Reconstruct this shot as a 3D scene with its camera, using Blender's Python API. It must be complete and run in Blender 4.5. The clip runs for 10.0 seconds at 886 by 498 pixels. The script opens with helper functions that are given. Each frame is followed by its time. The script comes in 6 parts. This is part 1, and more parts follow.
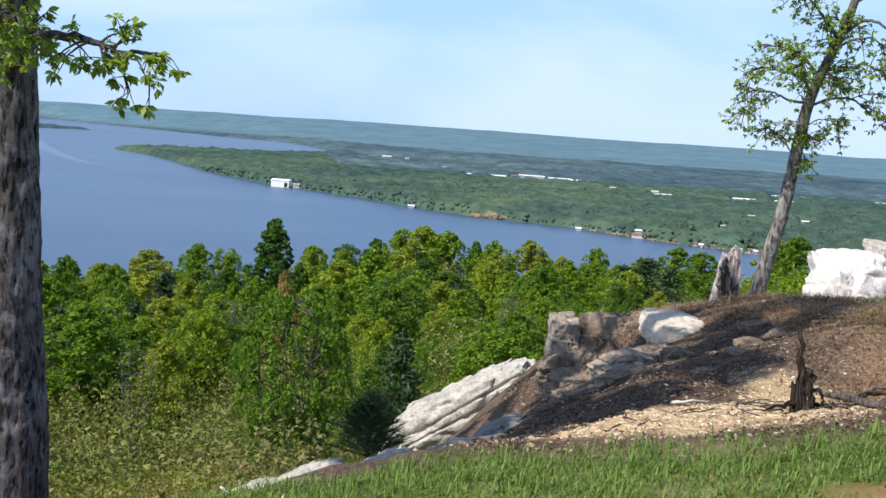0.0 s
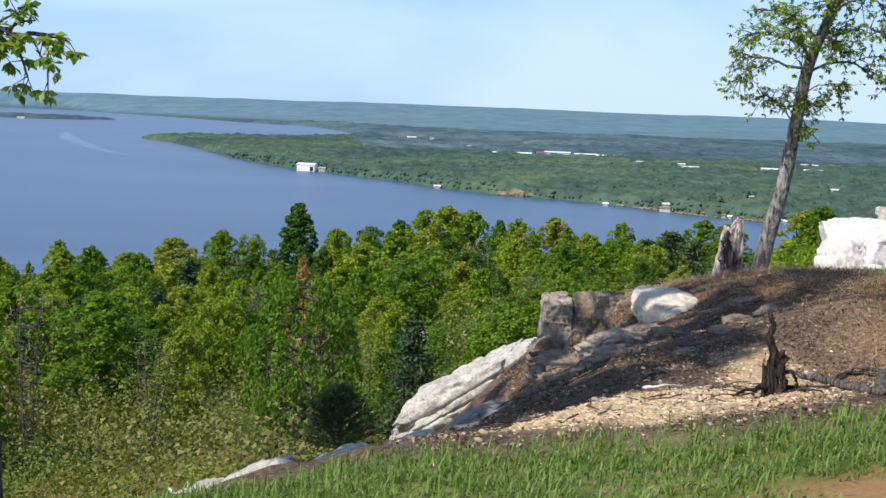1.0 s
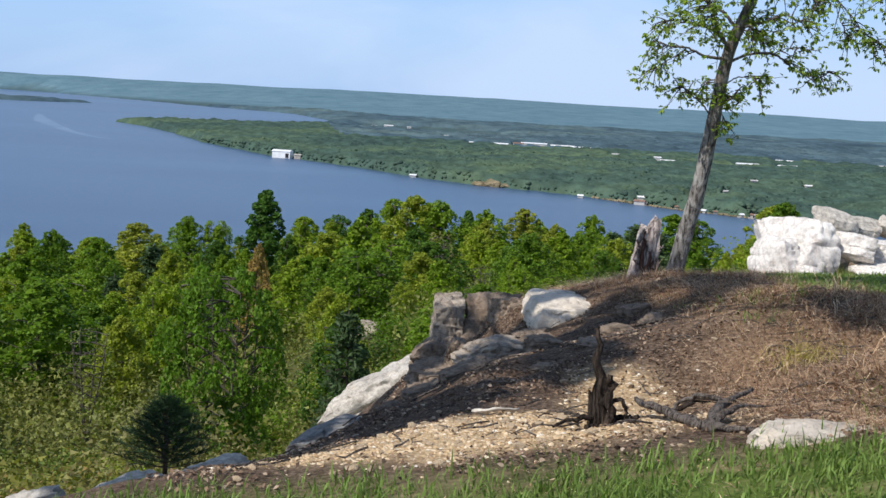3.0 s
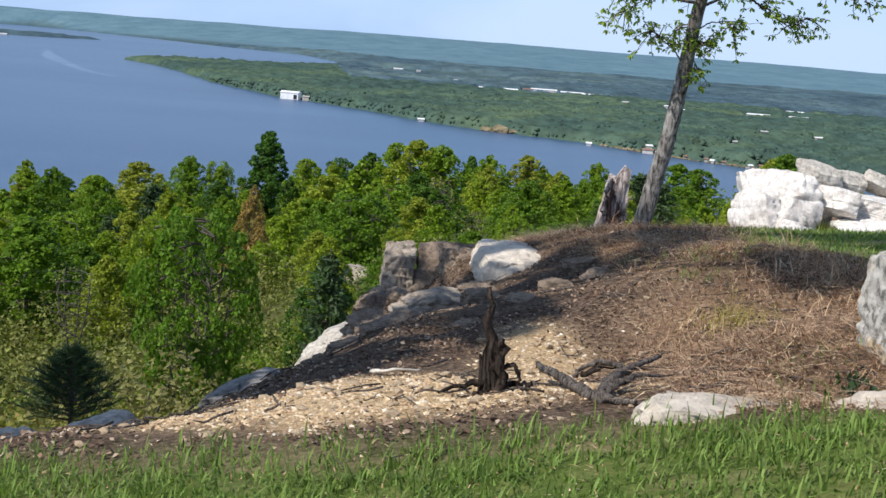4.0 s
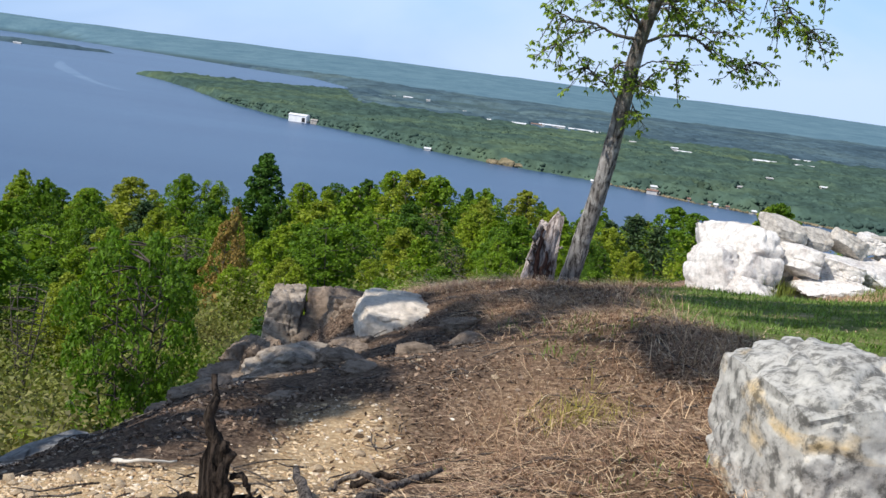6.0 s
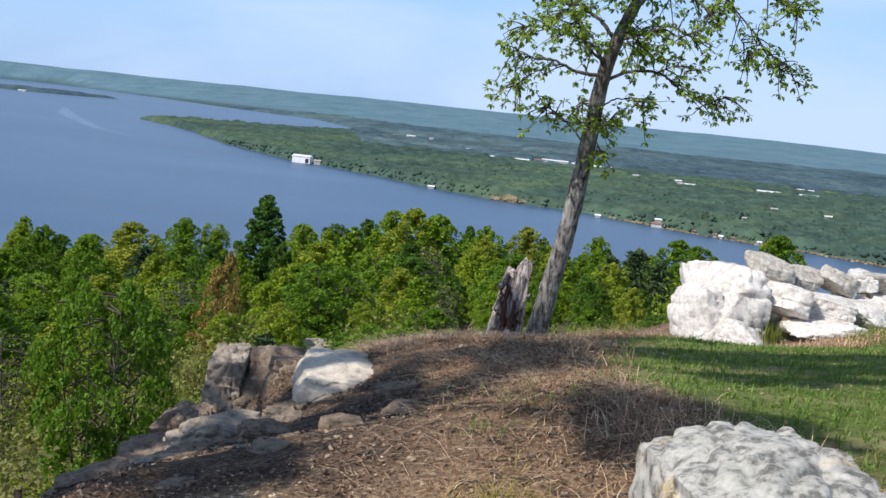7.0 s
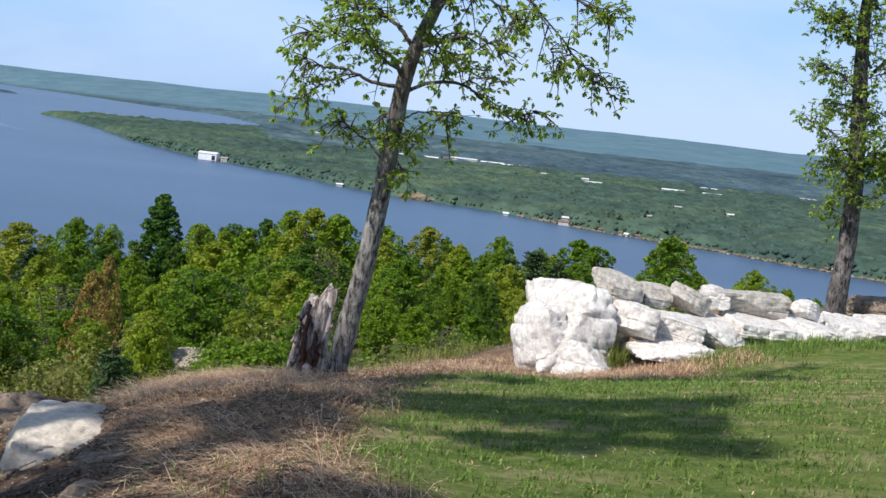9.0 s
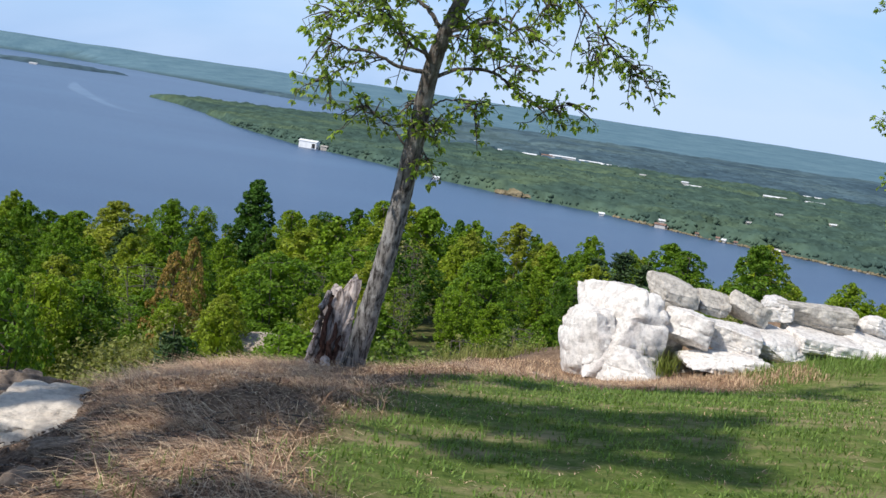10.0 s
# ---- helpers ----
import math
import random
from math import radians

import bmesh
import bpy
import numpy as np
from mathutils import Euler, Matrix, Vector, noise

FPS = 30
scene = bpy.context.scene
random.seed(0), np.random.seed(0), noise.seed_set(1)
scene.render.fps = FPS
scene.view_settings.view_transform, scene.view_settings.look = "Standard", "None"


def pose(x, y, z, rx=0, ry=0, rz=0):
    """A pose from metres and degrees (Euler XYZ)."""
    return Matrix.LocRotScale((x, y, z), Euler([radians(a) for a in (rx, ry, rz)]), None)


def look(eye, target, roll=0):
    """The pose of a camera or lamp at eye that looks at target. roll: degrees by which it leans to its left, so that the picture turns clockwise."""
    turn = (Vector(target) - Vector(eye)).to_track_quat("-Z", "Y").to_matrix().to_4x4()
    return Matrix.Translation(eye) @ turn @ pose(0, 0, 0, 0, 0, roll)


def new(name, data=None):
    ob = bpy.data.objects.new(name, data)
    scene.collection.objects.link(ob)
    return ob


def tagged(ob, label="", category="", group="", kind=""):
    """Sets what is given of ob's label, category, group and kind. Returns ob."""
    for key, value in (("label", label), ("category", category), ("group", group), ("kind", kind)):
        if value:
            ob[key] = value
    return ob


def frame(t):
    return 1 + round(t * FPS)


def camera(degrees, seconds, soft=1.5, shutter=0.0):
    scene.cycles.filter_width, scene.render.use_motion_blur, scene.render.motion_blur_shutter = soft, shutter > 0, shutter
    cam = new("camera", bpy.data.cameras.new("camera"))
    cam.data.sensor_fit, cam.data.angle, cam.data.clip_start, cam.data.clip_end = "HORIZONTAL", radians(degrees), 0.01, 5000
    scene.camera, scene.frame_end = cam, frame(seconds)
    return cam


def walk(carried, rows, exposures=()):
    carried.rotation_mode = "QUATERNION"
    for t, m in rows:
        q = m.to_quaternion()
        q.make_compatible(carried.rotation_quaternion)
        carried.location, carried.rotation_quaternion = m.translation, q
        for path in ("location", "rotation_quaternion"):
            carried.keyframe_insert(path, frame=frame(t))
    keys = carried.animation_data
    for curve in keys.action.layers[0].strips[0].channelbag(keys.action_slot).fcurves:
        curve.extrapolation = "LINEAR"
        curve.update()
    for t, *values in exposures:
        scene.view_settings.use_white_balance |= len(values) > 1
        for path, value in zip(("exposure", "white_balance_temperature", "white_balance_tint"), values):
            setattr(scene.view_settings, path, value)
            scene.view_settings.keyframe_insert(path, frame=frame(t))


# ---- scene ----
cam = camera(41.3, 10.0)
METRES, EYE, TILT, LEAN, TURN = 10.0, 1.6, -5.5, -4.0, 0.0
PATH = [
    (0, (-0.023, -0.071, 1.62), (-0.023, 1.918, 1.416), 3.9),
    (0.5, (0.226, 0.146, 1.63), (0.218, 2.129, 1.369), 2.1),
    (1, (0.495, 0.371, 1.628), (0.449, 2.356, 1.387), 2.1),
    (1.5, (0.742, 0.57, 1.621), (0.806, 2.557, 1.394), 4.3),
    (2, (1.013, 0.801, 1.632), (1.067, 2.787, 1.399), 4.1),
    (2.2, (1.118, 0.907, 1.637), (1.188, 2.893, 1.406), 5.3),
    (3.3, (1.703, 1.544, 1.645), (1.682, 3.526, 1.383), 2.7),
    (3.5, (1.832, 1.652, 1.645), (1.799, 3.64, 1.429), 3.4),
    (4, (2.158, 1.887, 1.647), (2.148, 3.856, 1.297), 4.3),
    (4.5, (2.377, 2.108, 1.692), (2.418, 4.088, 1.418), 6.7),
    (5, (2.71, 2.46, 1.68), (2.785, 4.447, 1.466), 4.2),
    (5.5, (2.996, 2.829, 1.699), (2.983, 4.81, 1.422), 5.7),
    (5.7, (3.095, 2.981, 1.709), (3.106, 4.957, 1.403), 7.4),
    (6.8, (3.630, 3.828, 1.796), (3.522, 5.810, 1.546), 5.1),
    (7, (3.741, 3.97, 1.826), (3.705, 5.956, 1.587), 5.9),
    (7.5, (4.057, 4.298, 1.919), (4.094, 6.279, 1.648), 4.7),
    (8, (4.391, 4.603, 1.979), (4.412, 6.588, 1.734), 4.7),
    (8.5, (4.634, 4.86, 2.013), (4.689, 6.845, 1.774), 7.3),
    (9, (4.93, 5.206, 2.115), (5.046, 7.19, 1.888), 6.3),
    (9.5, (5.267, 5.538, 2.145), (5.202, 7.521, 1.895), 4.9),
    (10, (5.637, 5.707, 2.134), (5.595, 7.69, 1.879), 8.4),
]
walk(cam, [(t, look(eye, target, roll)) for t, eye, target, roll in PATH],
     [(0.0, 0.24), (1.0, 0.20), (1.5, 0.14), (2.0, 0.06), (3.5, -0.02), (4.0, 0.08), (4.5, 0.18), (5.0, 0.13), (5.5, 0.11), (7.0, 0.05), (10.0, 0.04)])

# ---- world, sun, exposure ----
SUN_TO = Vector((-0.78, -0.62, 1.10)).normalized()   # towards the sun
LAKE = -62.0

world = bpy.data.worlds.new("world")
scene.world = world
world.use_nodes = True
wn, wl = world.node_tree.nodes, world.node_tree.links
wn.clear()
w_out = wn.new("ShaderNodeOutputWorld")
w_bg = wn.new("ShaderNodeBackground")
w_sky = wn.new("ShaderNodeTexSky")
w_sky.sky_type = "NISHITA"
w_sky.sun_disc = False
w_sky.sun_elevation = math.asin(SUN_TO.z)
w_sky.sun_rotation = math.atan2(SUN_TO.x, SUN_TO.y)
w_sky.air_density, w_sky.dust_density, w_sky.ozone_density = 1.0, 0.6, 1.5
w_co = wn.new("ShaderNodeTexCoord")
w_map = wn.new("ShaderNodeMapping")
w_map.inputs["Scale"].default_value = (1.0, 1.0, 3.6)
w_map.inputs["Location"].default_value = (0.35, 0.2, 0.1)
w_noise = wn.new("ShaderNodeTexNoise")
w_noise.inputs["Scale"].default_value = 2.6
w_noise.inputs["Detail"].default_value = 5.0
w_noise.inputs["Roughness"].default_value = 0.5
w_noise.inputs["Distortion"].default_value = 0.4
w_ramp = wn.new("ShaderNodeValToRGB")
w_ramp.color_ramp.elements[0].position = 0.40
w_ramp.color_ramp.elements[0].color = (0.05, 0.05, 0.05, 1)
w_ramp.color_ramp.elements[1].position = 0.62
w_ramp.color_ramp.elements[1].color = (0.9, 0.9, 0.9, 1)
w_haze = wn.new("ShaderNodeMixRGB")          # thin summer haze over the whole sky
w_sep = wn.new("ShaderNodeSeparateXYZ")
wl.new(w_co.outputs["Generated"], w_sep.inputs["Vector"])
w_up = wn.new("ShaderNodeMapRange")          # haze and thin cloud thin out towards the zenith
w_up.interpolation_type = "SMOOTHSTEP"
w_up.inputs["From Min"].default_value, w_up.inputs["From Max"].default_value = 0.28, 0.75
w_up.inputs["To Min"].default_value, w_up.inputs["To Max"].default_value = 0.72, 0.02
wl.new(w_sep.outputs["Z"], w_up.inputs["Value"])
wl.new(w_up.outputs["Result"], w_haze.inputs["Fac"])
w_haze.inputs["Color2"].default_value = (2.55, 4.6, 8.3, 1)
w_mix = wn.new("ShaderNodeMixRGB")
w_mix.inputs["Color2"].default_value = (4.6, 5.85, 7.9, 1)
wl.new(w_co.outputs["Generated"], w_map.inputs["Vector"])
wl.new(w_map.outputs["Vector"], w_noise.inputs["Vector"])
wl.new(w_noise.outputs["Fac"], w_ramp.inputs["Fac"])
w_thin = wn.new("ShaderNodeMixRGB")
w_thin.blend_type = "MULTIPLY"
w_thin.inputs["Fac"].default_value = 1.0
wl.new(w_ramp.outputs["Color"], w_thin.inputs["Color1"])
w_lift = wn.new("ShaderNodeMath")
w_lift.operation = "MULTIPLY"
w_lift.inputs[1].default_value = 1.39
wl.new(w_up.outputs["Result"], w_lift.inputs[0])
wl.new(w_lift.outputs["Value"], w_thin.inputs["Color2"])
wl.new(w_thin.outputs["Color"], w_mix.inputs["Fac"])
wl.new(w_sky.outputs["Color"], w_haze.inputs["Color1"])
wl.new(w_haze.outputs["Color"], w_mix.inputs["Color1"])
wl.new(w_mix.outputs["Color"], w_bg.inputs["Color"])
w_bg.inputs["Strength"].default_value = 0.13
wl.new(w_bg.outputs["Background"], w_out.inputs["Surface"])

sun_data = bpy.data.lights.new("sun", "SUN")
sun_data.energy = 4.6
sun_data.angle = radians(0.55)
sun_data.color = (1.0, 0.95, 0.87)
sun = new("sun", sun_data)
sun.matrix_world = look((0, 0, 60), Vector((0, 0, 60)) - SUN_TO)

# ---- materials ----


def material(name):
    m = bpy.data.materials.new(name)
    m.use_nodes = True
    nt = m.node_tree
    bsdf = nt.nodes["Principled BSDF"]
    bsdf.inputs["Specular IOR Level"].default_value = 0.3
    return m, nt.nodes, nt.links, bsdf


def noise_node(n, l, vec, scale, detail=4.0, rough=0.55, dist=0.0):
    t = n.new("ShaderNodeTexNoise")
    t.inputs["Scale"].default_value = scale
    t.inputs["Detail"].default_value = detail
    t.inputs["Roughness"].default_value = rough
    t.inputs["Distortion"].default_value = dist
    if vec is not None:
        l.new(vec, t.inputs["Vector"])
    return t.outputs["Fac"]


def ramp_node(n, l, fac, stops):
    r = n.new("ShaderNodeValToRGB")
    el = r.color_ramp.elements
    while len(el) < len(stops):
        el.new(0.5)
    for e, (p, c) in zip(el, stops):
        e.position = p
        e.color = (*c, 1) if len(c) == 3 else c
    l.new(fac, r.inputs["Fac"])
    return r.outputs["Color"]


def mix_node(n, l, fac, a, b, mode="MIX"):
    m = n.new("ShaderNodeMixRGB")
    m.blend_type = mode
    for key, v in (("Fac", fac), ("Color1", a), ("Color2", b)):
        if isinstance(v, (int, float)):
            m.inputs[key].default_value = v
        elif isinstance(v, tuple):
            m.inputs[key].default_value = (*v, 1)
        else:
            l.new(v, m.inputs[key])
    return m.outputs["Color"]


def bump_node(n, l, height, bsdf, strength=0.5, distance=0.02):
    b = n.new("ShaderNodeBump")
    b.inputs["Strength"].default_value = strength
    b.inputs["Distance"].default_value = distance
    l.new(height, b.inputs["Height"])
    l.new(b.outputs["Normal"], bsdf.inputs["Normal"])


def attr_node(n, name):
    a = n.new("ShaderNodeAttribute")
    a.attribute_name = name
    return a.outputs["Fac"]


def obj_co(n):
    return n.new("ShaderNodeTexCoord").outputs["Object"]


def stretch(n, l, vec, s):
    m = n.new("ShaderNodeMapping")
    m.inputs["Scale"].default_value = s
    l.new(vec, m.inputs["Vector"])
    return m.outputs["Vector"]


def simple_mat(name, c1, c2, scale, rough=0.8, bump=0.3, dist=0.01, stops=(0.35, 0.65), detail=5):
    m, n, l, b = material(name)
    co = obj_co(n)
    f = noise_node(n, l, co, scale, detail)
    l.new(ramp_node(n, l, f, [(stops[0], c1), (stops[1], c2)]), b.inputs["Base Color"])
    b.inputs["Roughness"].default_value = rough
    if bump:
        bump_node(n, l, noise_node(n, l, co, scale * 3, 5), b, bump, dist)
    return m


def leaf_mat(name, stops, trans=0.35, rough=0.5, spec=0.14):
    """Leaves: colour by tree and by leaf, light through the blade."""
    m = bpy.data.materials.new(name)
    m.use_nodes = True
    n, l = m.node_tree.nodes, m.node_tree.links
    b = n["Principled BSDF"]
    info = n.new("ShaderNodeObjectInfo").outputs["Random"]
    isl = n.new("ShaderNodeNewGeometry").outputs["Random Per Island"]
    base = ramp_node(n, l, info, stops)
    hsv = n.new("ShaderNodeHueSaturation")
    mr = n.new("ShaderNodeMapRange")
    mr.inputs["To Min"].default_value = 0.55
    mr.inputs["To Max"].default_value = 1.4
    l.new(isl, mr.inputs["Value"])
    l.new(mr.outputs["Result"], hsv.inputs["Value"])
    l.new(base, hsv.inputs["Color"])
    l.new(hsv.outputs["Color"], b.inputs["Base Color"])
    b.inputs["Roughness"].default_value = rough
    b.inputs["Specular IOR Level"].default_value = spec
    tr = n.new("ShaderNodeBsdfTranslucent")
    col2 = mix_node(n, l, 1.0, hsv.outputs["Color"], (1.25, 1.35, 0.5), "MULTIPLY")
    l.new(col2, tr.inputs["Color"])
    mx = n.new("ShaderNodeMixShader")
    mx.inputs["Fac"].default_value = trans
    l.new(b.outputs["BSDF"], mx.inputs[1])
    l.new(tr.outputs["BSDF"], mx.inputs[2])
    l.new(mx.outputs["Shader"], n["Material Output"].inputs["Surface"])
    return m


def rock_mat(name, light, mid, dark, ochre, ochre_amt=0.5, lichen=0.5, speck=0.55, joint=0.45, jscale=2.6, stain=None, band=0.8, lsc=5.0, oat=0.58, relief=0.035):
    m, n, l, b = material(name)
    co = obj_co(n)
    big = noise_node(n, l, co, 1.6, 6, 0.6, 0.4)
    fine = noise_node(n, l, co, 14.0, 8, 0.7)
    strata = noise_node(n, l, stretch(n, l, co, (1.2, 1.2, 9.0)), 1.4, 4, 0.6, 0.6)
    c = ramp_node(n, l, big, [(0.3, mid), (0.6, light)])
    if stain:
        st = ramp_node(n, l, noise_node(n, l, stretch(n, l, co, (1.3, 1.3, 0.7)), 3.1, 7, 0.7, 0.5), [(0.50, (0, 0, 0)), (0.66, (0.75,) * 3)])
        c = mix_node(n, l, st, c, stain)
    oc = ramp_node(n, l, noise_node(n, l, stretch(n, l, co, (1, 1, 2.2)), 2.3, 4, 0.55, 0.3), [(oat, (0, 0, 0)), (oat + 0.12, (ochre_amt,) * 3)])
    c = mix_node(n, l, oc, c, ochre)
    crack = ramp_node(n, l, strata, [(0.34, (0.55,) * 3), (0.44, (1, 1, 1))])
    c = mix_node(n, l, band, c, crack, "MULTIPLY")
    sp = ramp_node(n, l, fine, [(0.40, (0.34,) * 3), (0.50, (0.92,) * 3), (0.62, (1.18,) * 3)])
    c = mix_node(n, l, speck, c, sp, "MULTIPLY")
    li = ramp_node(n, l, noise_node(n, l, co, lsc, 7, 0.75, 0.2), [(0.56, (0, 0, 0)), (0.66, (lichen,) * 3)])
    c = mix_node(n, l, li, c, dark)
    warp = n.new("ShaderNodeMixRGB")
    warp.inputs["Fac"].default_value = 0.16
    l.new(stretch(n, l, co, (1.0, 1.0, 1.7)), warp.inputs["Color1"])
    wn_ = n.new("ShaderNodeTexNoise")
    wn_.inputs["Scale"].default_value = 3.0
    wn_.inputs["Detail"].default_value = 5.0
    l.new(co, wn_.inputs["Vector"])
    l.new(wn_.outputs["Color"], warp.inputs["Color2"])
    vo = n.new("ShaderNodeTexVoronoi")
    vo.feature = "DISTANCE_TO_EDGE"
    vo.inputs["Scale"].default_value = jscale
    l.new(warp.outputs["Color"], vo.inputs["Vector"])
    jt = ramp_node(n, l, vo.outputs["Distance"], [(0.0, (0.28, 0.25, 0.22)), (0.035, (1, 1, 1))])
    jm = ramp_node(n, l, noise_node(n, l, co, 2.0, 3), [(0.42, (0, 0, 0)), (0.58, (joint * 2,) * 3)])
    c = mix_node(n, l, jm, c, mix_node(n, l, 1.0, c, jt, "MULTIPLY"))
    l.new(c, b.inputs["Base Color"])
    b.inputs["Roughness"].default_value = 0.92
    b.inputs["Specular IOR Level"].default_value = 0.12
    h = mix_node(n, l, 0.55 * band, noise_node(n, l, co, 22.0, 8, 0.7), strata)
    h = mix_node(n, l, 0.35, h, noise_node(n, l, co, 6.0, 6, 0.65), "ADD")
    h = mix_node(n, l, jm, h, mix_node(n, l, 1.0, h, jt, "MULTIPLY"))
    bump_node(n, l, h, b, 1.0, relief)
    return m


def bark_mat(name, dark, light, scale=1.0, pale=None, young=None, rise=(1, 2)):
    m, n, l, b = material(name)
    co = obj_co(n)
    v = noise_node(n, l, stretch(n, l, co, (1.0, 1.0, 0.22)), 17.0 * scale, 7, 0.72, 0.5)
    r = ramp_node(n, l, v, [(0.40, dark), (0.56, light)])
    patch = ramp_node(n, l, noise_node(n, l, co, 2.2, 6, 0.65), [(0.40, (0.72,) * 3), (0.62, (1.1,) * 3)])
    c = mix_node(n, l, 0.8, r, patch, "MULTIPLY")
    if pale:
        pf = ramp_node(n, l, noise_node(n, l, co, 4.5, 6, 0.7, 0.3), [(0.50, (0, 0, 0)), (0.60, (0.65,) * 3)])
        c = mix_node(n, l, mix_node(n, l, 1.0, pf, ramp_node(n, l, v, [(0.38, (0.1,) * 3), (0.5, (1, 1, 1))]), "MULTIPLY"), c, pale)
    if young:                                    # browner bark on the upper stem
        sep = n.new("ShaderNodeSeparateXYZ")
        l.new(co, sep.inputs["Vector"])
        mr = n.new("ShaderNodeMapRange")
        mr.inputs["From Min"].default_value, mr.inputs["From Max"].default_value = rise
        mr.inputs["To Max"].default_value = 0.72
        l.new(sep.outputs["Z"], mr.inputs["Value"])
        brk = mix_node(n, l, mr.outputs["Result"], (0, 0, 0), ramp_node(n, l, noise_node(n, l, co, 6.0, 6, 0.7), [(0.40, (0.15,) * 3), (0.54, (1, 1, 1))]))
        c = mix_node(n, l, brk, c, young)
    l.new(c, b.inputs["Base Color"])
    b.inputs["Roughness"].default_value = 0.92
    b.inputs["Specular IOR Level"].default_value = 0.1
    bump_node(n, l, v, b, 1.0, 0.04)
    return m


M_OAK = leaf_mat("oak_leaf", [(0.0, (0.235, 0.325, 0.058)), (1.0, (0.25, 0.34, 0.062))], 0.48, 0.42, 0.3)
M_WOODS = leaf_mat("woodland_leaf", [(0.0, (0.060, 0.125, 0.018)), (0.3, (0.125, 0.215, 0.018)), (0.6, (0.185, 0.275, 0.020)), (0.85, (0.235, 0.30, 0.026)), (1.0, (0.26, 0.285, 0.038))], 0.36)
M_FRESH = leaf_mat("fresh_sapling_leaf", [(0.0, (0.105, 0.195, 0.018)), (1.0, (0.115, 0.21, 0.02))], 0.36)
M_DEEP = leaf_mat("deep_green_leaf", [(0.0, (0.065, 0.14, 0.022)), (1.0, (0.075, 0.155, 0.024))], 0.3)
M_PINE = leaf_mat("pine_needle", [(0.0, (0.042, 0.078, 0.034)), (1.0, (0.072, 0.115, 0.044))], 0.12)
M_RUST = leaf_mat("rust_leaf", [(0.0, (0.30, 0.20, 0.06)), (1.0, (0.27, 0.22, 0.07))], 0.3)
M_SHRUB = leaf_mat("shrub_leaf", [(0.0, (0.12, 0.19, 0.035)), (0.5, (0.20, 0.23, 0.055)), (1.0, (0.22, 0.19, 0.08))], 0.3)
M_TAN = leaf_mat("dry_shrub_leaf", [(0.0, (0.15, 0.175, 0.035)), (0.5, (0.22, 0.195, 0.05)), (1.0, (0.25, 0.175, 0.065))], 0.3)
M_GRASS = leaf_mat("grass_blade", [(0.0, (0.165, 0.24, 0.058)), (1.0, (0.165, 0.24, 0.058))], 0.3)
M_STRAW, n_, l_, b_ = material("dry_grass")
isl_ = n_.new("ShaderNodeNewGeometry").outputs["Random Per Island"]
l_.new(ramp_node(n_, l_, isl_, [(0.0, (0.14, 0.074, 0.048)), (0.35, (0.36, 0.21, 0.128)), (0.72, (0.65, 0.44, 0.265)), (1.0, (0.88, 0.68, 0.44))]), b_.inputs["Base Color"])
b_.inputs["Roughness"].default_value = 0.75
M_GOLD = leaf_mat("gold_grass", [(0.0, (0.42, 0.36, 0.10)), (1.0, (0.42, 0.36, 0.10))], 0.3)
M_LITTER, n_, l_, b_ = material("leaf_litter")
isl_ = n_.new("ShaderNodeNewGeometry").outputs["Random Per Island"]
l_.new(ramp_node(n_, l_, isl_, [(0.0, (0.05, 0.033, 0.025)), (0.4, (0.14, 0.09, 0.06)), (0.75, (0.27, 0.175, 0.115)), (1.0, (0.42, 0.33, 0.25))]), b_.inputs["Base Color"])
b_.inputs["Roughness"].default_value = 0.9
M_BARK = bark_mat("oak_bark", (0.016, 0.013, 0.012), (0.17, 0.15, 0.142), 1.5, (0.30, 0.28, 0.275))
M_LEANBARK = bark_mat("young_oak_bark", (0.045, 0.037, 0.033), (0.34, 0.315, 0.29), 1.5, (0.50, 0.48, 0.45), (0.11, 0.085, 0.07), (1.6, 3.2))
M_TWIG = simple_mat("twig_bark", (0.05, 0.042, 0.035), (0.13, 0.11, 0.09), 20, 0.9)
M_DEAD = bark_mat("weathered_wood", (0.10, 0.07, 0.06), (0.60, 0.51, 0.47), 1.0, (0.74, 0.66, 0.62))
M_HEART = bark_mat("rotten_heartwood", (0.03, 0.016, 0.012), (0.20, 0.105, 0.08), 2.0)
M_CHAR = bark_mat("dark_dead_wood", (0.012, 0.01, 0.009), (0.10, 0.075, 0.06), 2.5)
M_GREYWOOD = bark_mat("grey_dead_wood", (0.04, 0.03, 0.026), (0.25, 0.215, 0.19), 3.0)
M_PALEWOOD = simple_mat("bleached_wood", (0.45, 0.40, 0.33), (0.68, 0.63, 0.55), 18, 0.85)
M_ROCK = rock_mat("pale_sandstone", (0.60, 0.555, 0.495), (0.42, 0.38, 0.335), (0.22, 0.205, 0.19), (0.50, 0.37, 0.25), 0.4, 0.5, 0.5, 0.06, 2.4, (0.34, 0.30, 0.26))
M_WHITE = rock_mat("white_sandstone", (0.84, 0.80, 0.755), (0.60, 0.56, 0.525), (0.26, 0.245, 0.23), (0.66, 0.55, 0.46), 0.4, 0.42, 0.42, 0.04, 1.6, (0.50, 0.44, 0.41), 0.40, 7.0, 0.58, 0.022)
M_CAP = rock_mat("cream_sandstone", (0.80, 0.71, 0.60), (0.64, 0.55, 0.45), (0.28, 0.25, 0.22), (0.58, 0.42, 0.28), 0.4, 0.35, 0.3, 0.15, 1.6, (0.46, 0.39, 0.33), 0.3)
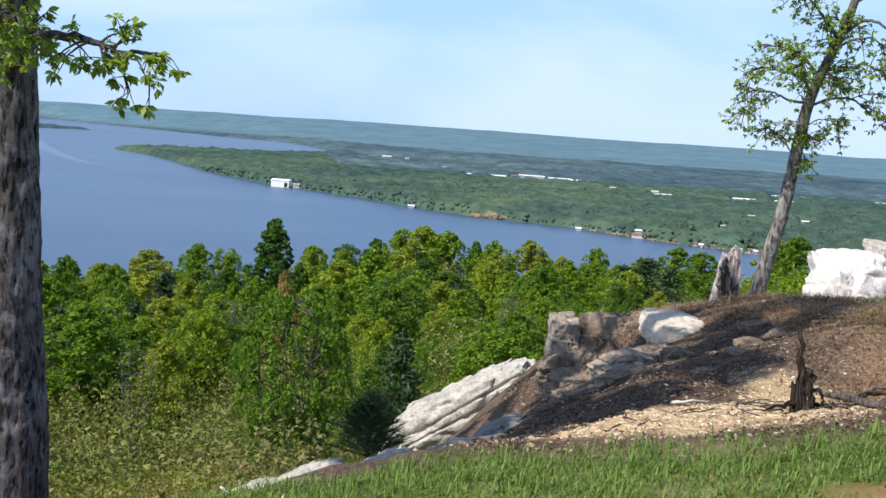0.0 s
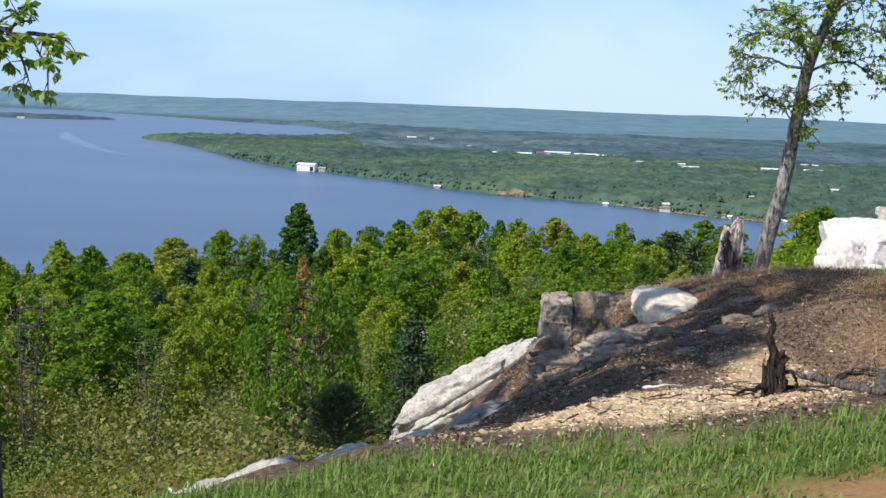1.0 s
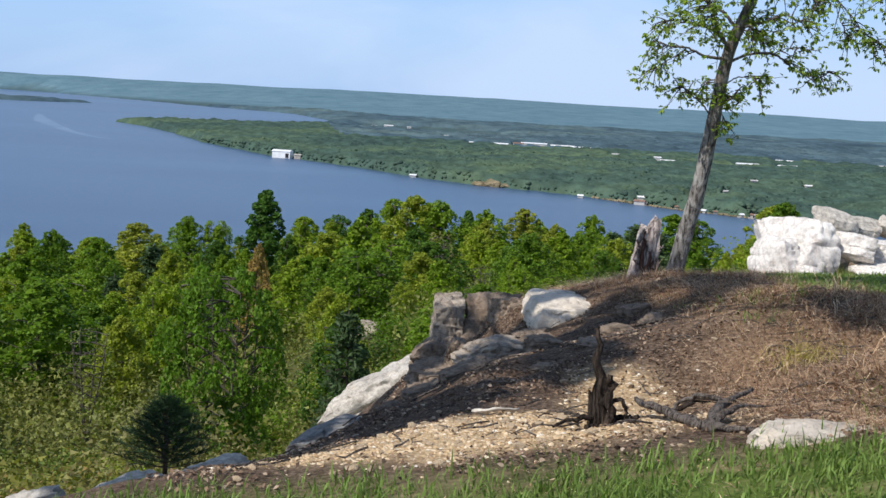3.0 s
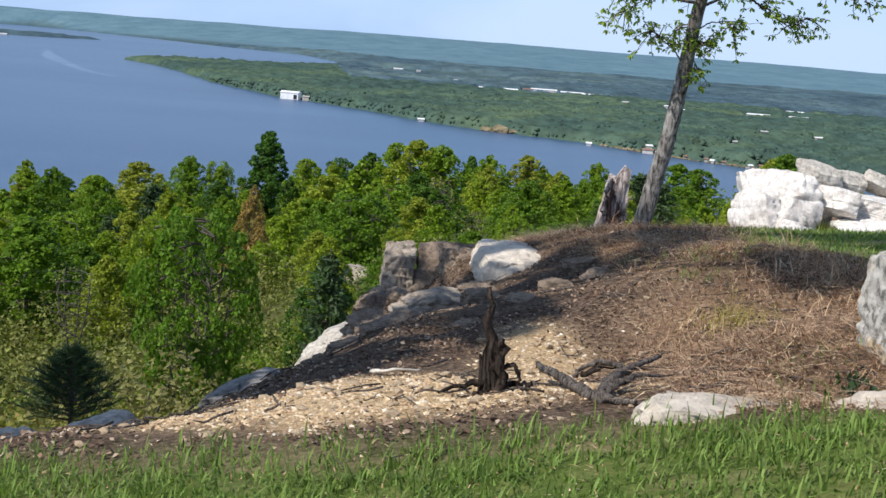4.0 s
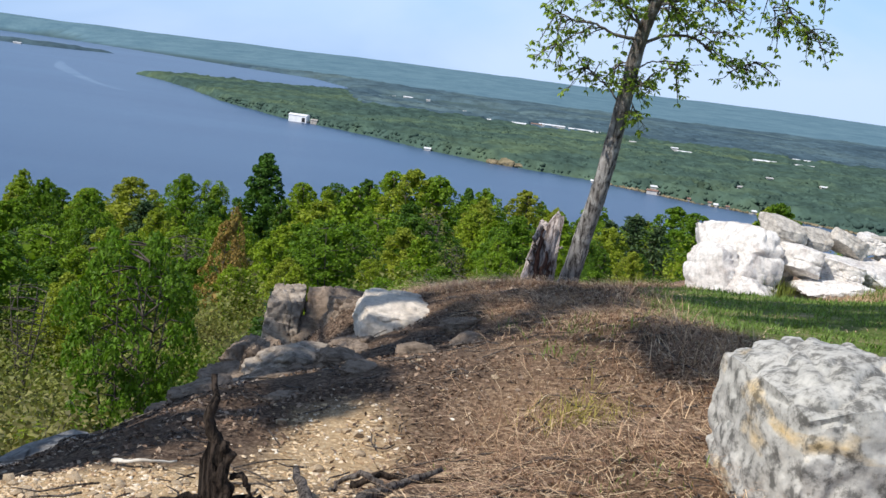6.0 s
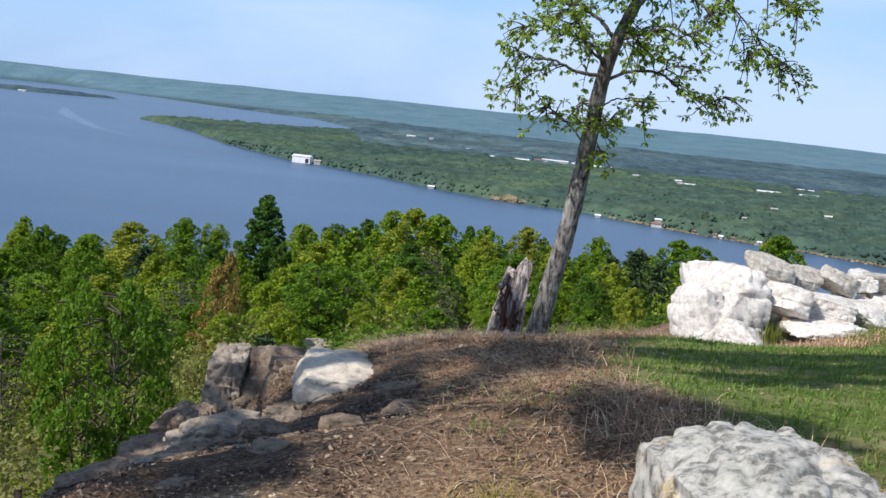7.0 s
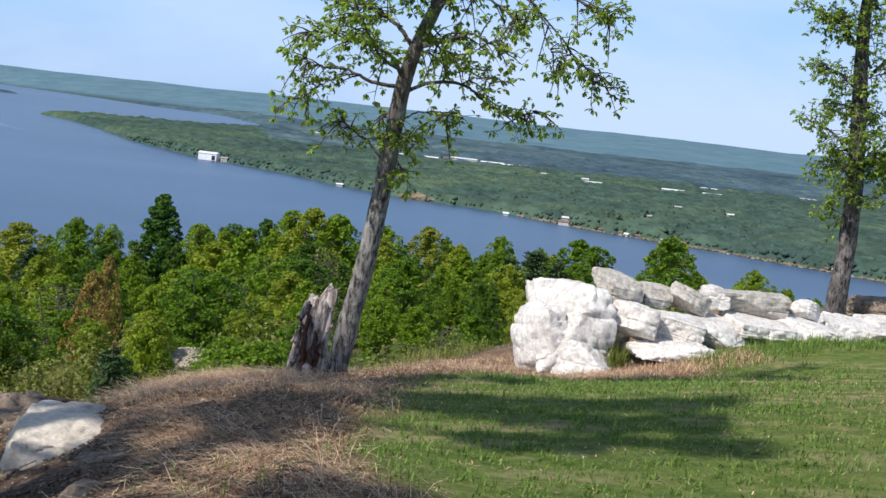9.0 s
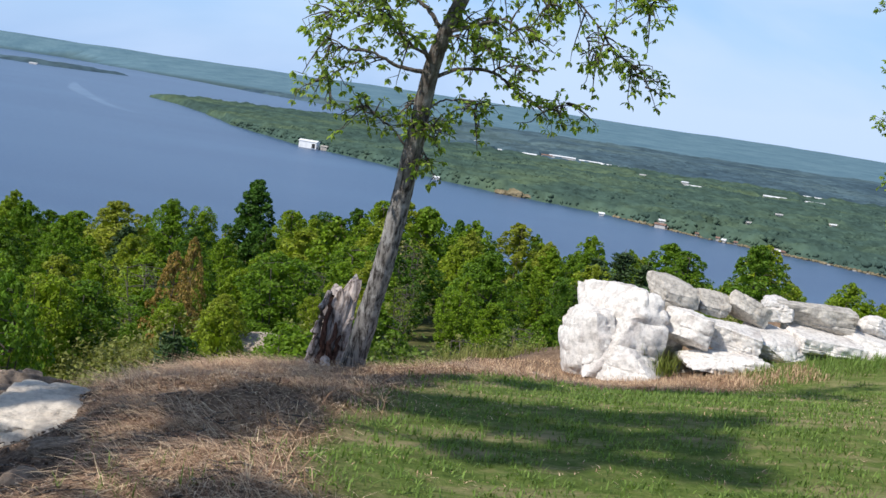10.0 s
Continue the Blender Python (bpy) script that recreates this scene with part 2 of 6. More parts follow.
M_LEDGE = rock_mat("weathered_ledge_stone", (0.47, 0.395, 0.32), (0.31, 0.25, 0.195), (0.12, 0.095, 0.075), (0.40, 0.26, 0.15), 0.5, 0.55, 0.55, 0.1, 2.4, (0.22, 0.18, 0.15))
M_GREY = rock_mat("grey_ledge_stone", (0.35, 0.275, 0.21), (0.19, 0.14, 0.105), (0.085, 0.06, 0.046), (0.34, 0.19, 0.10), 0.9, 0.6, 0.6, 0.12, 3.2, (0.16, 0.115, 0.085))
M_BOULDER = rock_mat("lichened_boulder", (0.50, 0.48, 0.44), (0.35, 0.34, 0.31), (0.15, 0.155, 0.15), (0.62, 0.44, 0.20), 0.8, 0.7, 1.0, 0.02, 2.6, (0.40, 0.39, 0.36), 0.35, 16.0, 0.57, 0.009)
M_SLATE = rock_mat("blue_grey_slab", (0.33, 0.315, 0.30), (0.22, 0.21, 0.20), (0.14, 0.135, 0.13), (0.25, 0.22, 0.18), 0.2, 0.3)
M_GRAVEL = simple_mat("sandstone_chips", (0.28, 0.19, 0.11), (0.50, 0.40, 0.28), 9, 0.9, 0.4, 0.01)
M_WHITEPAINT = simple_mat("white_metal_roof", (0.72, 0.72, 0.72), (0.84, 0.84, 0.84), 0.2, 0.5, 0)
M_WALLPAINT = simple_mat("pale_siding", (0.38, 0.37, 0.36), (0.52, 0.50, 0.48), 0.3, 0.7, 0)
M_REDROOF = simple_mat("brown_roof", (0.20, 0.11, 0.08), (0.30, 0.19, 0.14), 0.4, 0.8, 0)
M_DARKOPEN = simple_mat("dark_doorway", (0.02, 0.02, 0.022), (0.04, 0.04, 0.045), 0.5, 0.8, 0)
M_DOCK = simple_mat("weathered_dock", (0.28, 0.25, 0.22), (0.45, 0.42, 0.38), 0.6, 0.85, 0)
M_BANK = simple_mat("clay_bank", (0.13, 0.11, 0.06), (0.26, 0.21, 0.13), 0.15, 0.95, 0.5, 0.5)


def far_mat(name, c1, c2, c3, big, small):
    """Woods seen from far off: stands of different greens with haze in the colour, crown by crown mottling."""
    m, n, l, b = material(name)
    co = obj_co(n)
    c = ramp_node(n, l, noise_node(n, l, co, big, 5, 0.6, 0.5), [(0.34, c1), (0.5, c2), (0.66, c3)])
    c = mix_node(n, l, 0.75, c, ramp_node(n, l, noise_node(n, l, stretch(n, l, co, (1, 0.5, 1)), small, 4, 0.65), [(0.36, (0.62,) * 3), (0.64, (1.3,) * 3)]), "MULTIPLY")
    l.new(c, b.inputs["Base Color"])
    b.inputs["Roughness"].default_value = 1.0
    b.inputs["Specular IOR Level"].default_value = 0.0
    return m


# peninsula and shore woods: greens greyed and blued to paint in haze
M_HAZEDWOOD = far_mat("hazed_far_woods", (0.048, 0.080, 0.070), (0.060, 0.098, 0.076), (0.092, 0.132, 0.078), 0.008, 0.10)
# bluer version for the plain: more distance haze mixed into the greens
M_HAZEDPLAIN = far_mat("hazed_plain_woods", (0.052, 0.086, 0.112), (0.071, 0.112, 0.132), (0.102, 0.148, 0.150), 0.004, 0.03)

# ground: lawn, dry grass, chips, litter, woodland floor, and the far plain and ridge with haze in their colours
M_GROUND, gn, gl, gb = material("hill_ground")
g_co = obj_co(gn)
g_fine = noise_node(gn, gl, g_co, 34.0, 8, 0.75)
g_mid = noise_node(gn, gl, g_co, 5.0, 6, 0.65)
g_big = noise_node(gn, gl, g_co, 0.9, 5, 0.6)
litter = ramp_node(gn, gl, g_fine, [(0.34, (0.035, 0.025, 0.02)), (0.5, (0.135, 0.095, 0.07)), (0.66, (0.33, 0.255, 0.19))])
litter = mix_node(gn, gl, 0.7, litter, ramp_node(gn, gl, g_mid, [(0.35, (0.55, 0.5, 0.48)), (0.65, (1.2, 1.15, 1.1))]), "MULTIPLY")
lawn_c = ramp_node(gn, gl, g_mid, [(0.3, (0.08, 0.125, 0.03)), (0.5, (0.13, 0.18, 0.045)), (0.72, (0.24, 0.24, 0.10))])
lawn_c = mix_node(gn, gl, 0.8, lawn_c, ramp_node(gn, gl, g_fine, [(0.3, (0.45, 0.5, 0.4)), (0.7, (1.35, 1.3, 1.2))]), "MULTIPLY")
lawn_c = mix_node(gn, gl, ramp_node(gn, gl, noise_node(gn, gl, stretch(gn, gl, g_co, (0.7, 1.6, 1)), 1.1, 6, 0.65), [(0.50, (0, 0, 0)), (0.66, (0.85,) * 3)]), lawn_c, (0.37, 0.29, 0.165))
dry_c = ramp_node(gn, gl, g_fine, [(0.36, (0.09, 0.056, 0.038)), (0.5, (0.25, 0.16, 0.10)), (0.66, (0.52, 0.38, 0.24))])
dry_c = mix_node(gn, gl, ramp_node(gn, gl, g_big, [(0.42, (0, 0, 0)), (0.6, (0.75,) * 3)]), dry_c, litter)
chip_c = ramp_node(gn, gl, g_fine, [(0.3, (0.34, 0.215, 0.115)), (0.5, (0.56, 0.40, 0.23)), (0.7, (0.72, 0.58, 0.40))])
wood_c = ramp_node(gn, gl, g_big, [(0.35, (0.045, 0.062, 0.018)), (0.65, (0.13, 0.115, 0.05))])
# ridge woods: distance haze painted in as a blue-green tint
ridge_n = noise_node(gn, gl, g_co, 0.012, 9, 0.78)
ridge_haze_c = ramp_node(gn, gl, ridge_n, [(0.38, (0.080, 0.148, 0.190)), (0.62, (0.126, 0.208, 0.245))])
# plain ground, its green pulled to blue as painted haze
plain_haze_c = ramp_node(gn, gl, noise_node(gn, gl, g_co, 0.02, 5, 0.6), [(0.4, (0.052, 0.085, 0.092)), (0.65, (0.070, 0.108, 0.108))])
red_c = ramp_node(gn, gl, g_fine, [(0.3, (0.30, 0.15, 0.07)), (0.7, (0.46, 0.27, 0.14))])
col = litter
for key, c in (("wood", wood_c), ("dry", dry_c), ("chips", chip_c), ("lawn", lawn_c), ("clay", red_c), ("plain", plain_haze_c), ("ridge", ridge_haze_c)):
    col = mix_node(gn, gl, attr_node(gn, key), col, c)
gl.new(col, gb.inputs["Base Color"])
gb.inputs["Roughness"].default_value = 0.95
gb.inputs["Specular IOR Level"].default_value = 0.05
bump_node(gn, gl, g_fine, gb, 0.8, 0.03)

# lake
M_WATER, n_, l_, b_ = material("lake_water")
b_.inputs["Base Color"].default_value = (0.06, 0.115, 0.21, 1)
w_co2 = obj_co(n_)
b_.inputs["Roughness"].default_value = 0.32
b_.inputs["IOR"].default_value = 1.33
b_.inputs["Specular IOR Level"].default_value = 0.42
wv = mix_node(n_, l_, 0.5, noise_node(n_, l_, w_co2, 0.5, 4), noise_node(n_, l_, stretch(n_, l_, w_co2, (0.004, 0.012, 1)), 1.0, 5))
bump_node(n_, l_, wv, b_, 0.6, 0.8)
rr = ramp_node(n_, l_, noise_node(n_, l_, stretch(n_, l_, w_co2, (0.0016, 0.006, 1)), 1.0, 5, 0.6), [(0.35, (0.034, 0.069, 0.138)), (0.65, (0.052, 0.098, 0.175))])
l_.new(rr, b_.inputs["Base Color"])
M_WAKE = simple_mat("ruffled_water", (0.085, 0.14, 0.225), (0.13, 0.19, 0.28), 0.02, 0.38, 0)

# ---- mesh helpers ----


def mesh_from(name, verts, faces, mat, smooth=False):
    me = bpy.data.meshes.new(name)
    me.from_pydata([tuple(v) for v in verts], [], [tuple(f) for f in faces])
    me.materials.append(mat)
    if smooth:
        me.polygons.foreach_set("use_smooth", [True] * len(me.polygons))
    me.update()
    return me


def quads_mesh(name, verts, mat, k=4):
    """A mesh of separate k-cornered faces; verts is (n * k, 3)."""
    me = bpy.data.meshes.new(name)
    nv = len(verts)
    nf = nv // k
    me.vertices.add(nv)
    me.vertices.foreach_set("co", np.ascontiguousarray(verts, dtype=np.float32).ravel())
    me.loops.add(nv)
    me.loops.foreach_set("vertex_index", np.arange(nv, dtype=np.int32))
    me.polygons.add(nf)
    me.polygons.foreach_set("loop_start", np.arange(0, nv, k, dtype=np.int32))
    me.polygons.foreach_set("loop_total", np.full(nf, k, dtype=np.int32))
    me.materials.append(mat)
    me.update(calc_edges=True)
    return me


def part(name, me, parent, label=""):
    ob = new(name, me)
    ob.parent = parent
    if label:
        ob["label"] = label
    return ob


def unit(v):
    return v / np.maximum(np.linalg.norm(v, axis=-1, keepdims=True), 1e-9)


def leaf_quads(rng, centers, length, width, up=0.5, axis=None):
    """Pointed leaves round the centres: rhombs with a slight fold."""
    n = len(centers)
    nrm = unit(rng.normal(size=(n, 3)) + np.array([0, 0, up]))
    a = rng.normal(size=(n, 3))
    if axis is not None:
        a = a * 0.6 + axis
    a = unit(a - nrm * np.sum(a * nrm, axis=1, keepdims=True))
    b = np.cross(nrm, a)
    s = (length * rng.uniform(0.65, 1.25, n))[:, None]
    w = s * (width / length)
    out = np.empty((n, 4, 3))
    out[:, 0] = centers - a * s * 0.5
    out[:, 1] = centers + b * w * 0.5 + nrm * w * 0.18 + a * s * 0.06
    out[:, 2] = centers + a * s * 0.5
    out[:, 3] = centers - b * w * 0.5 + nrm * w * 0.18 + a * s * 0.06
    return out.reshape(-1, 3)


def leaf_tris(rng, centers, length, width, up=0.5, out=None):
    """Small leaf sprays round the centres, one triangle each; out: the way that they face."""
    n = len(centers)
    nrm = rng.normal(size=(n, 3)) + np.array([0, 0, up])
    if out is not None:
        nrm = nrm + out
    nrm = unit(nrm)
    a = rng.normal(size=(n, 3))
    a = unit(a - nrm * np.sum(a * nrm, axis=1, keepdims=True))
    b = np.cross(nrm, a)
    s = (length * rng.uniform(0.6, 1.3, n))[:, None]
    w = s * (width / length)
    v = np.empty((n, 3, 3))
    v[:, 0] = centers - a * s * 0.45 + b * w * 0.5
    v[:, 1] = centers - a * s * 0.35 - b * w * 0.5
    v[:, 2] = centers + a * s * 0.55
    return v.reshape(-1, 3)


def rosette_leaves(rng, tips, ways, per, length, width):
    """Leaves in rosettes at the twig tips: each springs from the tip, spreads and droops."""
    n = len(tips) * per
    base = np.repeat(tips, per, 0)
    way = np.repeat(ways, per, 0)
    a = unit(rng.normal(size=(n, 3)) * np.array([1, 1, 0.6]) + way * 0.7 + np.array([0, 0, -0.75]))
    nrm = rng.normal(size=(n, 3)) * 0.5 + np.array([0, 0, 1.0])
    nrm = unit(nrm - a * np.sum(a * nrm, axis=1, keepdims=True))
    b = np.cross(nrm, a)
    s = (length * rng.uniform(0.55, 1.2, n))[:, None]
    w = s * (width / length)
    v = np.empty((n, 4, 3))
    v[:, 0] = base + a * s * 0.05
    v[:, 1] = base + a * s * 0.62 + b * w * 0.5 + nrm * w * 0.15
    v[:, 2] = base + a * s * 1.05 - nrm * s * 0.12
    v[:, 3] = base + a * s * 0.62 - b * w * 0.5 + nrm * w * 0.15
    return v.reshape(-1, 3)


def tube(path, radii, sides=7, rough=0.0, rng=None, cap=True):
    """Verts and faces of a tapered tube along a path."""
    path = np.asarray(path, float)
    m = len(path)
    tang = unit(np.gradient(path, axis=0))
    ref = np.array([0.0, 0.0, 1.0]) if abs(tang[0][2]) < 0.8 else np.array([0.0, 1.0, 0.0])
    verts, faces = [], []
    ang = np.linspace(0, 2 * np.pi, sides, endpoint=False)
    for i in range(m):
        u = unit(np.cross(tang[i], ref))
        v = np.cross(tang[i], u)
        r = np.full(sides, radii[i])
        if rough and rng is not None:
            r = r * (1 + rng.uniform(-rough, rough, sides))
        verts.append(path[i] + np.cos(ang)[:, None] * u * r[:, None] + np.sin(ang)[:, None] * v * r[:, None])
    for i in range(m - 1):
        for j in range(sides):
            k = (j + 1) % sides
            faces.append((i * sides + j, i * sides + k, (i + 1) * sides + k, (i + 1) * sides + j))
    if cap:
        faces.append(tuple(range(sides))[::-1])
        faces.append(tuple((m - 1) * sides + j for j in range(sides)))
    return np.concatenate(verts), faces


def smooth_path(pts, per=6):
    """Catmull-Rom through the points."""
    p = np.asarray(pts, float)
    p = np.vstack([2 * p[0] - p[1], p, 2 * p[-1] - p[-2]])
    out = []
    for i in range(1, len(p) - 2):
        for t in np.linspace(0, 1, per, endpoint=False):
            out.append(0.5 * (2 * p[i] + (p[i + 1] - p[i - 1]) * t + (2 * p[i - 1] - 5 * p[i] + 4 * p[i + 1] - p[i + 2]) * t * t + (3 * p[i] - p[i - 1] - 3 * p[i + 1] + p[i + 2]) * t ** 3))
    out.append(p[-2])
    return np.array(out)


class Builder:
    """Joins tubes and other bits into one mesh."""

    def __init__(self):
        self.v, self.f, self.n = [], [], 0

    def add(self, verts, faces):
        self.v.append(np.asarray(verts, float))
        self.f.extend(tuple(i + self.n for i in f) for f in faces)
        self.n += len(verts)

    def mesh(self, name, mat, smooth=True):
        return mesh_from(name, np.concatenate(self.v), self.f, mat, smooth)


def vnoise(x, y, seed=0):
    """Smooth value noise on arrays, 0 to 1."""
    def h(i, j):
        k = np.sin(i * 127.1 + j * 311.7 + seed * 74.7) * 43758.5453
        return k - np.floor(k)
    xi, yi = np.floor(x), np.floor(y)
    fx, fy = x - xi, y - yi
    fx, fy = fx * fx * (3 - 2 * fx), fy * fy * (3 - 2 * fy)
    return (h(xi, yi) * (1 - fx) + h(xi + 1, yi) * fx) * (1 - fy) + (h(xi, yi + 1) * (1 - fx) + h(xi + 1, yi + 1) * fx) * fy


def fbm(x, y, seed=0, octaves=4):
    s, a, tot = 0, 1.0, 0.0
    for o in range(octaves):
        s = s + a * vnoise(x * 2 ** o, y * 2 ** o, seed + o * 7)
        tot += a
        a *= 0.5
    return s / tot


def step(a, b, v):
    t = np.clip((v - a) / (b - a), 0, 1)
    return t * t * (3 - 2 * t)


# ---- the lie of the land ----
BROW = np.array([(-40, -22), (-7, 1.5), (-2.6, 5.0), (-0.6, 6.5), (1.0, 7.6), (2.2, 9.4), (2.9, 11.2), (3.2, 12.8), (3.25, 14.3), (3.4, 16.2), (3.75, 18.2), (4.9, 19.3), (6.4, 20.1), (7.3, 23.0), (8.6, 25.6), (13.5, 28.5), (40, 36), (120, 60)], float)


def brow_distance(x, y):
    """Distance beyond the hill's brow; minus on the hill top."""
    best = np.full(x.shape, 1e9)
    side = np.zeros(x.shape)
    for (ax, ay), (bx, by) in zip(BROW[:-1], BROW[1:]):
        dx, dy = bx - ax, by - ay
        t = np.clip(((x - ax) * dx + (y - ay) * dy) / (dx * dx + dy * dy), 0, 1)
        ex, ey = x - ax - t * dx, y - ay - t * dy
        d = np.hypot(ex, ey)
        near = d < best - 1e-9
        best = np.where(near, d, best)
        side = np.where(near, np.sign(dx * ey - dy * ex), side)
    return best * side


def hill(x, y):
    """Height of the hill and of the wooded slope below it."""
    s = brow_distance(x, y)
    cx, cy = np.clip(x, -4, 13) / 10, np.clip(y, -5, 24) / 10
    top = -0.001 + 1.40 * cx - 0.324 * cy - 0.50 * cx * cx + 0.25 * cx * cy - 0.267 * cy * cy
    for bx, by, br, bh in ((4.7, 11.0, 1.3, 0.20), (3.0, 8.8, 1.0, -0.23), (3.7, 13.8, 1.5, 0.24), (5.3, 5.5, 2.0, 0.18), (0.2, 0.0, 2.5, 0.12), (8.1, 22.2, 2.2, -0.20), (4.6, 17.4, 1.2, -0.05), (2.6, 13.1, 1.0, -0.24), (2.0, 14.4, 0.9, -0.2), (3.0, 11.6, 0.8, -0.12), (1.7, 12.2, 0.8, -0.1), (0.9, 8.8, 1.1, -0.15), (11.3, 22.2, 1.8, 0.16), (2.28, 14.2, 0.55, 0.36), (2.6, 13.1, 0.5, 0.06), (4.35, 7.4, 0.62, -0.22), (5.4, 19.5, 1.4, -0.36), (3.9, 18.7, 0.8, -0.16), (6.8, 21.6, 1.2, -0.12)):
        top = top + bh * np.exp(-((x - bx) ** 2 + (y - by) ** 2) / (br * br))
    top = top - 0.46 * step(13.5, 20.5, y) * step(5.4, 7.6, x) * (1 - 0.2 * step(9.5, 12.5, x))
    drop = np.interp(s, [-1.2, -0.4, 0, 0.5, 0.9, 1.7, 2.05, 2.7, 4, 12, 32, 62, 112, 180, 330, 420, 9000], [0, 0, -0.01, -0.09, -0.21, -0.54, -0.70, -1.25, -2.4, -6.3, -9.2, -15, -23, -31, -52, -63, -68])
    far = step(60, 250, s)
    rough = (fbm(x * 1.7, y * 1.7, 3) - 0.5) * 0.18 * step(-1.0, 0.6, s) + (fbm(x * 0.25, y * 0.25, 9) - 0.5) * 1.2 * step(3, 15, s)
    tiny = (fbm(x * 6, y * 6, 21, 2) - 0.5) * 0.03
    knoll = 2.6 * np.exp(-((x + 1.95) ** 2 + (y - 50.5) ** 2) / 30)     # the clearing's knoll on the slope
    return top * (1 - far) + drop + rough + tiny + knoll


K = 0.78
SHORE_X = np.array([-700, -636, -544, -443, -347, -215, -109, -19, 60, 122, 192, 273, 361, 520, 900, 5000]) * K
SHORE_Y = np.array([2600, 2235, 2096, 1884, 1644, 1407, 1292, 1155, 1086, 1051, 961, 896, 799, 660, 420, -1500]) * K
BACK_X = np.array([-640, -600, -520, -375, -300, -250, -245]) * K
BACK_Y = np.array([2250, 2330, 2420, 2520, 2700, 3100, 9000]) * K
FAR_X = np.array([-4000, -2046, -1592, -1220, -888, -649, -513, -400, -340, -300, 9000]) * K
FAR_Y = np.array([5790, 5734, 5162, 4695, 4200, 3977, 3820, 3450, 3232, 3000, 3000]) * K


def far_side(x, y):
    """Height of the land beyond the lake, and how much of it is ridge."""
    front = y - np.interp(x, SHORE_X, SHORE_Y, left=1e6)
    back = np.interp(x, BACK_X, BACK_Y, left=-1e6) - y
    arm = np.minimum(front, back) + (fbm(x / 40, y / 40, 5) - 0.5) * 12
    over = y - np.interp(x, FAR_X, FAR_Y)
    isl = (1 - np.hypot((x + 1080) / 150, (y - 2890) / 130)) * 130
    isl = np.maximum(isl, (1 - np.hypot((x + 965) / 90, (y - 2930) / 30)) * 30)
    head = (1 - np.hypot((x + 376) / 80, (y - 700) / 45)) * 45     # a wooded point in the lake
    isl = np.maximum(isl, head)
    pond = 1 - np.hypot((x + 40) / 125, (y - 2215) / 62)
    land = np.maximum(np.maximum(arm, over), isl)
    land = np.where(pond > 0, -pond * 30, land)
    foot = np.interp(x, [-1700, -1000, -500, -250, 0, 1500], [4430, 3650, 3120, 2700, 2500, 2500])
    ridge = step(0, 1, (y - foot) / (4650 - foot))
    z = LAKE - 4 + 5.5 * step(-6, 10, land) + 5 * step(10, 250, land) * fbm(x / 180, y / 180, 2)
    z = z + 9 * step(2, 22, head)
    crest = -LAKE - 2 + (fbm(x / 420, 0 * x, 8) - 0.5) * 16
    z = z + crest * ridge ** 1.15 * (land > 0) + (fbm(x / 70, y / 70, 14) - 0.5) * 14 * ridge * (1 - ridge) * 2
    return z, ridge * (land > 0), land


def ground_height(x, y):
    x, y = np.asarray(x, float), np.asarray(y, float)
    w = step(420, 520, y)
    return hill(x, y) * (1 - w) + far_side(x, y)[0] * w


def gz(x, y):
    return float(ground_height(np.array([x]), np.array([y]))[0])


def bare_patch(x, y):
    """Worn tan patches in the lawn."""
    return step(0.53, 0.64, fbm(x * 0.75 + 3.1, y * 1.35, 61))


def zones(x, y):
    """Where lawn, dry grass, chips and red clay lie, 0 to 1."""
    s = brow_distance(x, y)
    wob = (fbm(x * 1.3, y * 1.3, 31) - 0.5) * 1.3
    near = step(0.35, -0.35, y - (6.5 + 0.0 * x + wob * 0.5))
    right = step(-0.4, 0.4, x - np.interp(y, [0, 6.2, 6.9, 8.5, 10, 12, 14, 16.5, 18.2, 20], [-5, 3.0, 5.6, 6.3, 5.7, 4.9, 5.2, 5.8, 7.5, 9.5]) + wob * 0.6)
    lawn = np.maximum(near, right * step(-0.2, -1.2, s + 0.9)) * step(1.2, 0.2, s)
    dry = step(-0.3, 0.5, x - np.interp(y, [6, 8.5, 10, 12, 14, 15.5, 17], [3.3, 3.2, 3.4, 3.6, 3.1, 2.7, 2.5]) + wob * 0.5) * step(1.4, 0.8, s)
    chips = step(1.0, 0.55, np.hypot((x - 1.72) / 1.65, (y - 7.72) / 1.0) + wob * 0.35)
    chips = np.maximum(chips, step(1.0, 0.5, np.hypot((x - 2.75) / 0.5, (y - 9.1) / 0.9) + wob * 0.4) * 0.8)
    clay = step(1.0, 0.4, np.hypot((x - 2.6) / 1.3, (y - 5.15) / 0.5) + wob * 0.6) * 0.9
    wood = step(3.2, 7.0, s + wob)
    return lawn, dry * (1 - lawn), chips, clay, wood

# ---- ground and water ----


def lines(stops):
    """Grid lines: (to, step) from the first number on, steps growing smoothly."""
    out = [stops[0]]
    for to, st in stops[1:]:
        n_st = max(1, round((to - out[-1]) / st))
        out.extend(np.linspace(out[-1], to, n_st + 1)[1:])
    return np.array(out)


gx = lines([-4800.0, (-2000, 200), (-900, 50), (-300, 22), (-60, 10), (-12, 3), (-4, 0.5), (9, 0.13), (15, 0.3), (40, 2), (100, 8), (520, 15), (1200, 40), (2400, 100), (4800, 240)])
gy = lines([-400.0, (-40, 40), (-5, 3), (3, 0.4), (19, 0.13), (25, 0.3), (60, 1.5), (200, 6), (450, 14), (620, 40), (1900, 14), (3200, 32), (4700, 40), (4950, 60)])
GX, GY = np.meshgrid(gx, gy)
fx_, fy_ = GX.ravel(), GY.ravel()
gzv = ground_height(fx_, fy_)
nx_, ny_ = len(gx), len(gy)
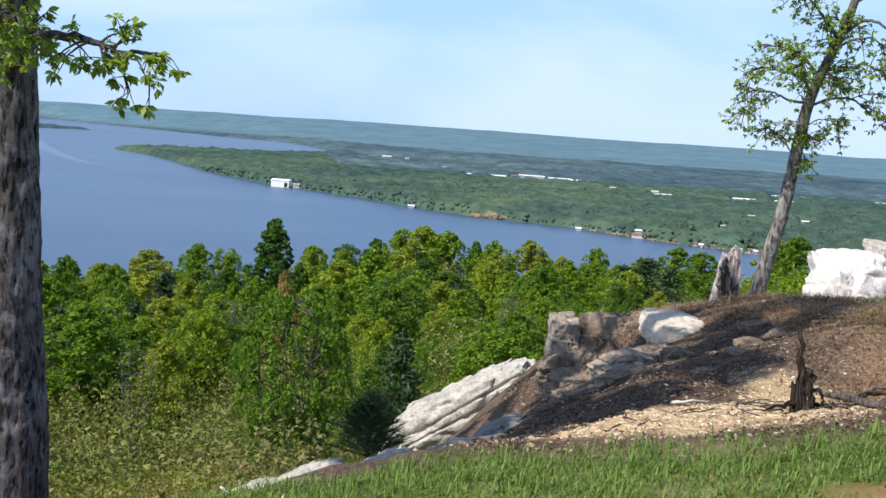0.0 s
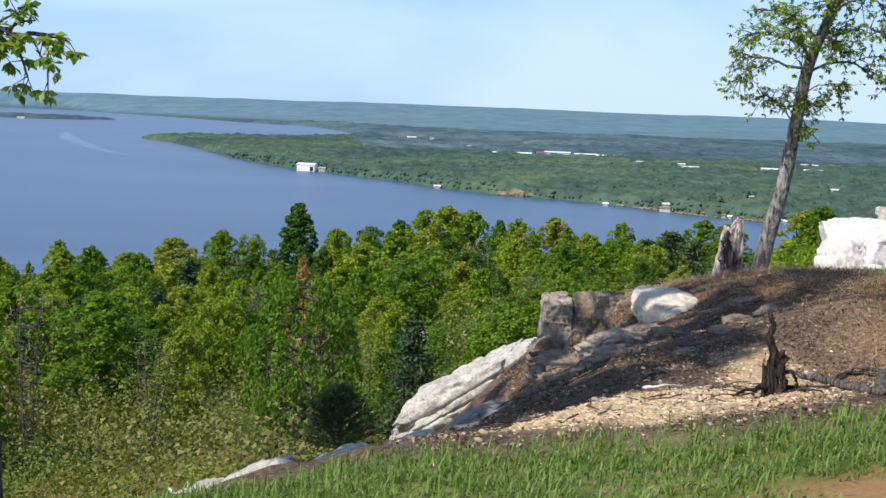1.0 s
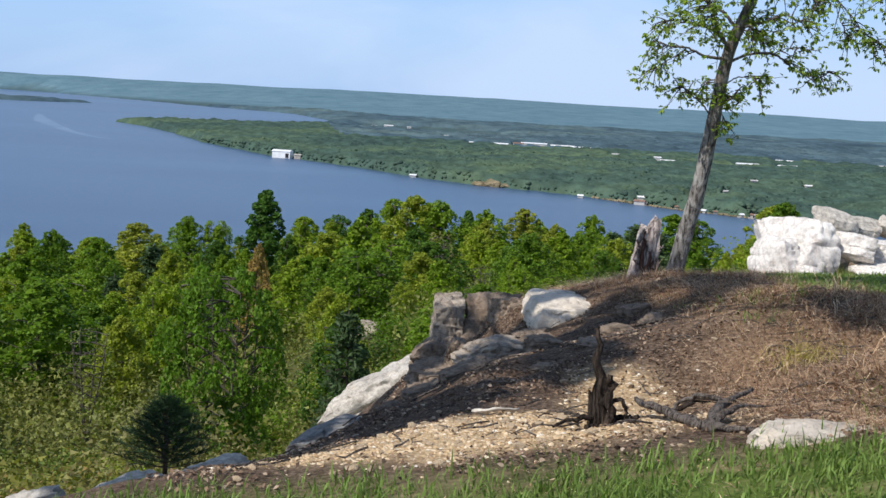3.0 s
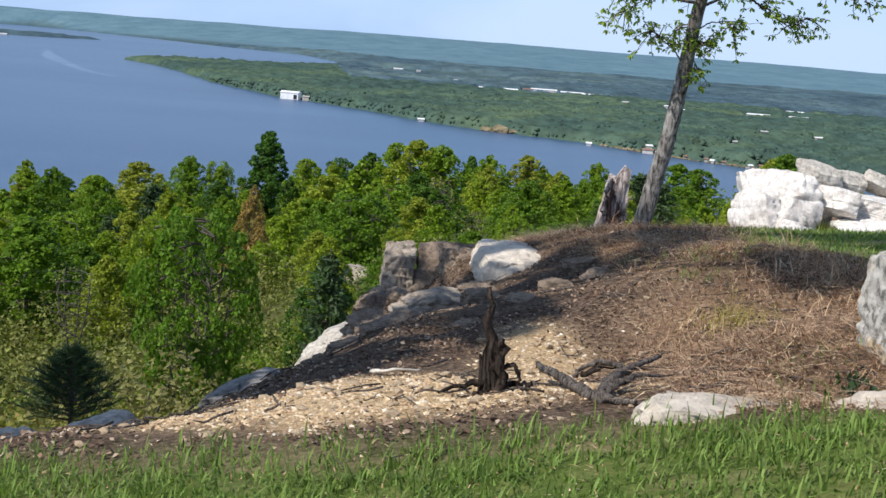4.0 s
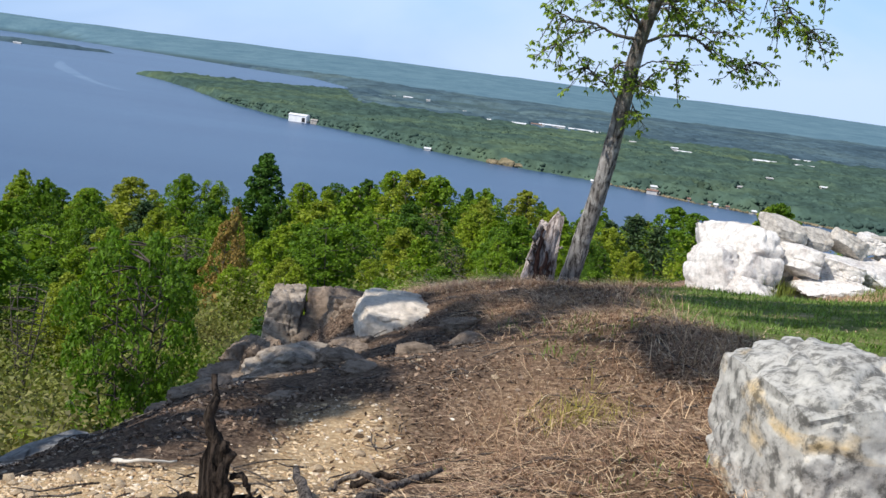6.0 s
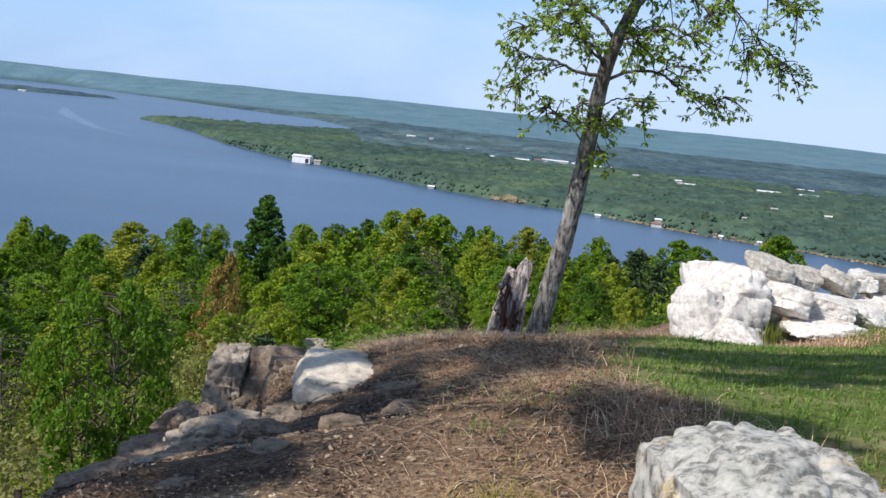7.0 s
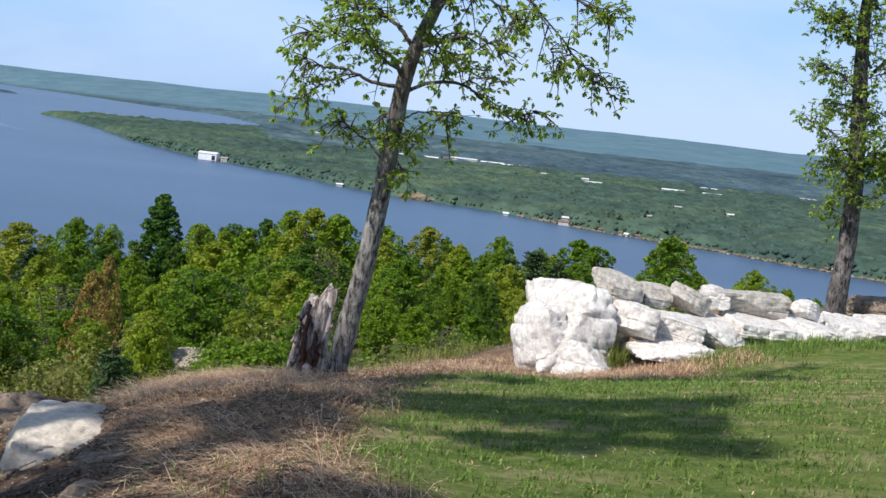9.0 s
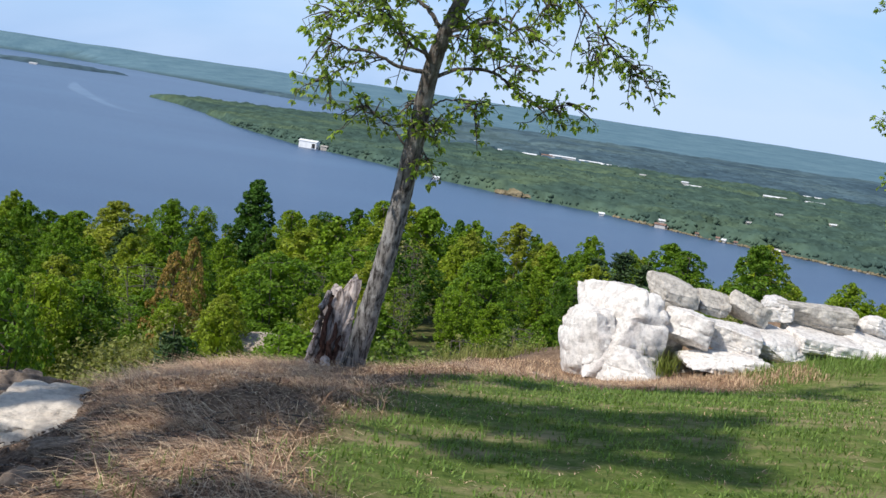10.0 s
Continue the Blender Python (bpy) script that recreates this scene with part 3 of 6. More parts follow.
idx = np.arange(nx_ * ny_).reshape(ny_, nx_)
quad = np.stack([idx[:-1, :-1], idx[:-1, 1:], idx[1:, 1:], idx[1:, :-1]], -1).reshape(-1, 4)
gme = bpy.data.meshes.new("ground")
gme.vertices.add(len(fx_))
gme.vertices.foreach_set("co", np.stack([fx_, fy_, gzv], 1).astype(np.float32).ravel())
gme.loops.add(quad.size)
gme.loops.foreach_set("vertex_index", quad.astype(np.int32).ravel())
gme.polygons.add(len(quad))
gme.polygons.foreach_set("loop_start", np.arange(0, quad.size, 4, dtype=np.int32))
gme.polygons.foreach_set("loop_total", np.full(len(quad), 4, dtype=np.int32))
gme.update(calc_edges=True)
gme.polygons.foreach_set("use_smooth", np.ones(len(quad), dtype=bool))
lawn_, dry_, chips_, clay_, wood_ = zones(fx_, fy_)
farz, ridge_, land_ = far_side(fx_, fy_)
isfar = step(420, 520, fy_)
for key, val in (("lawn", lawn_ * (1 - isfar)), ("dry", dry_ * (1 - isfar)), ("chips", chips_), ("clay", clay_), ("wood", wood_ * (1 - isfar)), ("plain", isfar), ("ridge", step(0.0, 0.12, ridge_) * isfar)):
    at = gme.attributes.new(key, "FLOAT", "POINT")
    at.data.foreach_set("value", val.astype(np.float32))
gme.materials.append(M_GROUND)
ground = tagged(new("ground", gme), "grassy hilltop falling to a wooded valley and far ridge", "ground", kind="structure")

wv_, wf_ = [(-4800, 200, LAKE), (4800, -200, LAKE), (4800, 4950, LAKE), (-4800, 4950, LAKE)], [(0, 1, 2, 3)]
water = tagged(new("water", mesh_from("water", wv_, wf_, M_WATER)), "calm blue-grey lake in hazy sunlight", "lake", kind="structure")

# a boat's faded wake on the lake
wk = np.array([(-667, 1916, LAKE + .05), (-598, 1720, LAKE + .05), (-528, 1553, LAKE + .05), (-468, 1425, LAKE + .05), (-422, 1333, LAKE + .05), (-378, 1264, LAKE + .05), (-338, 1229, LAKE + .05), (-291, 1186, LAKE + .05)])
wk = smooth_path(wk, 8)
wid = np.interp(np.arange(len(wk)), [0, 12, 20, len(wk) - 1], [3, 13, 9, 0.5])
wt = unit(np.gradient(wk, axis=0))
wnrm = np.stack([-wt[:, 1], wt[:, 0], 0 * wt[:, 0]], 1)
wverts = np.concatenate([wk - wnrm * wid[:, None], wk + wnrm * wid[:, None]])
wfaces = [(i, i + 1, len(wk) + i + 1, len(wk) + i) for i in range(len(wk) - 1)]
tagged(new("boat_wake", mesh_from("boat_wake", wverts, wfaces, M_WAKE)), "pale curving streak of ruffled water on the lake", "wake", kind="structure")

# ---- rocks ----


def rock_mesh(name, size, mat, seed, square=0.45, rough=0.16, strata=0.05, cuts=4, res=20, blocky=0.0, cell=1.6, beds=0, joints=0, notch=0.05):
    """A rounded, split and layered block of stone about its centre."""
    rs = np.random.RandomState(seed)
    bm = bmesh.new()
    bmesh.ops.create_cube(bm, size=2.0)
    bmesh.ops.subdivide_edges(bm, edges=bm.edges[:], cuts=res, use_grid_fill=True)
    planes = []
    for _ in range(cuts):
        nv = Vector(rs.normal(size=3)).normalized()
        planes.append((nv, rs.uniform(0.62, 0.9)))
    off = Vector(rs.uniform(-50, 50, 3))
    bed_at = [(-0.55 + 1.2 * (i + rs.uniform(0.2, 0.8)) / max(beds, 1), rs.uniform(0.6, 1.2)) for i in range(beds)]
    joint_at = []
    for _ in range(joints):
        a_ = rs.uniform(-0.7, 0.7)
        joint_at.append((Vector((math.cos(a_), math.sin(a_), rs.uniform(-0.35, 0.35))).normalized(), rs.uniform(-0.5, 0.5), rs.uniform(0.5, 1.1)))
    sx, sy, sz = size
    mean = (sx + sy + sz) / 3
    for v in bm.verts:
        p = v.co.copy()
        sph = p.normalized()
        q = p * square + sph * 1.12 * (1 - square)
        for nv, d in planes:
            k = q.dot(nv) - d
            if k > 0:
                q -= nv * k * 0.85
        w = Vector((q.x * sx, q.y * sy, q.z * sz)) / mean
        nz = noise.fractal(w * 1.1 + off, 0.9, 2.1, 4)
        rd = abs(noise.noise(w * 2.3 + off * 1.7))
        fine = noise.fractal(w * 5.0 + off, 0.8, 2.0, 3)
        layer = noise.noise(Vector((w.x * 0.5, w.y * 0.5, w.z * 7.0)) + off)
        k = 1 + rough * nz * 0.55 - rough * max(0.0, 0.16 - rd) * 3.0 + rough * 0.22 * fine + strata * layer * (1 - abs(sph.z))
        if blocky:
            wv = Vector((w.x, w.y, w.z * 1.5)) * cell + off + noise.noise_vector(w * 1.8 + off) * 0.22
            ds, pt = noise.voronoi(wv)
            gap = ds[1] - ds[0]
            k += blocky * 0.5 * noise.cell(pt[0] * 7.3) - blocky * 0.9 * max(0.0, 1 - gap / 0.13)
        wig = noise.noise(q * 2.2 + off) * 0.10 + noise.noise(q * 6.0 + off) * 0.03
        for zb, am in bed_at:                     # bedding cracks, with the layers set back unevenly
            d_ = q.z - zb + wig
            k -= notch * am * math.exp(-(d_ / 0.045) ** 2)
            k += notch * 0.5 * am * (1 if d_ > 0 else -1) * noise.noise(Vector((zb * 9, q.x, q.y)) + off)
        for jn, jd, am in joint_at:
            d_ = q.dot(jn) - jd + wig
            k -= notch * 1.2 * am * math.exp(-(d_ / 0.05) ** 2)
            k += notch * 0.6 * am * (0.5 if d_ > 0 else -0.5)
        v.co = Vector((q.x * sx, q.y * sy, q.z * sz)) * 0.5 * k
    me = bpy.data.meshes.new(name)
    bm.to_mesh(me)
    bm.free()
    me.materials.append(mat)
    me.polygons.foreach_set("use_smooth", [True] * len(me.polygons))
    me.set_sharp_from_angle(angle=radians(38))
    return me


def rock(name, at, size, mat, seed, label, rot=(0, 0, 0), group="", sink=None, **kw):
    """at: centre; sink: metres of its height below the ground instead of at's z."""
    x, y, z = at
    if sink is not None:
        z = gz(x, y) + size[2] / 2 - sink
    ob = new(name, rock_mesh(name, size, mat, seed, **kw))
    ob.matrix_world = pose(x, y, z, *rot)
    return tagged(ob, label, "rock", group)


# the near boulder with its foot stones
rock("boulder", (4.88, 8.00, 0.19), (0.72, 0.96, 1.14), M_BOULDER, 11, "big grey lichened sandstone boulder with ochre stains", (4, -5, 12), square=0.58, rough=0.07, strata=0.02, cuts=1, res=56, beds=4, joints=2, notch=0.022)
rock("flat_stone", (3.56, 6.76, 0.06), (1.12, 0.46, 0.27), M_CAP, 5, "low pale flat stone half sunk in the bank", (0, 4, 8), "foot stones", square=0.4, rough=0.14, res=20, blocky=0.04)
rock("flat_stone", (4.12, 6.82, 0.125), (0.52, 0.40, 0.28), M_CAP, 6, "tan flat stone at the boulder's foot", (6, -14, -18), "foot stones", square=0.35, rough=0.18, res=20, blocky=0.06)
rock("flat_stone", (5.62, 8.10, 0.24), (0.62, 0.50, 0.22), M_BOULDER, 8, "flat grey stone sunk in grass beside the boulder", (0, 6, 25), "foot stones", square=0.5, rough=0.14, res=16)

# the ledge at the brow
rock("ledge_block", (1.59, 14.98, -1.10), (0.36, 0.60, 1.02), M_LEDGE, 21, "upright grey split block at the ledge's end", (0, 4, 4), "ledge rocks", square=0.74, rough=0.14, strata=0.06, cuts=1, res=34, beds=2, joints=1, notch=0.05)
rock("ledge_block", (2.10, 14.98, -1.13), (0.66, 0.72, 1.04), M_GREY, 22, "brown stained block behind a dark crack", (-10, 2, -4), "ledge rocks", square=0.76, rough=0.16, strata=0.10, cuts=1, res=36, beds=4, joints=1, notch=0.06)
rock("ledge_block", (2.42, 14.42, -0.90), (0.70, 0.90, 0.66), M_GREY, 23, "broken brown ledge running under the pale cap", (-12, 4, 10), "ledge rocks", square=0.70, rough=0.18, strata=0.08, cuts=2, res=30, beds=3, joints=1, notch=0.06)
rock("ledge_block", (1.78, 14.05, -1.34), (0.78, 0.70, 0.44), M_LEDGE, 28, "pale ledge step with an ochre underside", (-6, -4, 8), "ledge rocks", square=0.62, rough=0.2, strata=0.10, cuts=2, res=30, beds=3, joints=1, notch=0.06)
rock("cap_rock", (2.89, 13.80, -0.65), (0.94, 1.06, 0.46), M_CAP, 24, "pale smooth cap rock on the ledge", (4, 3, 5), "ledge rocks", square=0.52, rough=0.10, strata=0.03, cuts=0, res=36, beds=1, joints=1, notch=0.025)
rock("small_rock", (3.06, 11.45, -0.36), (0.30, 0.26, 0.24), M_GREY, 25, "small rounded grey rock among litter", (0, 0, 20), "ledge rocks", square=0.35, rough=0.15, res=14)
rock("small_rock", (3.42, 11.75, -0.24), (0.24, 0.22, 0.14), M_GREY, 26, "small flat grey rock among litter", (0, 0, -30), "ledge rocks", square=0.35, rough=0.2, res=12)
rock("small_rock", (2.74, 11.45, -0.46), (0.20, 0.16, 0.12), M_GREY, 27, "small grey rock among litter", (0, 0, 50), "ledge rocks", square=0.35, rough=0.2, res=12)
for i, (x, y, sx, sy, sz, rz, tilt, sk) in enumerate([
        (1.62, 12.75, 0.75, 0.6, 0.42, 20, 14, 0.16), (2.05, 12.35, 0.62, 0.5, 0.30, -8, 8, 0.16), (1.45, 12.1, 0.55, 0.45, 0.28, 12, 18, 0.16),
        (2.42, 12.75, 0.45, 0.4, 0.30, 30, 6, 0.16), (2.15, 11.25, 0.55, 0.36, 0.20, -14, 12, 0.13), (1.5, 11.2, 0.5, 0.36, 0.20, 8, 16, 0.12),
        (1.5, 13.9, 0.6, 0.6, 0.62, 0, 8, 0.2), (1.95, 13.4, 0.62, 0.5, 0.36, -20, 10, 0.16), (2.5, 11.9, 0.36, 0.3, 0.22, 24, 8, 0.11),
        (1.85, 11.75, 0.45, 0.34, 0.2, 40, 14, 0.12), (1.15, 11.6, 0.5, 0.35, 0.24, -10, 20, 0.13), (2.45, 13.3, 0.4, 0.35, 0.28, 10, 5, 0.14),
        (1.75, 10.5, 0.42, 0.3, 0.16, 15, 14, 0.10), (2.7, 10.6, 0.3, 0.2, 0.12, 50, 6, 0.07), (2.3, 10.1, 0.34, 0.22, 0.12, -30, 8, 0.08), (3.35, 12.5, 0.3, 0.26, 0.2, 12, 4, 0.1)]):
    rock("ledge_slab", (x, y, 0), (sx, sy, sz), M_GREY, 40 + i, "rough grey rock bedded in the slope", (0, -tilt, rz), "ledge slabs", sink=sk, square=0.6, rough=0.24, strata=0.14, cuts=4, res=24, beds=2, joints=2, notch=0.08)
rock("ledge_slab", (2.0, 12.6, -0.86), (0.66, 0.75, 0.44), M_LEDGE, 56, "pale grey layered rock below the ledge", (0, 6, 8), "ledge slabs", square=0.6, rough=0.22, strata=0.14, cuts=3, res=28)
rock("ledge_slab", (1.66, 12.95, -0.98), (0.24, 0.4, 0.46), M_GREY, 57, "brown upright rock below the ledge", (0, 4, 8), "ledge slabs", square=0.6, rough=0.22, strata=0.1, cuts=3, res=22)
rock("ledge_slab", (2.52, 11.4, -0.64), (0.66, 0.6, 0.22), M_LEDGE, 58, "pale flat slab bedded in the slope", (4, -8, 14), "ledge slabs", square=0.55, rough=0.16, strata=0.08, cuts=3, res=24)
rock("ledge_slab", (1.92, 11.75, -0.86), (0.75, 0.55, 0.30), M_LEDGE, 59, "pale grey broken slab in the slope", (0, -10, -8), "ledge slabs", square=0.6, rough=0.2, strata=0.12, cuts=3, res=24)
rock("ledge_slab", (2.1, 10.95, -0.68), (0.6, 0.45, 0.2), M_LEDGE, 60, "pale flat slab bedded in the slope", (4, -12, 20), "ledge slabs", square=0.55, rough=0.18, strata=0.08, cuts=3, res=22)
rock("slate_slab", (0.72, 10.72, -1.17), (0.66, 0.80, 0.22), M_SLATE, 61, "blue-grey flat slab at the brow's edge", (4, -22, -20), "ledge slabs", square=0.6, rough=0.1, res=18)

# the white outcrop
OUT = "white outcrop"
for i, (x, y, z, sx, sy, sz, rx, ry, rz, sq, mt, lb) in enumerate([
        (7.98, 23.15, -0.98, 1.30, 1.6, 1.50, -8, 3, 8, 0.66, M_WHITE, "big sunlit white sandstone boulder at the outcrop's end"),
        (7.58, 22.80, -1.16, 0.66, 1.0, 1.14, -6, -10, 14, 0.62, M_WHITE, "pale grey rounded flank of the big boulder"),
        (8.22, 22.40, -1.36, 1.05, 0.9, 0.62, -10, 6, 4, 0.6, M_WHITE, "white sandstone shelf at the boulder's foot"),
        (8.72, 23.25, -0.92, 0.64, 0.83, 0.81, 0, 0, -6, 0.6, M_ROCK, "cracked pale rock behind the weeds"),
        (8.73, 23.30, -0.30, 0.74, 0.74, 0.52, 6, 12, 16, 0.55, M_ROCK, "rounded pale grey rock perched on the outcrop"),
        (8.98, 22.85, -0.70, 0.75, 0.83, 0.54, 0, 6, -8, 0.7, M_WHITE, "pale blocky sandstone rock in the outcrop"),
        (9.50, 22.72, -1.05, 1.24, 1.10, 0.27, 0, 2, 10, 0.82, M_WHITE, "thin sandstone ledge overhanging a shaded recess"),
        (9.46, 23.05, -1.34, 1.24, 0.83, 0.50, 0, 2, 8, 0.85, M_ROCK, "split recessed face under the sandstone ledge"),
        (9.42, 23.62, -0.36, 0.53, 0.55, 0.36, 5, 6, 15, 0.6, M_ROCK, "tan rounded rock in the outcrop"),
        (9.68, 23.12, -0.76, 0.90, 1.01, 0.38, 5, 8, -6, 0.82, M_WHITE, "pale blocky rock in the outcrop"),
        (9.98, 23.65, -0.40, 0.66, 0.55, 0.38, 0, 24, 20, 0.62, M_ROCK, "tilted split pale rock in the outcrop"),
        (11.12, 24.30, -0.43, 1.40, 0.83, 0.41, 3, 1, 4, 0.78, M_ROCK, "long flat-topped grey slab on the outcrop"),
        (10.55, 24.10, -0.38, 0.55, 0.55, 0.40, 0, -8, -14, 0.62, M_WHITE, "white block at the grey slab's end"),
        (10.42, 23.35, -0.82, 1.01, 1.01, 0.31, 14, 3, -6, 0.7, M_WHITE, "low white slab in the outcrop"),
        (11.25, 23.75, -0.78, 1.10, 1.01, 0.31, 5, 4, 10, 0.82, M_WHITE, "low white slab in the outcrop"),
        (12.20, 24.10, -0.80, 1.43, 1.01, 0.45, 5, 7, 8, 0.82, M_WHITE, "low white slab reaching along the brow"),
        (12.22, 24.45, -0.52, 0.52, 0.46, 0.41, 0, 10, 45, 0.3, M_WHITE, "small pointed white rock before the tree"),
        (13.20, 24.65, -0.84, 1.10, 1.01, 0.41, 5, 6, -12, 0.82, M_WHITE, "low white slab by the tree"),
        (14.2, 25.2, -0.79, 1.5, 1.0, 0.50, 0, -2, 10, 0.6, M_WHITE, "low white slab in the grass"),
        (14.75, 26.8, -0.73, 1.6, 1.1, 0.60, 0, 2, 0, 0.6, M_GREY, "dark grey rock behind the tree"),
        (6.80, 21.3, -1.49, 0.46, 0.4, 0.24, 0, 0, 15, 0.4, M_ROCK, "small pale rock in dry grass"),
        (9.64, 21.9, -1.23, 0.5, 0.35, 0.12, 0, 0, 6, 0.5, M_GREY, "thin grey stone in the grass")]):
    rock("outcrop_rock", (x, y, z), (sx, sy, sz), mt, 80 + i, lb, (rx, ry, rz), OUT, square=sq, rough=0.10, strata=0.03, cuts=4, res=32 if sx > 0.8 else 20, beds=2 if sz > 0.9 else 1, joints=1, notch=0.05)

# the white rock down the slope
rock("slope_rock", (0.55, 28.0, -5.30), (4.3, 1.9, 1.5), M_ROCK, 131, "long white fissured rock on the slope below", (0, -32, 4), "slope rocks", square=0.5, rough=0.16, strata=0.08, cuts=5, res=50, beds=3, joints=3, notch=0.07)
rock("slope_rock", (2.0, 28.2, -4.65), (1.5, 1.5, 1.3), M_ROCK, 132, "pale rounded rock at the long rock's upper end", (0, -20, 4), "slope rocks", square=0.45, rough=0.2, res=22)
rock("slope_rock", (-0.5, 27.6, -6.1), (1.5, 1.2, 0.9), M_ROCK, 133, "pale broken rock at the long rock's foot", (0, -25, 10), "slope rocks", square=0.45, rough=0.2, res=20)
rock("clearing_rock", (-1.95, 50.5, -8.45), (1.7, 2.2, 0.75), M_LEDGE, 135, "flat pale rock in a woodland clearing", (0, 0, 5), "slope rocks", square=0.55, rough=0.12, res=20)

# ---- trees ----


def tree_root(name, at, label, category="tree", group=""):
    root = new(name)
    root.location = at
    return tagged(root, label, category, group)


def oak(name, at, trunk, limbs, label, seed, leaf=0.105, per=26, bark=M_BARK, rad=0.15, reach=0.48, shade_leaf=0.0, gaps=(), thick=1.0):
    """A tree whose trunk and limbs follow given lines in the world; leaves sit on twigs along the limbs."""
    rng = np.random.default_rng(seed)
    base = np.array(at)
    root = tree_root(name, at, label)
    big = rad > 0.3
    tp = smooth_path(trunk, 36 if big else 14)
    f = np.linspace(0, 1, len(tp))
    rr_ = rad * (1 - 0.62 * f) + rad * 0.55 * np.exp(-f * 26)
    b = Builder()
    sides = 72 if big else 36
    v, fc = tube(tp - base, rr_, sides)
    v3 = v.reshape(len(tp), sides, 3)
    for i in range(len(tp)):
        for j in range(sides):
            p = Vector(v3[i, j])
            wob = noise.noise(Vector((p.x * 5, p.y * 5, p.z * 5))) * 0.5
            rdg = abs(noise.noise(Vector((p.x * 15 + wob, p.y * 15 + wob, p.z * 2.2))))
            g = min(rdg, 0.22) * 0.36 - 0.05 + noise.noise(Vector((p.x * 34, p.y * 34, p.z * 9))) * 0.04 if big else noise.noise(Vector((p.x * 18, p.y * 18, p.z * 3.5))) * 0.10 + noise.noise(Vector((p.x * 44, p.y * 44, p.z * 8))) * 0.07
            c = Vector(tp[i] - base)
            v3[i, j] = c + (p - c) * (1 + g)
    b.add(v3.reshape(-1, 3), fc)
    part("trunk", b.mesh("trunk", bark), root)
    all_c, all_w, big_c, tb = [], [], [], Builder()
    for limb, r0, r1, dens, *more in limbs:
        start = more[0] if more else 0.22
        lp = smooth_path(limb, 8)
        lp = lp + rng.normal(0, 0.012, lp.shape) * np.linspace(0, 1, len(lp))[:, None]
        lb = Builder()
        v, fc = tube(lp - base, np.linspace(r0, r1, len(lp)) * (1.0 if big else 0.72), 8, 0.08, rng)
        lb.add(v, fc)
        part("limb", lb.mesh("limb", bark), root)
        seg = np.linalg.norm(np.diff(lp, axis=0), axis=1).sum()
        for _ in range(int(dens * seg * thick)):
            k = start + (1 - start) * rng.random() ** 0.75
            p = lp[min(int(k * (len(lp) - 1)), len(lp) - 1)]
            d = unit(rng.normal(size=3) * np.array([1, 1, 0.75]) + unit(lp[-1] - lp[0]) * 0.7)
            ln = rng.uniform(0.12, reach if limb[-1][2] > 3.4 or not shade_leaf else 0.24)
            tw = np.array([p + d * ln * t + np.array([0, 0, -0.10 * t * t * ln * 3]) for t in (0, 0.35, 0.7, 1.0)])
            v, fc = tube(tw - base, [0.010, 0.007, 0.005, 0.003], 4)
            tb.add(v, fc)
            if limb[-1][2] > 3.4 and shade_leaf:
                m = 52 if dens > 40 else 26
                tt = rng.uniform(0.25, 1.05, m)
                big_c.append(p + d * (ln * tt)[:, None] + rng.normal(0, 0.075, (m, 3)) + np.array([0, 0, -0.03]))
                continue
            for t in (0.55, 0.8, 1.0):            # side spurs with a rosette each
                q = tw[0] + (tw[-1] - tw[0]) * t + np.array([0, 0, -0.3 * ln * t * (1 - t) * 0.5])
                e = q + unit(rng.normal(size=3) + d * 0.6) * rng.uniform(0.03, 0.13)
                v, fc = tube(np.array([q, e]) - base, [0.004, 0.002], 3)
                tb.add(v, fc)
                all_c.append(e)
                all_w.append(d)
    tagged(part("twig_spray", tb.mesh("twig_spray", M_TWIG), root, "thin dark twigs"), kind="stuff")
    if big_c:
        c = np.concatenate(big_c)
        drop_ = (c[:, 2] + 0.4) / SUN_TO.z       # openings in the crown where sun reaches the ledge
        lx_, ly_ = c[:, 0] - SUN_TO.x * drop_, c[:, 1] - SUN_TO.y * drop_
        keep = fbm(lx_ * 1.5, ly_ * 1.1, 33, 2) > 0.32      # and where the crown is thin
        c, lx_, ly_ = c[keep], lx_[keep], ly_[keep]
        for ex, ey, ea, eb in gaps:
            keep = np.hypot((lx_ - ex) / ea, (ly_ - ey) / eb) > 1
            c, lx_, ly_ = c[keep], lx_[keep], ly_[keep]
        part("upper_crown", quads_mesh("upper_crown", leaf_tris(rng, c - base, shade_leaf, shade_leaf * 0.62, 0.4), M_OAK, 3), root, "dense upper foliage")
    part("crown", quads_mesh("crown", rosette_leaves(rng, np.array(all_c) - base, np.array(all_w), per, leaf, leaf * 0.52), M_OAK), root, "fresh green oak leaves")
    return root


def sprouts(path, n_, seed, z0, z1, reach_):
    """Short leafy side limbs close to a trunk."""
    rng = np.random.default_rng(seed)
    tp = smooth_path(path, 8)
    out = []
    for _ in range(n_):
        p = tp[np.argmin(abs(tp[:, 2] - rng.uniform(z0, z1)))]
        d = unit(np.array([rng.normal(), rng.normal() - 0.3, rng.uniform(-0.1, 0.6)])) * rng.uniform(0.5, 1.0) * reach_
        out.append(([p, p + d * 0.5 + np.array([0, 0, 0.05]), p + d], 0.016, 0.005, 16, 0.1))
    return out


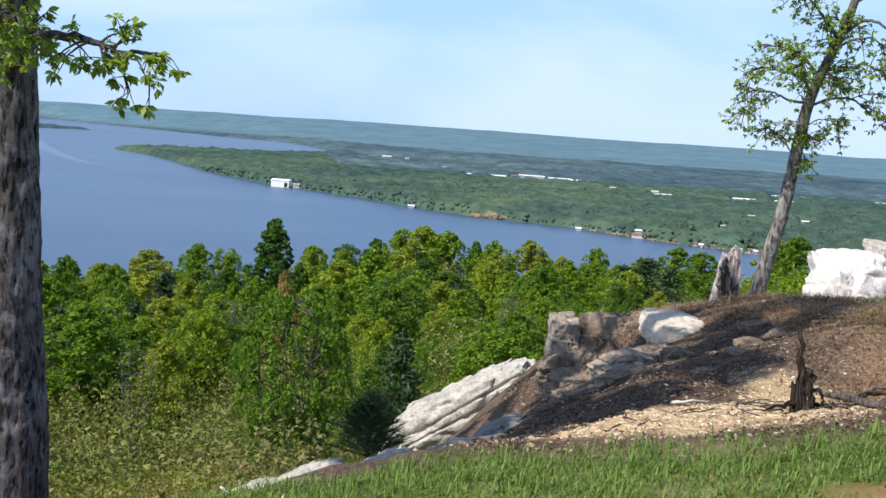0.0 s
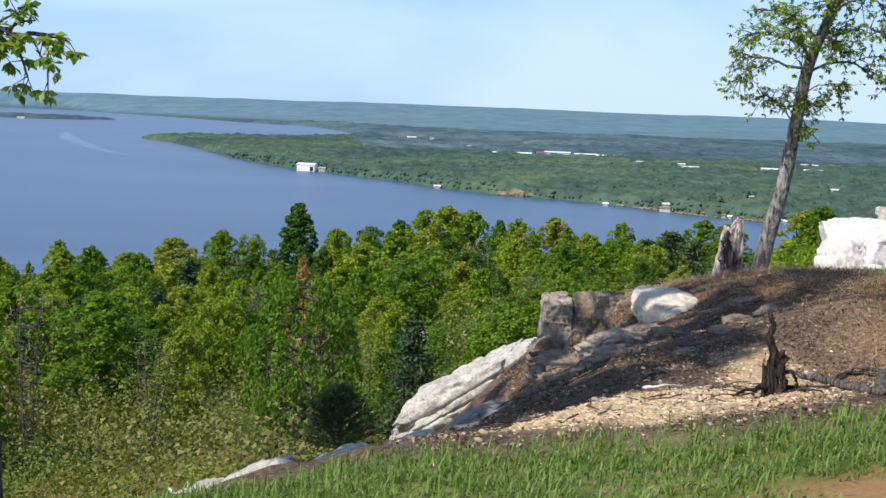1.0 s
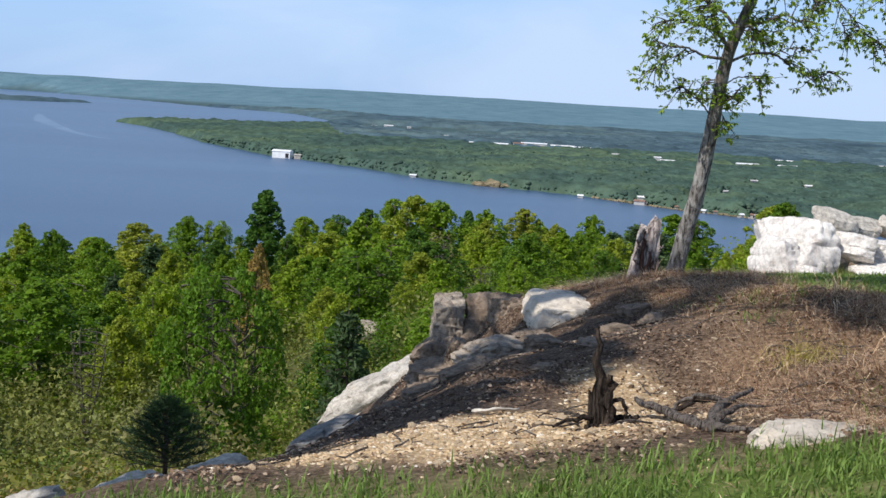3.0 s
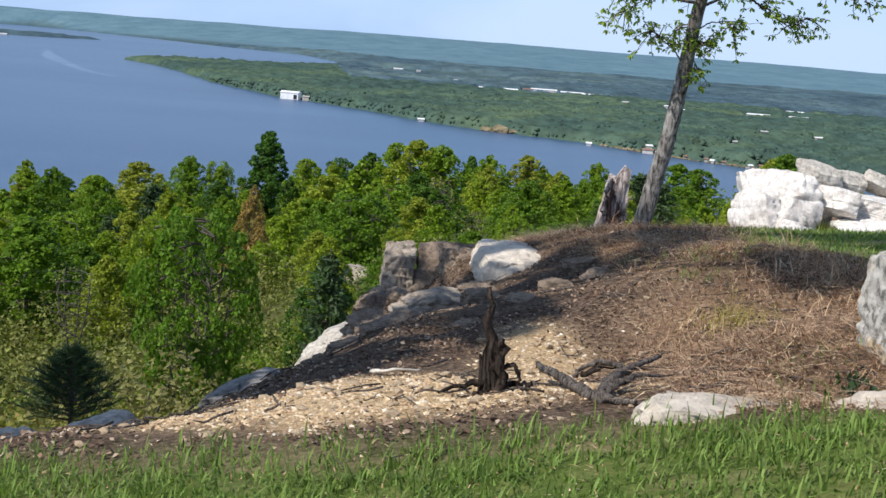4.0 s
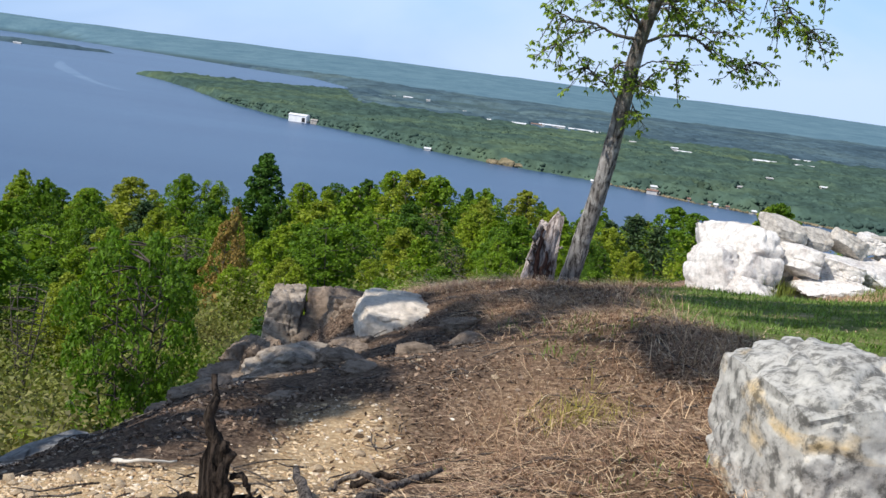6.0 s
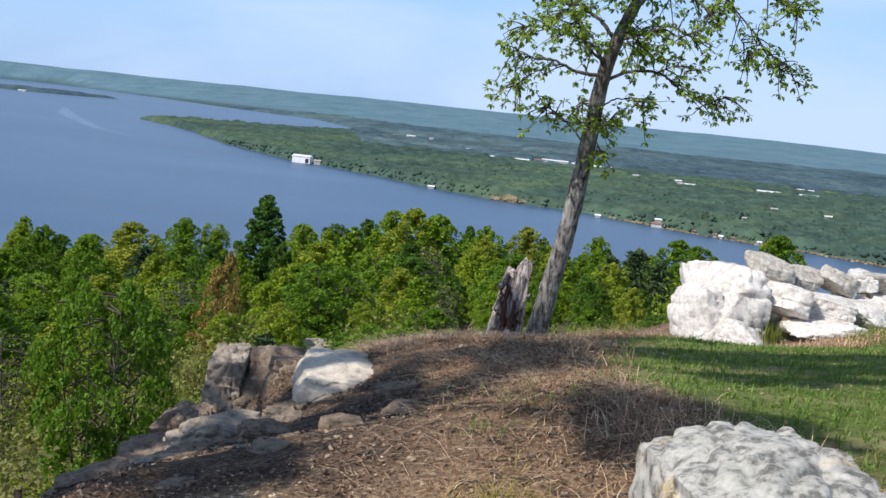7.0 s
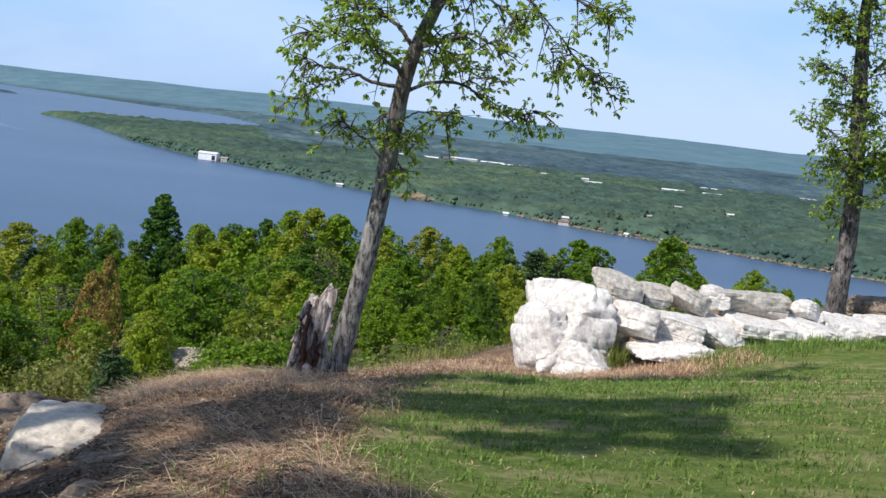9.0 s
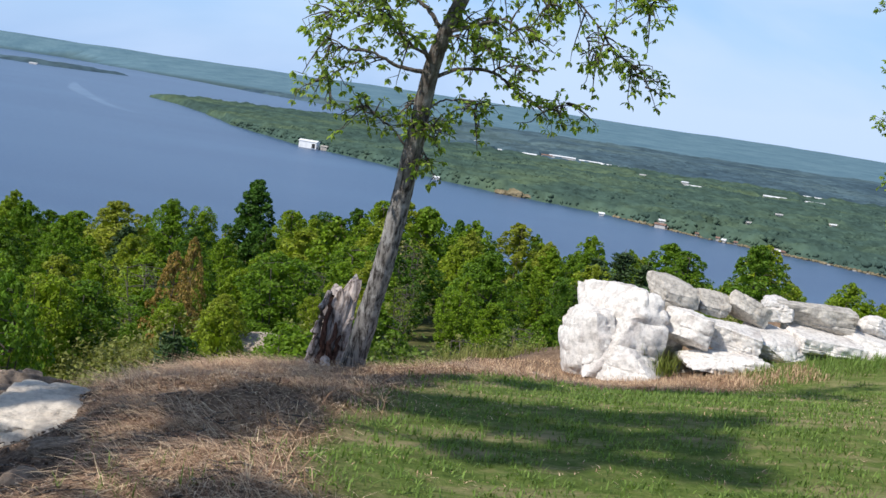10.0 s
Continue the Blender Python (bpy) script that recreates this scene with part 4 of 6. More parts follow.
# the leaning oak on the brow
LEAN_OAK = (4.63, 17.35, gz(4.63, 17.35) - 0.12)
LEAN_LINE = [LEAN_OAK, (4.67, 17.31, -0.58), (4.76, 17.25, -0.05), (4.86, 17.12, 0.57), (4.93, 17.05, 1.16), (4.98, 16.98, 1.68), (5.02, 16.91, 2.15), (5.07, 16.81, 2.49), (5.16, 16.73, 2.80), (5.27, 16.67, 3.10), (5.43, 16.60, 3.63), (5.54, 16.46, 4.32), (5.69, 16.17, 5.16)]
oak("leaning_oak", LEAN_OAK, LEAN_LINE,
    sprouts(LEAN_LINE[4:11], 9, 31, 1.6, 3.4, 0.42) +
    [([(4.97, 16.85, 2.33), (4.74, 16.80, 2.35), (4.49, 16.73, 2.44), (4.24, 16.68, 2.44), (4.03, 16.66, 2.52)], 0.03, 0.006, 11, 0.35),
     ([(4.49, 16.73, 2.44), (4.34, 16.72, 2.32), (4.18, 16.70, 2.21), (4.06, 16.68, 2.12)], 0.012, 0.004, 13, 0.3),
     ([(4.93, 16.99, 1.58), (4.75, 16.92, 1.76), (4.54, 16.86, 1.89), (4.41, 16.80, 1.98)], 0.018, 0.005, 13, 0.35),
     ([(5.03, 16.82, 2.43), (4.88, 16.58, 2.62), (4.60, 16.42, 2.70), (4.32, 16.36, 2.74), (4.09, 16.32, 2.74)], 0.03, 0.006, 15, 0.25),
     ([(5.12, 16.74, 2.70), (4.90, 16.81, 2.94), (4.62, 16.86, 3.07), (4.34, 16.89, 3.12)], 0.035, 0.007, 16),
     ([(5.05, 16.81, 2.47), (4.81, 16.36, 2.58), (4.65, 16.02, 2.80), (4.54, 15.88, 2.97)], 0.025, 0.006, 16),
     ([(5.06, 16.87, 2.28), (5.30, 16.79, 2.40), (5.61, 16.78, 2.42), (5.81, 16.81, 2.31), (6.06, 16.85, 2.18), (6.28, 16.85, 2.18), (6.39, 16.83, 2.24)], 0.028, 0.005, 9, 0.4),
     ([(5.61, 16.78, 2.42), (5.73, 16.57, 2.49), (5.90, 16.49, 2.45)], 0.012, 0.004, 11),
     ([(5.00, 16.94, 1.96), (5.22, 16.92, 2.10), (5.42, 16.92, 2.09), (5.54, 16.93, 2.03)], 0.015, 0.005, 12, 0.3),
     ([(5.14, 16.74, 2.72), (5.42, 16.57, 2.81), (5.63, 16.46, 2.89), (5.82, 16.43, 2.82), (5.95, 16.45, 2.74)], 0.03, 0.006, 14),
     ([(5.18, 16.72, 2.83), (5.34, 17.04, 2.78), (5.55, 17.27, 2.64), (5.71, 17.38, 2.56)], 0.02, 0.005, 14),
     ([(5.24, 16.66, 3.05), (5.42, 16.55, 3.20), (5.68, 16.50, 3.26), (5.95, 16.48, 3.14), (6.09, 16.49, 3.07)], 0.03, 0.006, 14),
     # the long bough that hangs clear of the crown
     ([(5.30, 16.64, 3.24), (5.65, 16.56, 3.51), (6.05, 16.57, 3.35), (6.28, 16.61, 3.17)], 0.038, 0.014, 5, 0.5),
     ([(6.28, 16.61, 3.17), (6.53, 16.67, 2.95), (6.68, 16.72, 2.78), (6.90, 16.76, 2.65), (7.09, 16.81, 2.47)], 0.014, 0.004, 15, 0.1),
     ([(6.28, 16.61, 3.17), (6.37, 16.65, 2.92), (6.48, 16.67, 2.78), (6.56, 16.70, 2.69)], 0.008, 0.003, 9, 0.4),
     ([(6.05, 16.57, 3.35), (6.44, 16.52, 3.37), (6.76, 16.54, 3.26), (6.99, 16.56, 3.19)], 0.02, 0.005, 13, 0.35),
     ([(4.98, 16.98, 1.69), (5.08, 16.96, 1.59), (5.12, 16.96, 1.47)], 0.012, 0.005, 18, 0.2),
     ([(5.30, 16.65, 3.24), (5.01, 16.36, 3.45), (4.72, 16.21, 3.69), (4.35, 16.09, 3.83)], 0.04, 0.008, 15),
     ([(5.44, 16.59, 3.73), (5.87, 16.43, 4.01), (6.34, 16.41, 4.10), (6.82, 16.34, 4.01), (7.11, 16.38, 3.83)], 0.045, 0.008, 14),
     ([(5.48, 16.53, 4.01), (5.11, 16.63, 4.38), (4.73, 16.67, 4.64), (4.45, 16.63, 4.82)], 0.04, 0.008, 15),
     ([(5.58, 16.41, 4.55), (5.85, 16.59, 5.00), (6.12, 16.69, 5.34), (6.30, 16.75, 5.61)], 0.04, 0.008, 16),
     ([(5.67, 16.19, 5.08), (5.47, 15.82, 5.61), (5.38, 15.64, 6.07)], 0.03, 0.008, 18)],
    "leaning oak with a grey furrowed trunk and sparse fresh leaves", 3, leaf=0.070, per=5, bark=M_LEANBARK, rad=0.118, reach=0.32, thick=1.6)

# the oak behind the outcrop
BACK_OAK = (13.35, 25.9, gz(13.35, 25.9) - 0.1)
BACK_LINE = [BACK_OAK, (13.34, 25.9, -0.44), (13.38, 25.9, 0.43), (13.36, 25.9, 1.66), (13.24, 25.9, 2.96), (13.14, 25.9, 3.95), (13.1, 25.9, 4.78), (13.2, 25.9, 6.18), (13.35, 25.9, 7.8)]
oak("outcrop_oak", BACK_OAK,
    BACK_LINE,
    sprouts(BACK_LINE, 34, 37, 1.0, 6.5, 0.95) + [([(13.48, 25.9, 1.71), (13.06, 25.67, 2.23), (12.6, 25.55, 2.58), (12.19, 25.55, 2.7)], 0.04, 0.008, 15),
     ([(13.46, 25.9, 2), (13.76, 25.67, 2.46), (14.22, 25.55, 2.81), (14.69, 25.44, 2.93)], 0.04, 0.008, 15),
     ([(13.41, 25.9, 3.04), (12.95, 25.67, 3.39), (12.6, 25.67, 3.62), (12.31, 25.67, 3.57)], 0.04, 0.008, 15),
     ([(13.35, 25.9, 3.74), (12.83, 25.9, 4.32), (12.37, 25.9, 4.61), (11.96, 25.9, 4.67)], 0.04, 0.008, 13),
     ([(13.35, 25.9, 3.62), (13.88, 25.9, 4.2), (14.46, 25.9, 4.55), (14.92, 25.9, 4.55)], 0.05, 0.008, 14),
     ([(13.3, 25.9, 4.78), (12.83, 25.55, 5.48), (12.37, 25.32, 5.94), (12.02, 25.21, 6.06)], 0.05, 0.008, 14),
     ([(13.35, 25.9, 5.48), (13.88, 25.67, 6.18), (14.46, 25.55, 6.64)], 0.05, 0.008, 14),
     ([(13.47, 25.9, 6.87), (13.06, 26.13, 7.68), (12.72, 26.25, 8.26)], 0.04, 0.008, 15)],
    "tall oak with a dark trunk rising behind white rocks", 5, leaf=0.085, per=6, rad=0.19, thick=1.5)

# the big oak at the slope's edge, whose crown shades the ledge and the lawn
BIG_OAK = (-3.38, 9.0, gz(-3.46, 9.0) - 0.15)
bo = np.array(BIG_OAK)
rb = np.random.default_rng(12)
big_limbs = [([(-3.4, 8.9, 1.8), (-2.9, 7.9, 2.0), (-2.5, 6.9, 2.0), (-2.1, 6.4, 1.98), (-1.85, 6.3, 1.92), (-1.6, 6.3, 1.90)], 0.045, 0.007, 8),
             ([(-3.4, 8.9, 2.2), (-2.8, 7.4, 2.6), (-2.3, 6.6, 2.65), (-2.0, 6.35, 2.55), (-1.75, 6.3, 2.45)], 0.045, 0.008, 9),
             ([(-3.45, 8.9, 2.1), (-3.2, 7.9, 2.2), (-2.85, 7.2, 2.15), (-2.5, 6.7, 2.1)], 0.04, 0.008, 14),
             ([(-3.5, 8.9, 2.4), (-3.3, 8.0, 2.75), (-2.9, 7.2, 2.7), (-2.5, 6.6, 2.55)], 0.04, 0.008, 12),
             ([(-3.4, 8.7, 1.9), (-3.3, 8.3, 1.95), (-3.1, 8.0, 1.9)], 0.03, 0.008, 18),
             ([(-3.4, 8.8, 3.2), (-3.9, 7.0, 4.4), (-4.2, 5.6, 5.0), (-4.3, 4.6, 5.2)], 0.05, 0.012, 44, 0.45),
             ([(-3.4, 8.8, 3.0), (-3.7, 7.2, 3.9), (-3.7, 6.0, 4.3), (-3.6, 5.2, 4.4)], 0.05, 0.012, 44, 0.4),
             # the boughs that shade the mound, the lawn and the ledge
             ([(-3.4, 8.8, 6.5), (-2.9, 7.2, 8.0), (-2.2, 5.8, 9.0), (-1.7, 5.2, 9.3), (-1.1, 5.0, 9.4)], 0.07, 0.012, 60, 0.66),
             ([(-3.4, 8.8, 7.5), (-2.8, 6.9, 8.9), (-2.0, 5.5, 9.4), (-1.4, 4.9, 9.5)], 0.06, 0.012, 56, 0.68),
             ([(-2.3, 6.0, 8.9), (-1.9, 5.3, 9.1), (-1.4, 5.2, 9.2), (-0.85, 5.2, 9.2)], 0.04, 0.012, 46, 0.35),
             ([(-3.4, 8.8, 9.0), (-3.0, 7.8, 10.8), (-2.4, 6.9, 11.8), (-1.3, 6.5, 12.5)], 0.06, 0.012, 26),
             ([(-3.4, 8.9, 9.8), (-2.8, 7.9, 11.6), (-2.2, 7.4, 12.3), (-1.2, 7.3, 12.9)], 0.06, 0.012, 24),
             ([(-3.4, 8.8, 8.6), (-2.9, 6.9, 11.0), (-2.2, 6.0, 11.9), (-1.2, 5.6, 12.6)], 0.06, 0.012, 16),
             ([(-3.4, 8.8, 6.8), (-3.3, 7.7, 7.6), (-3.0, 7.2, 8.6), (-2.6, 7.0, 9.6)], 0.06, 0.012, 55),
             ([(-3.4, 8.8, 7.6), (-3.1, 7.9, 8.8), (-2.9, 7.6, 9.8), (-2.7, 7.5, 10.4)], 0.06, 0.012, 50),
             ([(-3.4, 8.8, 5.6), (-3.0, 8.0, 6.8), (-2.6, 7.6, 7.8), (-2.4, 7.4, 8.6)], 0.06, 0.012, 50),
             ([(-3.4, 9.0, 7.3), (-2.6, 9.6, 8.3), (-1.9, 10.2, 8.9), (-1.2, 10.6, 9.3)], 0.06, 0.012, 44, 0.40),
             ([(-3.4, 9.0, 8.0), (-2.8, 9.4, 9.3), (-2.2, 9.7, 10.2), (-1.5, 10.0, 10.8)], 0.06, 0.012, 36, 0.45),
             ([(-3.4, 8.8, 4.6), (-3.2, 7.4, 5.6), (-2.9, 6.5, 6.3), (-2.4, 6.0, 6.7)], 0.06, 0.012, 55, 0.5),
             ([(-3.4, 8.8, 5.2), (-3.5, 7.2, 6.2), (-3.2, 6.4, 6.9), (-2.8, 6.2, 7.4)], 0.06, 0.012, 50, 0.5),
             ([(-3.4, 8.8, 4.0), (-3.2, 7.4, 4.9), (-2.95, 6.3, 5.35), (-2.65, 5.7, 5.5)], 0.05, 0.012, 52, 0.5),
             ([(-3.4, 8.8, 3.8), (-3.4, 7.2, 4.7), (-3.25, 6.2, 5.1), (-3.1, 5.7, 5.3)], 0.05, 0.012, 46, 0.5),
             ([(-3.45, 8.8, 3.4), (-3.2, 8.0, 4.2), (-2.9, 7.5, 4.9), (-2.5, 7.2, 5.6)], 0.05, 0.012, 46),
             ([(-3.45, 8.8, 4.2), (-3.0, 8.2, 5.2), (-2.8, 7.9, 6.0), (-2.7, 7.8, 6.6)], 0.05, 0.012, 46),
             ([(-3.45, 8.9, 2.8), (-3.6, 7.9, 3.5), (-3.6, 7.2, 3.9), (-3.5, 6.6, 4.2)], 0.05, 0.012, 36)]
for k in range(12):
    a = 1.2 + 2.6 * rb.random()
    z0 = 3.0 + 8.0 * k / 12
    ln = 3.6 * (1 - 0.5 * (k / 12) ** 2) * rb.uniform(0.75, 1.1)
    p0 = np.array([-3.46, 9.0, z0])
    dv = np.array([math.cos(a), math.sin(a), rb.uniform(0.25, 0.6)])
    big_limbs.append(([p0, p0 + dv * ln * 0.35, p0 + dv * ln * 0.7 + np.array([0, 0, 0.1]), p0 + dv * ln + np.array([0, 0, -0.15])], 0.06, 0.01, 9))
oak("big_oak", BIG_OAK, [BIG_OAK, (-3.36, 9.0, -1.2), (-3.39, 9.0, -0.3), (-3.42, 9.0, 0.8), (-3.45, 9.0, 2.0), (-3.5, 9.0, 4.0), (-3.4, 9.0, 7.0), (-3.4, 9.0, 11.0)],
    big_limbs, "large oak with thick furrowed grey bark at the slope's edge", 7, leaf=0.062, per=9, rad=0.335, shade_leaf=0.17,
    gaps=[(2.5, 13.5, 0.5, 0.5), (2.2, 12.4, 0.28, 0.22), (1.6, 15.0, 0.5, 0.5), (2.6, 8.9, 0.5, 0.45)])


def egg(t):
    return math.sin(math.pi * min(1.0, 0.08 + 0.92 * t) ** 0.75) ** 0.7


def spire(t):
    return min(1.0, 0.45 + t * 2.2) * (1 - t) ** 0.55


def vase(t):
    return (0.35 + 0.75 * t) * (1 - max(0.0, t - 0.62) / 0.42) ** 0.6


def wood_tree(seed, mat, n_clumps=60, per=100, leaf=0.2, wide=2.5, low=0.2, shape=egg, stems=1, thin=1.0, filler=220, puff=1.0):
    """A broadleaved tree ten metres high, for copying: trunk and limbs, and a crown of leafy clumps round them."""
    rng = np.random.default_rng(seed)
    b = Builder()
    lines_ = []
    for s_ in range(stems):
        a = 6.283 * s_ / stems + rng.uniform(0, 1)
        sp = 0.0 if stems == 1 else wide * 0.5
        lean = rng.normal(0, 0.25, 2) + sp * np.array([math.cos(a), math.sin(a)])
        path = smooth_path([(0, 0, -0.6), (lean[0] * 0.25, lean[1] * 0.25, 2.5), (lean[0] * 0.7, lean[1] * 0.7, 5.8), (lean[0], lean[1], 9.2)], 4)
        v, f = tube(path, np.linspace(0.16 if stems == 1 else 0.09, 0.02, len(path)), 6)
        b.add(v, f)
        lines_.append(path)
    pos, out = [], []
    for k in range(n_clumps):
        t = (k + rng.random()) / n_clumps
        z = 10 * (low + (0.97 - low) * t)
        a = k * 2.4 + rng.uniform(-0.6, 0.6)
        rr = wide * shape(t) * rng.uniform(0.45, 1.0) ** 0.6
        c = np.array([math.cos(a) * rr, math.sin(a) * rr, z])
        path = lines_[k % stems]
        p0 = path[np.argmin(abs(path[:, 2] - (z - 0.35 * rr)))]
        if k % 2 == 0 or thin < 0.5:
            v, f = tube([p0, (p0 + c) / 2 + np.array([0, 0, 0.08 * rr]), c], [0.045, 0.028, 0.01], 4, cap=False)
            b.add(v, f)
        rc = rng.uniform(0.45, 0.95) * (0.45 + 0.55 * shape(t)) * wide / 2.5 * puff
        way = unit(np.array([math.cos(a) * 0.8, math.sin(a) * 0.8, 0.55]))
        m = int(per * thin * rng.uniform(0.7, 1.3))
        d = unit(rng.normal(size=(m, 3)) + way * 0.9)
        pos.append(c + d * (rc * rng.uniform(0.3, 1.0, m) ** 0.5)[:, None] * np.array([1, 1, 0.75]))
        out.append(d * 0.9)
    tris = [leaf_tris(rng, np.concatenate(pos), leaf, leaf * 0.8, 0.75, np.concatenate(out))]
    if filler:
        t = rng.random(filler)
        a = rng.uniform(0, 6.283, filler)
        rr = wide * np.array([shape(v) for v in t]) * rng.uniform(0.1, 0.62, filler)
        inner = np.stack([np.cos(a) * rr, np.sin(a) * rr, 10 * (low + 0.03 + (0.9 - low) * t)], 1)
        tris.append(leaf_tris(rng, inner, 0.8, 0.6, 0.2))
    return b.mesh("trunk", M_TWIG), quads_mesh("crown", np.concatenate(tris), mat, 3)


def pine_tree(seed, wide=1.9, whorls=17):
    """A pine or cedar ten metres high: whorls of drooping boughs with needle sprays."""
    rng = np.random.default_rng(seed)
    b = Builder()
    v, f = tube([(0, 0, -0.5), (0.05, 0, 5), (0, 0.05, 10)], [0.16, 0.10, 0.02], 7)
    b.add(v, f)
    pos, ax = [], []
    for w in range(whorls):
        z = 1.6 + 8.2 * w / whorls
        r = wide * (1 - (w / whorls) ** 1.4) * rng.uniform(0.8, 1.15) + 0.25
        for k in range(7):
            a = rng.uniform(0, 2 * np.pi)
            d = np.array([math.cos(a), math.sin(a), rng.uniform(-0.15, 0.45)])
            e = np.array([0, 0, z]) + d * r * rng.uniform(0.7, 1.1)
            v, f = tube([(0, 0, z), e], [0.035, 0.008], 4)
            b.add(v, f)
            m = 22
            t = rng.uniform(0.25, 1.05, m)[:, None]
            pos.append(np.array([0, 0, z]) + (e - np.array([0, 0, z])) * t + rng.normal(0, 0.16, (m, 3)))
            ax.append(np.repeat(d[None, :], m, 0))
    pos, ax = np.concatenate(pos), np.concatenate(ax)
    return b.mesh("trunk", M_TWIG), quads_mesh("crown", leaf_quads(rng, pos, 0.55, 0.16, 0.6, ax * 1.2), M_PINE)


def shrub(seed, mat, leaf=0.15, n_=24, per=52):
    rng = np.random.default_rng(seed)
    b = Builder()
    pos, out = [], []
    for k in range(n_):
        a = rng.uniform(0, 2 * np.pi)
        r = rng.uniform(0.2, 1.5)
        e = np.array([math.cos(a) * r, math.sin(a) * r, rng.uniform(0.6, 2.0) * (1.15 - r * 0.35)])
        if k % 2 == 0:
            v, f = tube([(0, 0, -0.2), e * np.array([0.4, 0.4, 0.55]), e], [0.03, 0.02, 0.006], 3, cap=False)
            b.add(v, f)
        d = rng.normal(0, 0.30, (per, 3)) * np.array([1, 1, 0.8])
        pos.append(e + d)
        out.append(unit(d) * 0.6)
    return b.mesh("stem_tuft", M_TWIG), quads_mesh("foliage", leaf_tris(rng, np.concatenate(pos), leaf, leaf * 0.7, 0.5, np.concatenate(out)), mat, 3)


def needle_bush(seed, n_=90, per=46, length=0.30):
    """A bushy pine seedling two metres high: upswept shoots clothed in long soft needles."""
    rng = np.random.default_rng(seed)
    b = Builder()
    v, f = tube([(0, 0, -0.1), (0.03, 0, 1.0), (0, 0, 1.9)], [0.05, 0.03, 0.008], 5)
    b.add(v, f)
    base, tip = [], []
    for k in range(n_):
        t = (k + rng.random()) / n_
        a = k * 2.4
        r = 0.95 * (1 - t) ** 0.7 * rng.uniform(0.6, 1.05) + 0.05
        p0 = np.array([0, 0, 0.12 + 1.6 * t])
        e = p0 + np.array([math.cos(a) * r, math.sin(a) * r, 0.12 + 0.35 * r])
        v, f = tube([p0, (p0 + e) / 2 - np.array([0, 0, 0.04]), e], [0.016, 0.011, 0.006], 4, cap=False)
        b.add(v, f)
        u = rng.uniform(0.3, 1.0, per)[:, None]
        q = p0 + (e - p0) * u
        d = unit(unit(e - p0) * 0.9 + rng.normal(0, 0.6, (per, 3)) + np.array([0, 0, 0.25]))
        base.append(q)
        tip.append(q + d * length * rng.uniform(0.6, 1.1, per)[:, None])
    base, tip = np.concatenate(base), np.concatenate(tip)
    side = unit(np.cross(tip - base, rng.normal(size=base.shape))) * 0.009
    tri = np.stack([base - side, base + side, tip], 1).reshape(-1, 3)
    return b.mesh("stem_tuft", M_TWIG), quads_mesh("foliage", tri, M_PINE, 3)


def put_tree(name, meshes, at, height, turn, label, group, wide=1.0, category="tree", names=("trunk", "crown"), full=10.0):
    root = tree_root(name, at, label, category, group)
    s = height / full
    root.scale = (s * wide, s * wide, s)
    root.rotation_euler = (0, 0, turn)
    for nm, me in zip(names, meshes):
        part(nm, me, root)
    return root


KINDS = [wood_tree(101, M_WOODS, 62, 100, 0.21, 2.6), wood_tree(102, M_WOODS, 58, 105, 0.21, 2.2, 0.15), wood_tree(103, M_WOODS, 62, 95, 0.22, 2.9, 0.3), wood_tree(104, M_WOODS, 60, 95, 0.20, 2.6, 0.15, vase, 3), wood_tree(105, M_WOODS, 66, 95, 0.21, 2.7, 0.12)]
FAR_KINDS = [wood_tree(106, M_WOODS, 54, 85, 0.27, 2.6), wood_tree(107, M_WOODS, 56, 80, 0.27, 2.2, 0.1), wood_tree(108, M_WOODS, 54, 85, 0.27, 2.9, 0.25)]
NEAR_KINDS = [wood_tree(111, M_WOODS, 70, 105, 0.24, 3.0, 0.22, vase, 4), wood_tree(112, M_WOODS, 70, 105, 0.24, 2.8, 0.15), wood_tree(113, M_WOODS, 66, 110, 0.24, 3.0, 0.15, egg, 3)]
SAPLING = wood_tree(114, M_FRESH, 190, 80, 0.20, 4.2, 0.20, vase, 6, 1.0, 0, 0.55)
SPIRE = wood_tree(115, M_DEEP, 80, 120, 0.24, 2.3, 0.08, spire)
BARE = wood_tree(120, M_SHRUB, 60, 30, 0.22, 2.6, 0.3, vase, 4, 0.3, 0)
RUST = wood_tree(121, M_RUST, 70, 70, 0.24, 2.2, 0.15, egg, 1, 0.8, 60)
PINES = [pine_tree(131), pine_tree(132, 2.4, 14)]
TAN_SHRUBS = [shrub(145, M_TAN, 0.10, 36, 60), shrub(146, M_TAN, 0.09, 44, 40), shrub(147, M_SHRUB, 0.10, 36, 60)]
NEAR_SHRUBS = [shrub(148, M_TAN, 0.05, 50, 120), shrub(149, M_TAN, 0.045, 60, 90)]
SHRUBS = [shrub(141, M_SHRUB, 0.12, 28, 80), shrub(142, M_WOODS, 0.12, 28, 80), shrub(143, M_SHRUB, 0.10, 34, 46)]

fr = np.random.default_rng(77)
spots = []


def free(x, y, gap):
    return all((x - a) ** 2 + (y - b_) ** 2 > (0.5 * (gap + g)) ** 2 for a, b_, g in spots)


WG = "slope woodland"
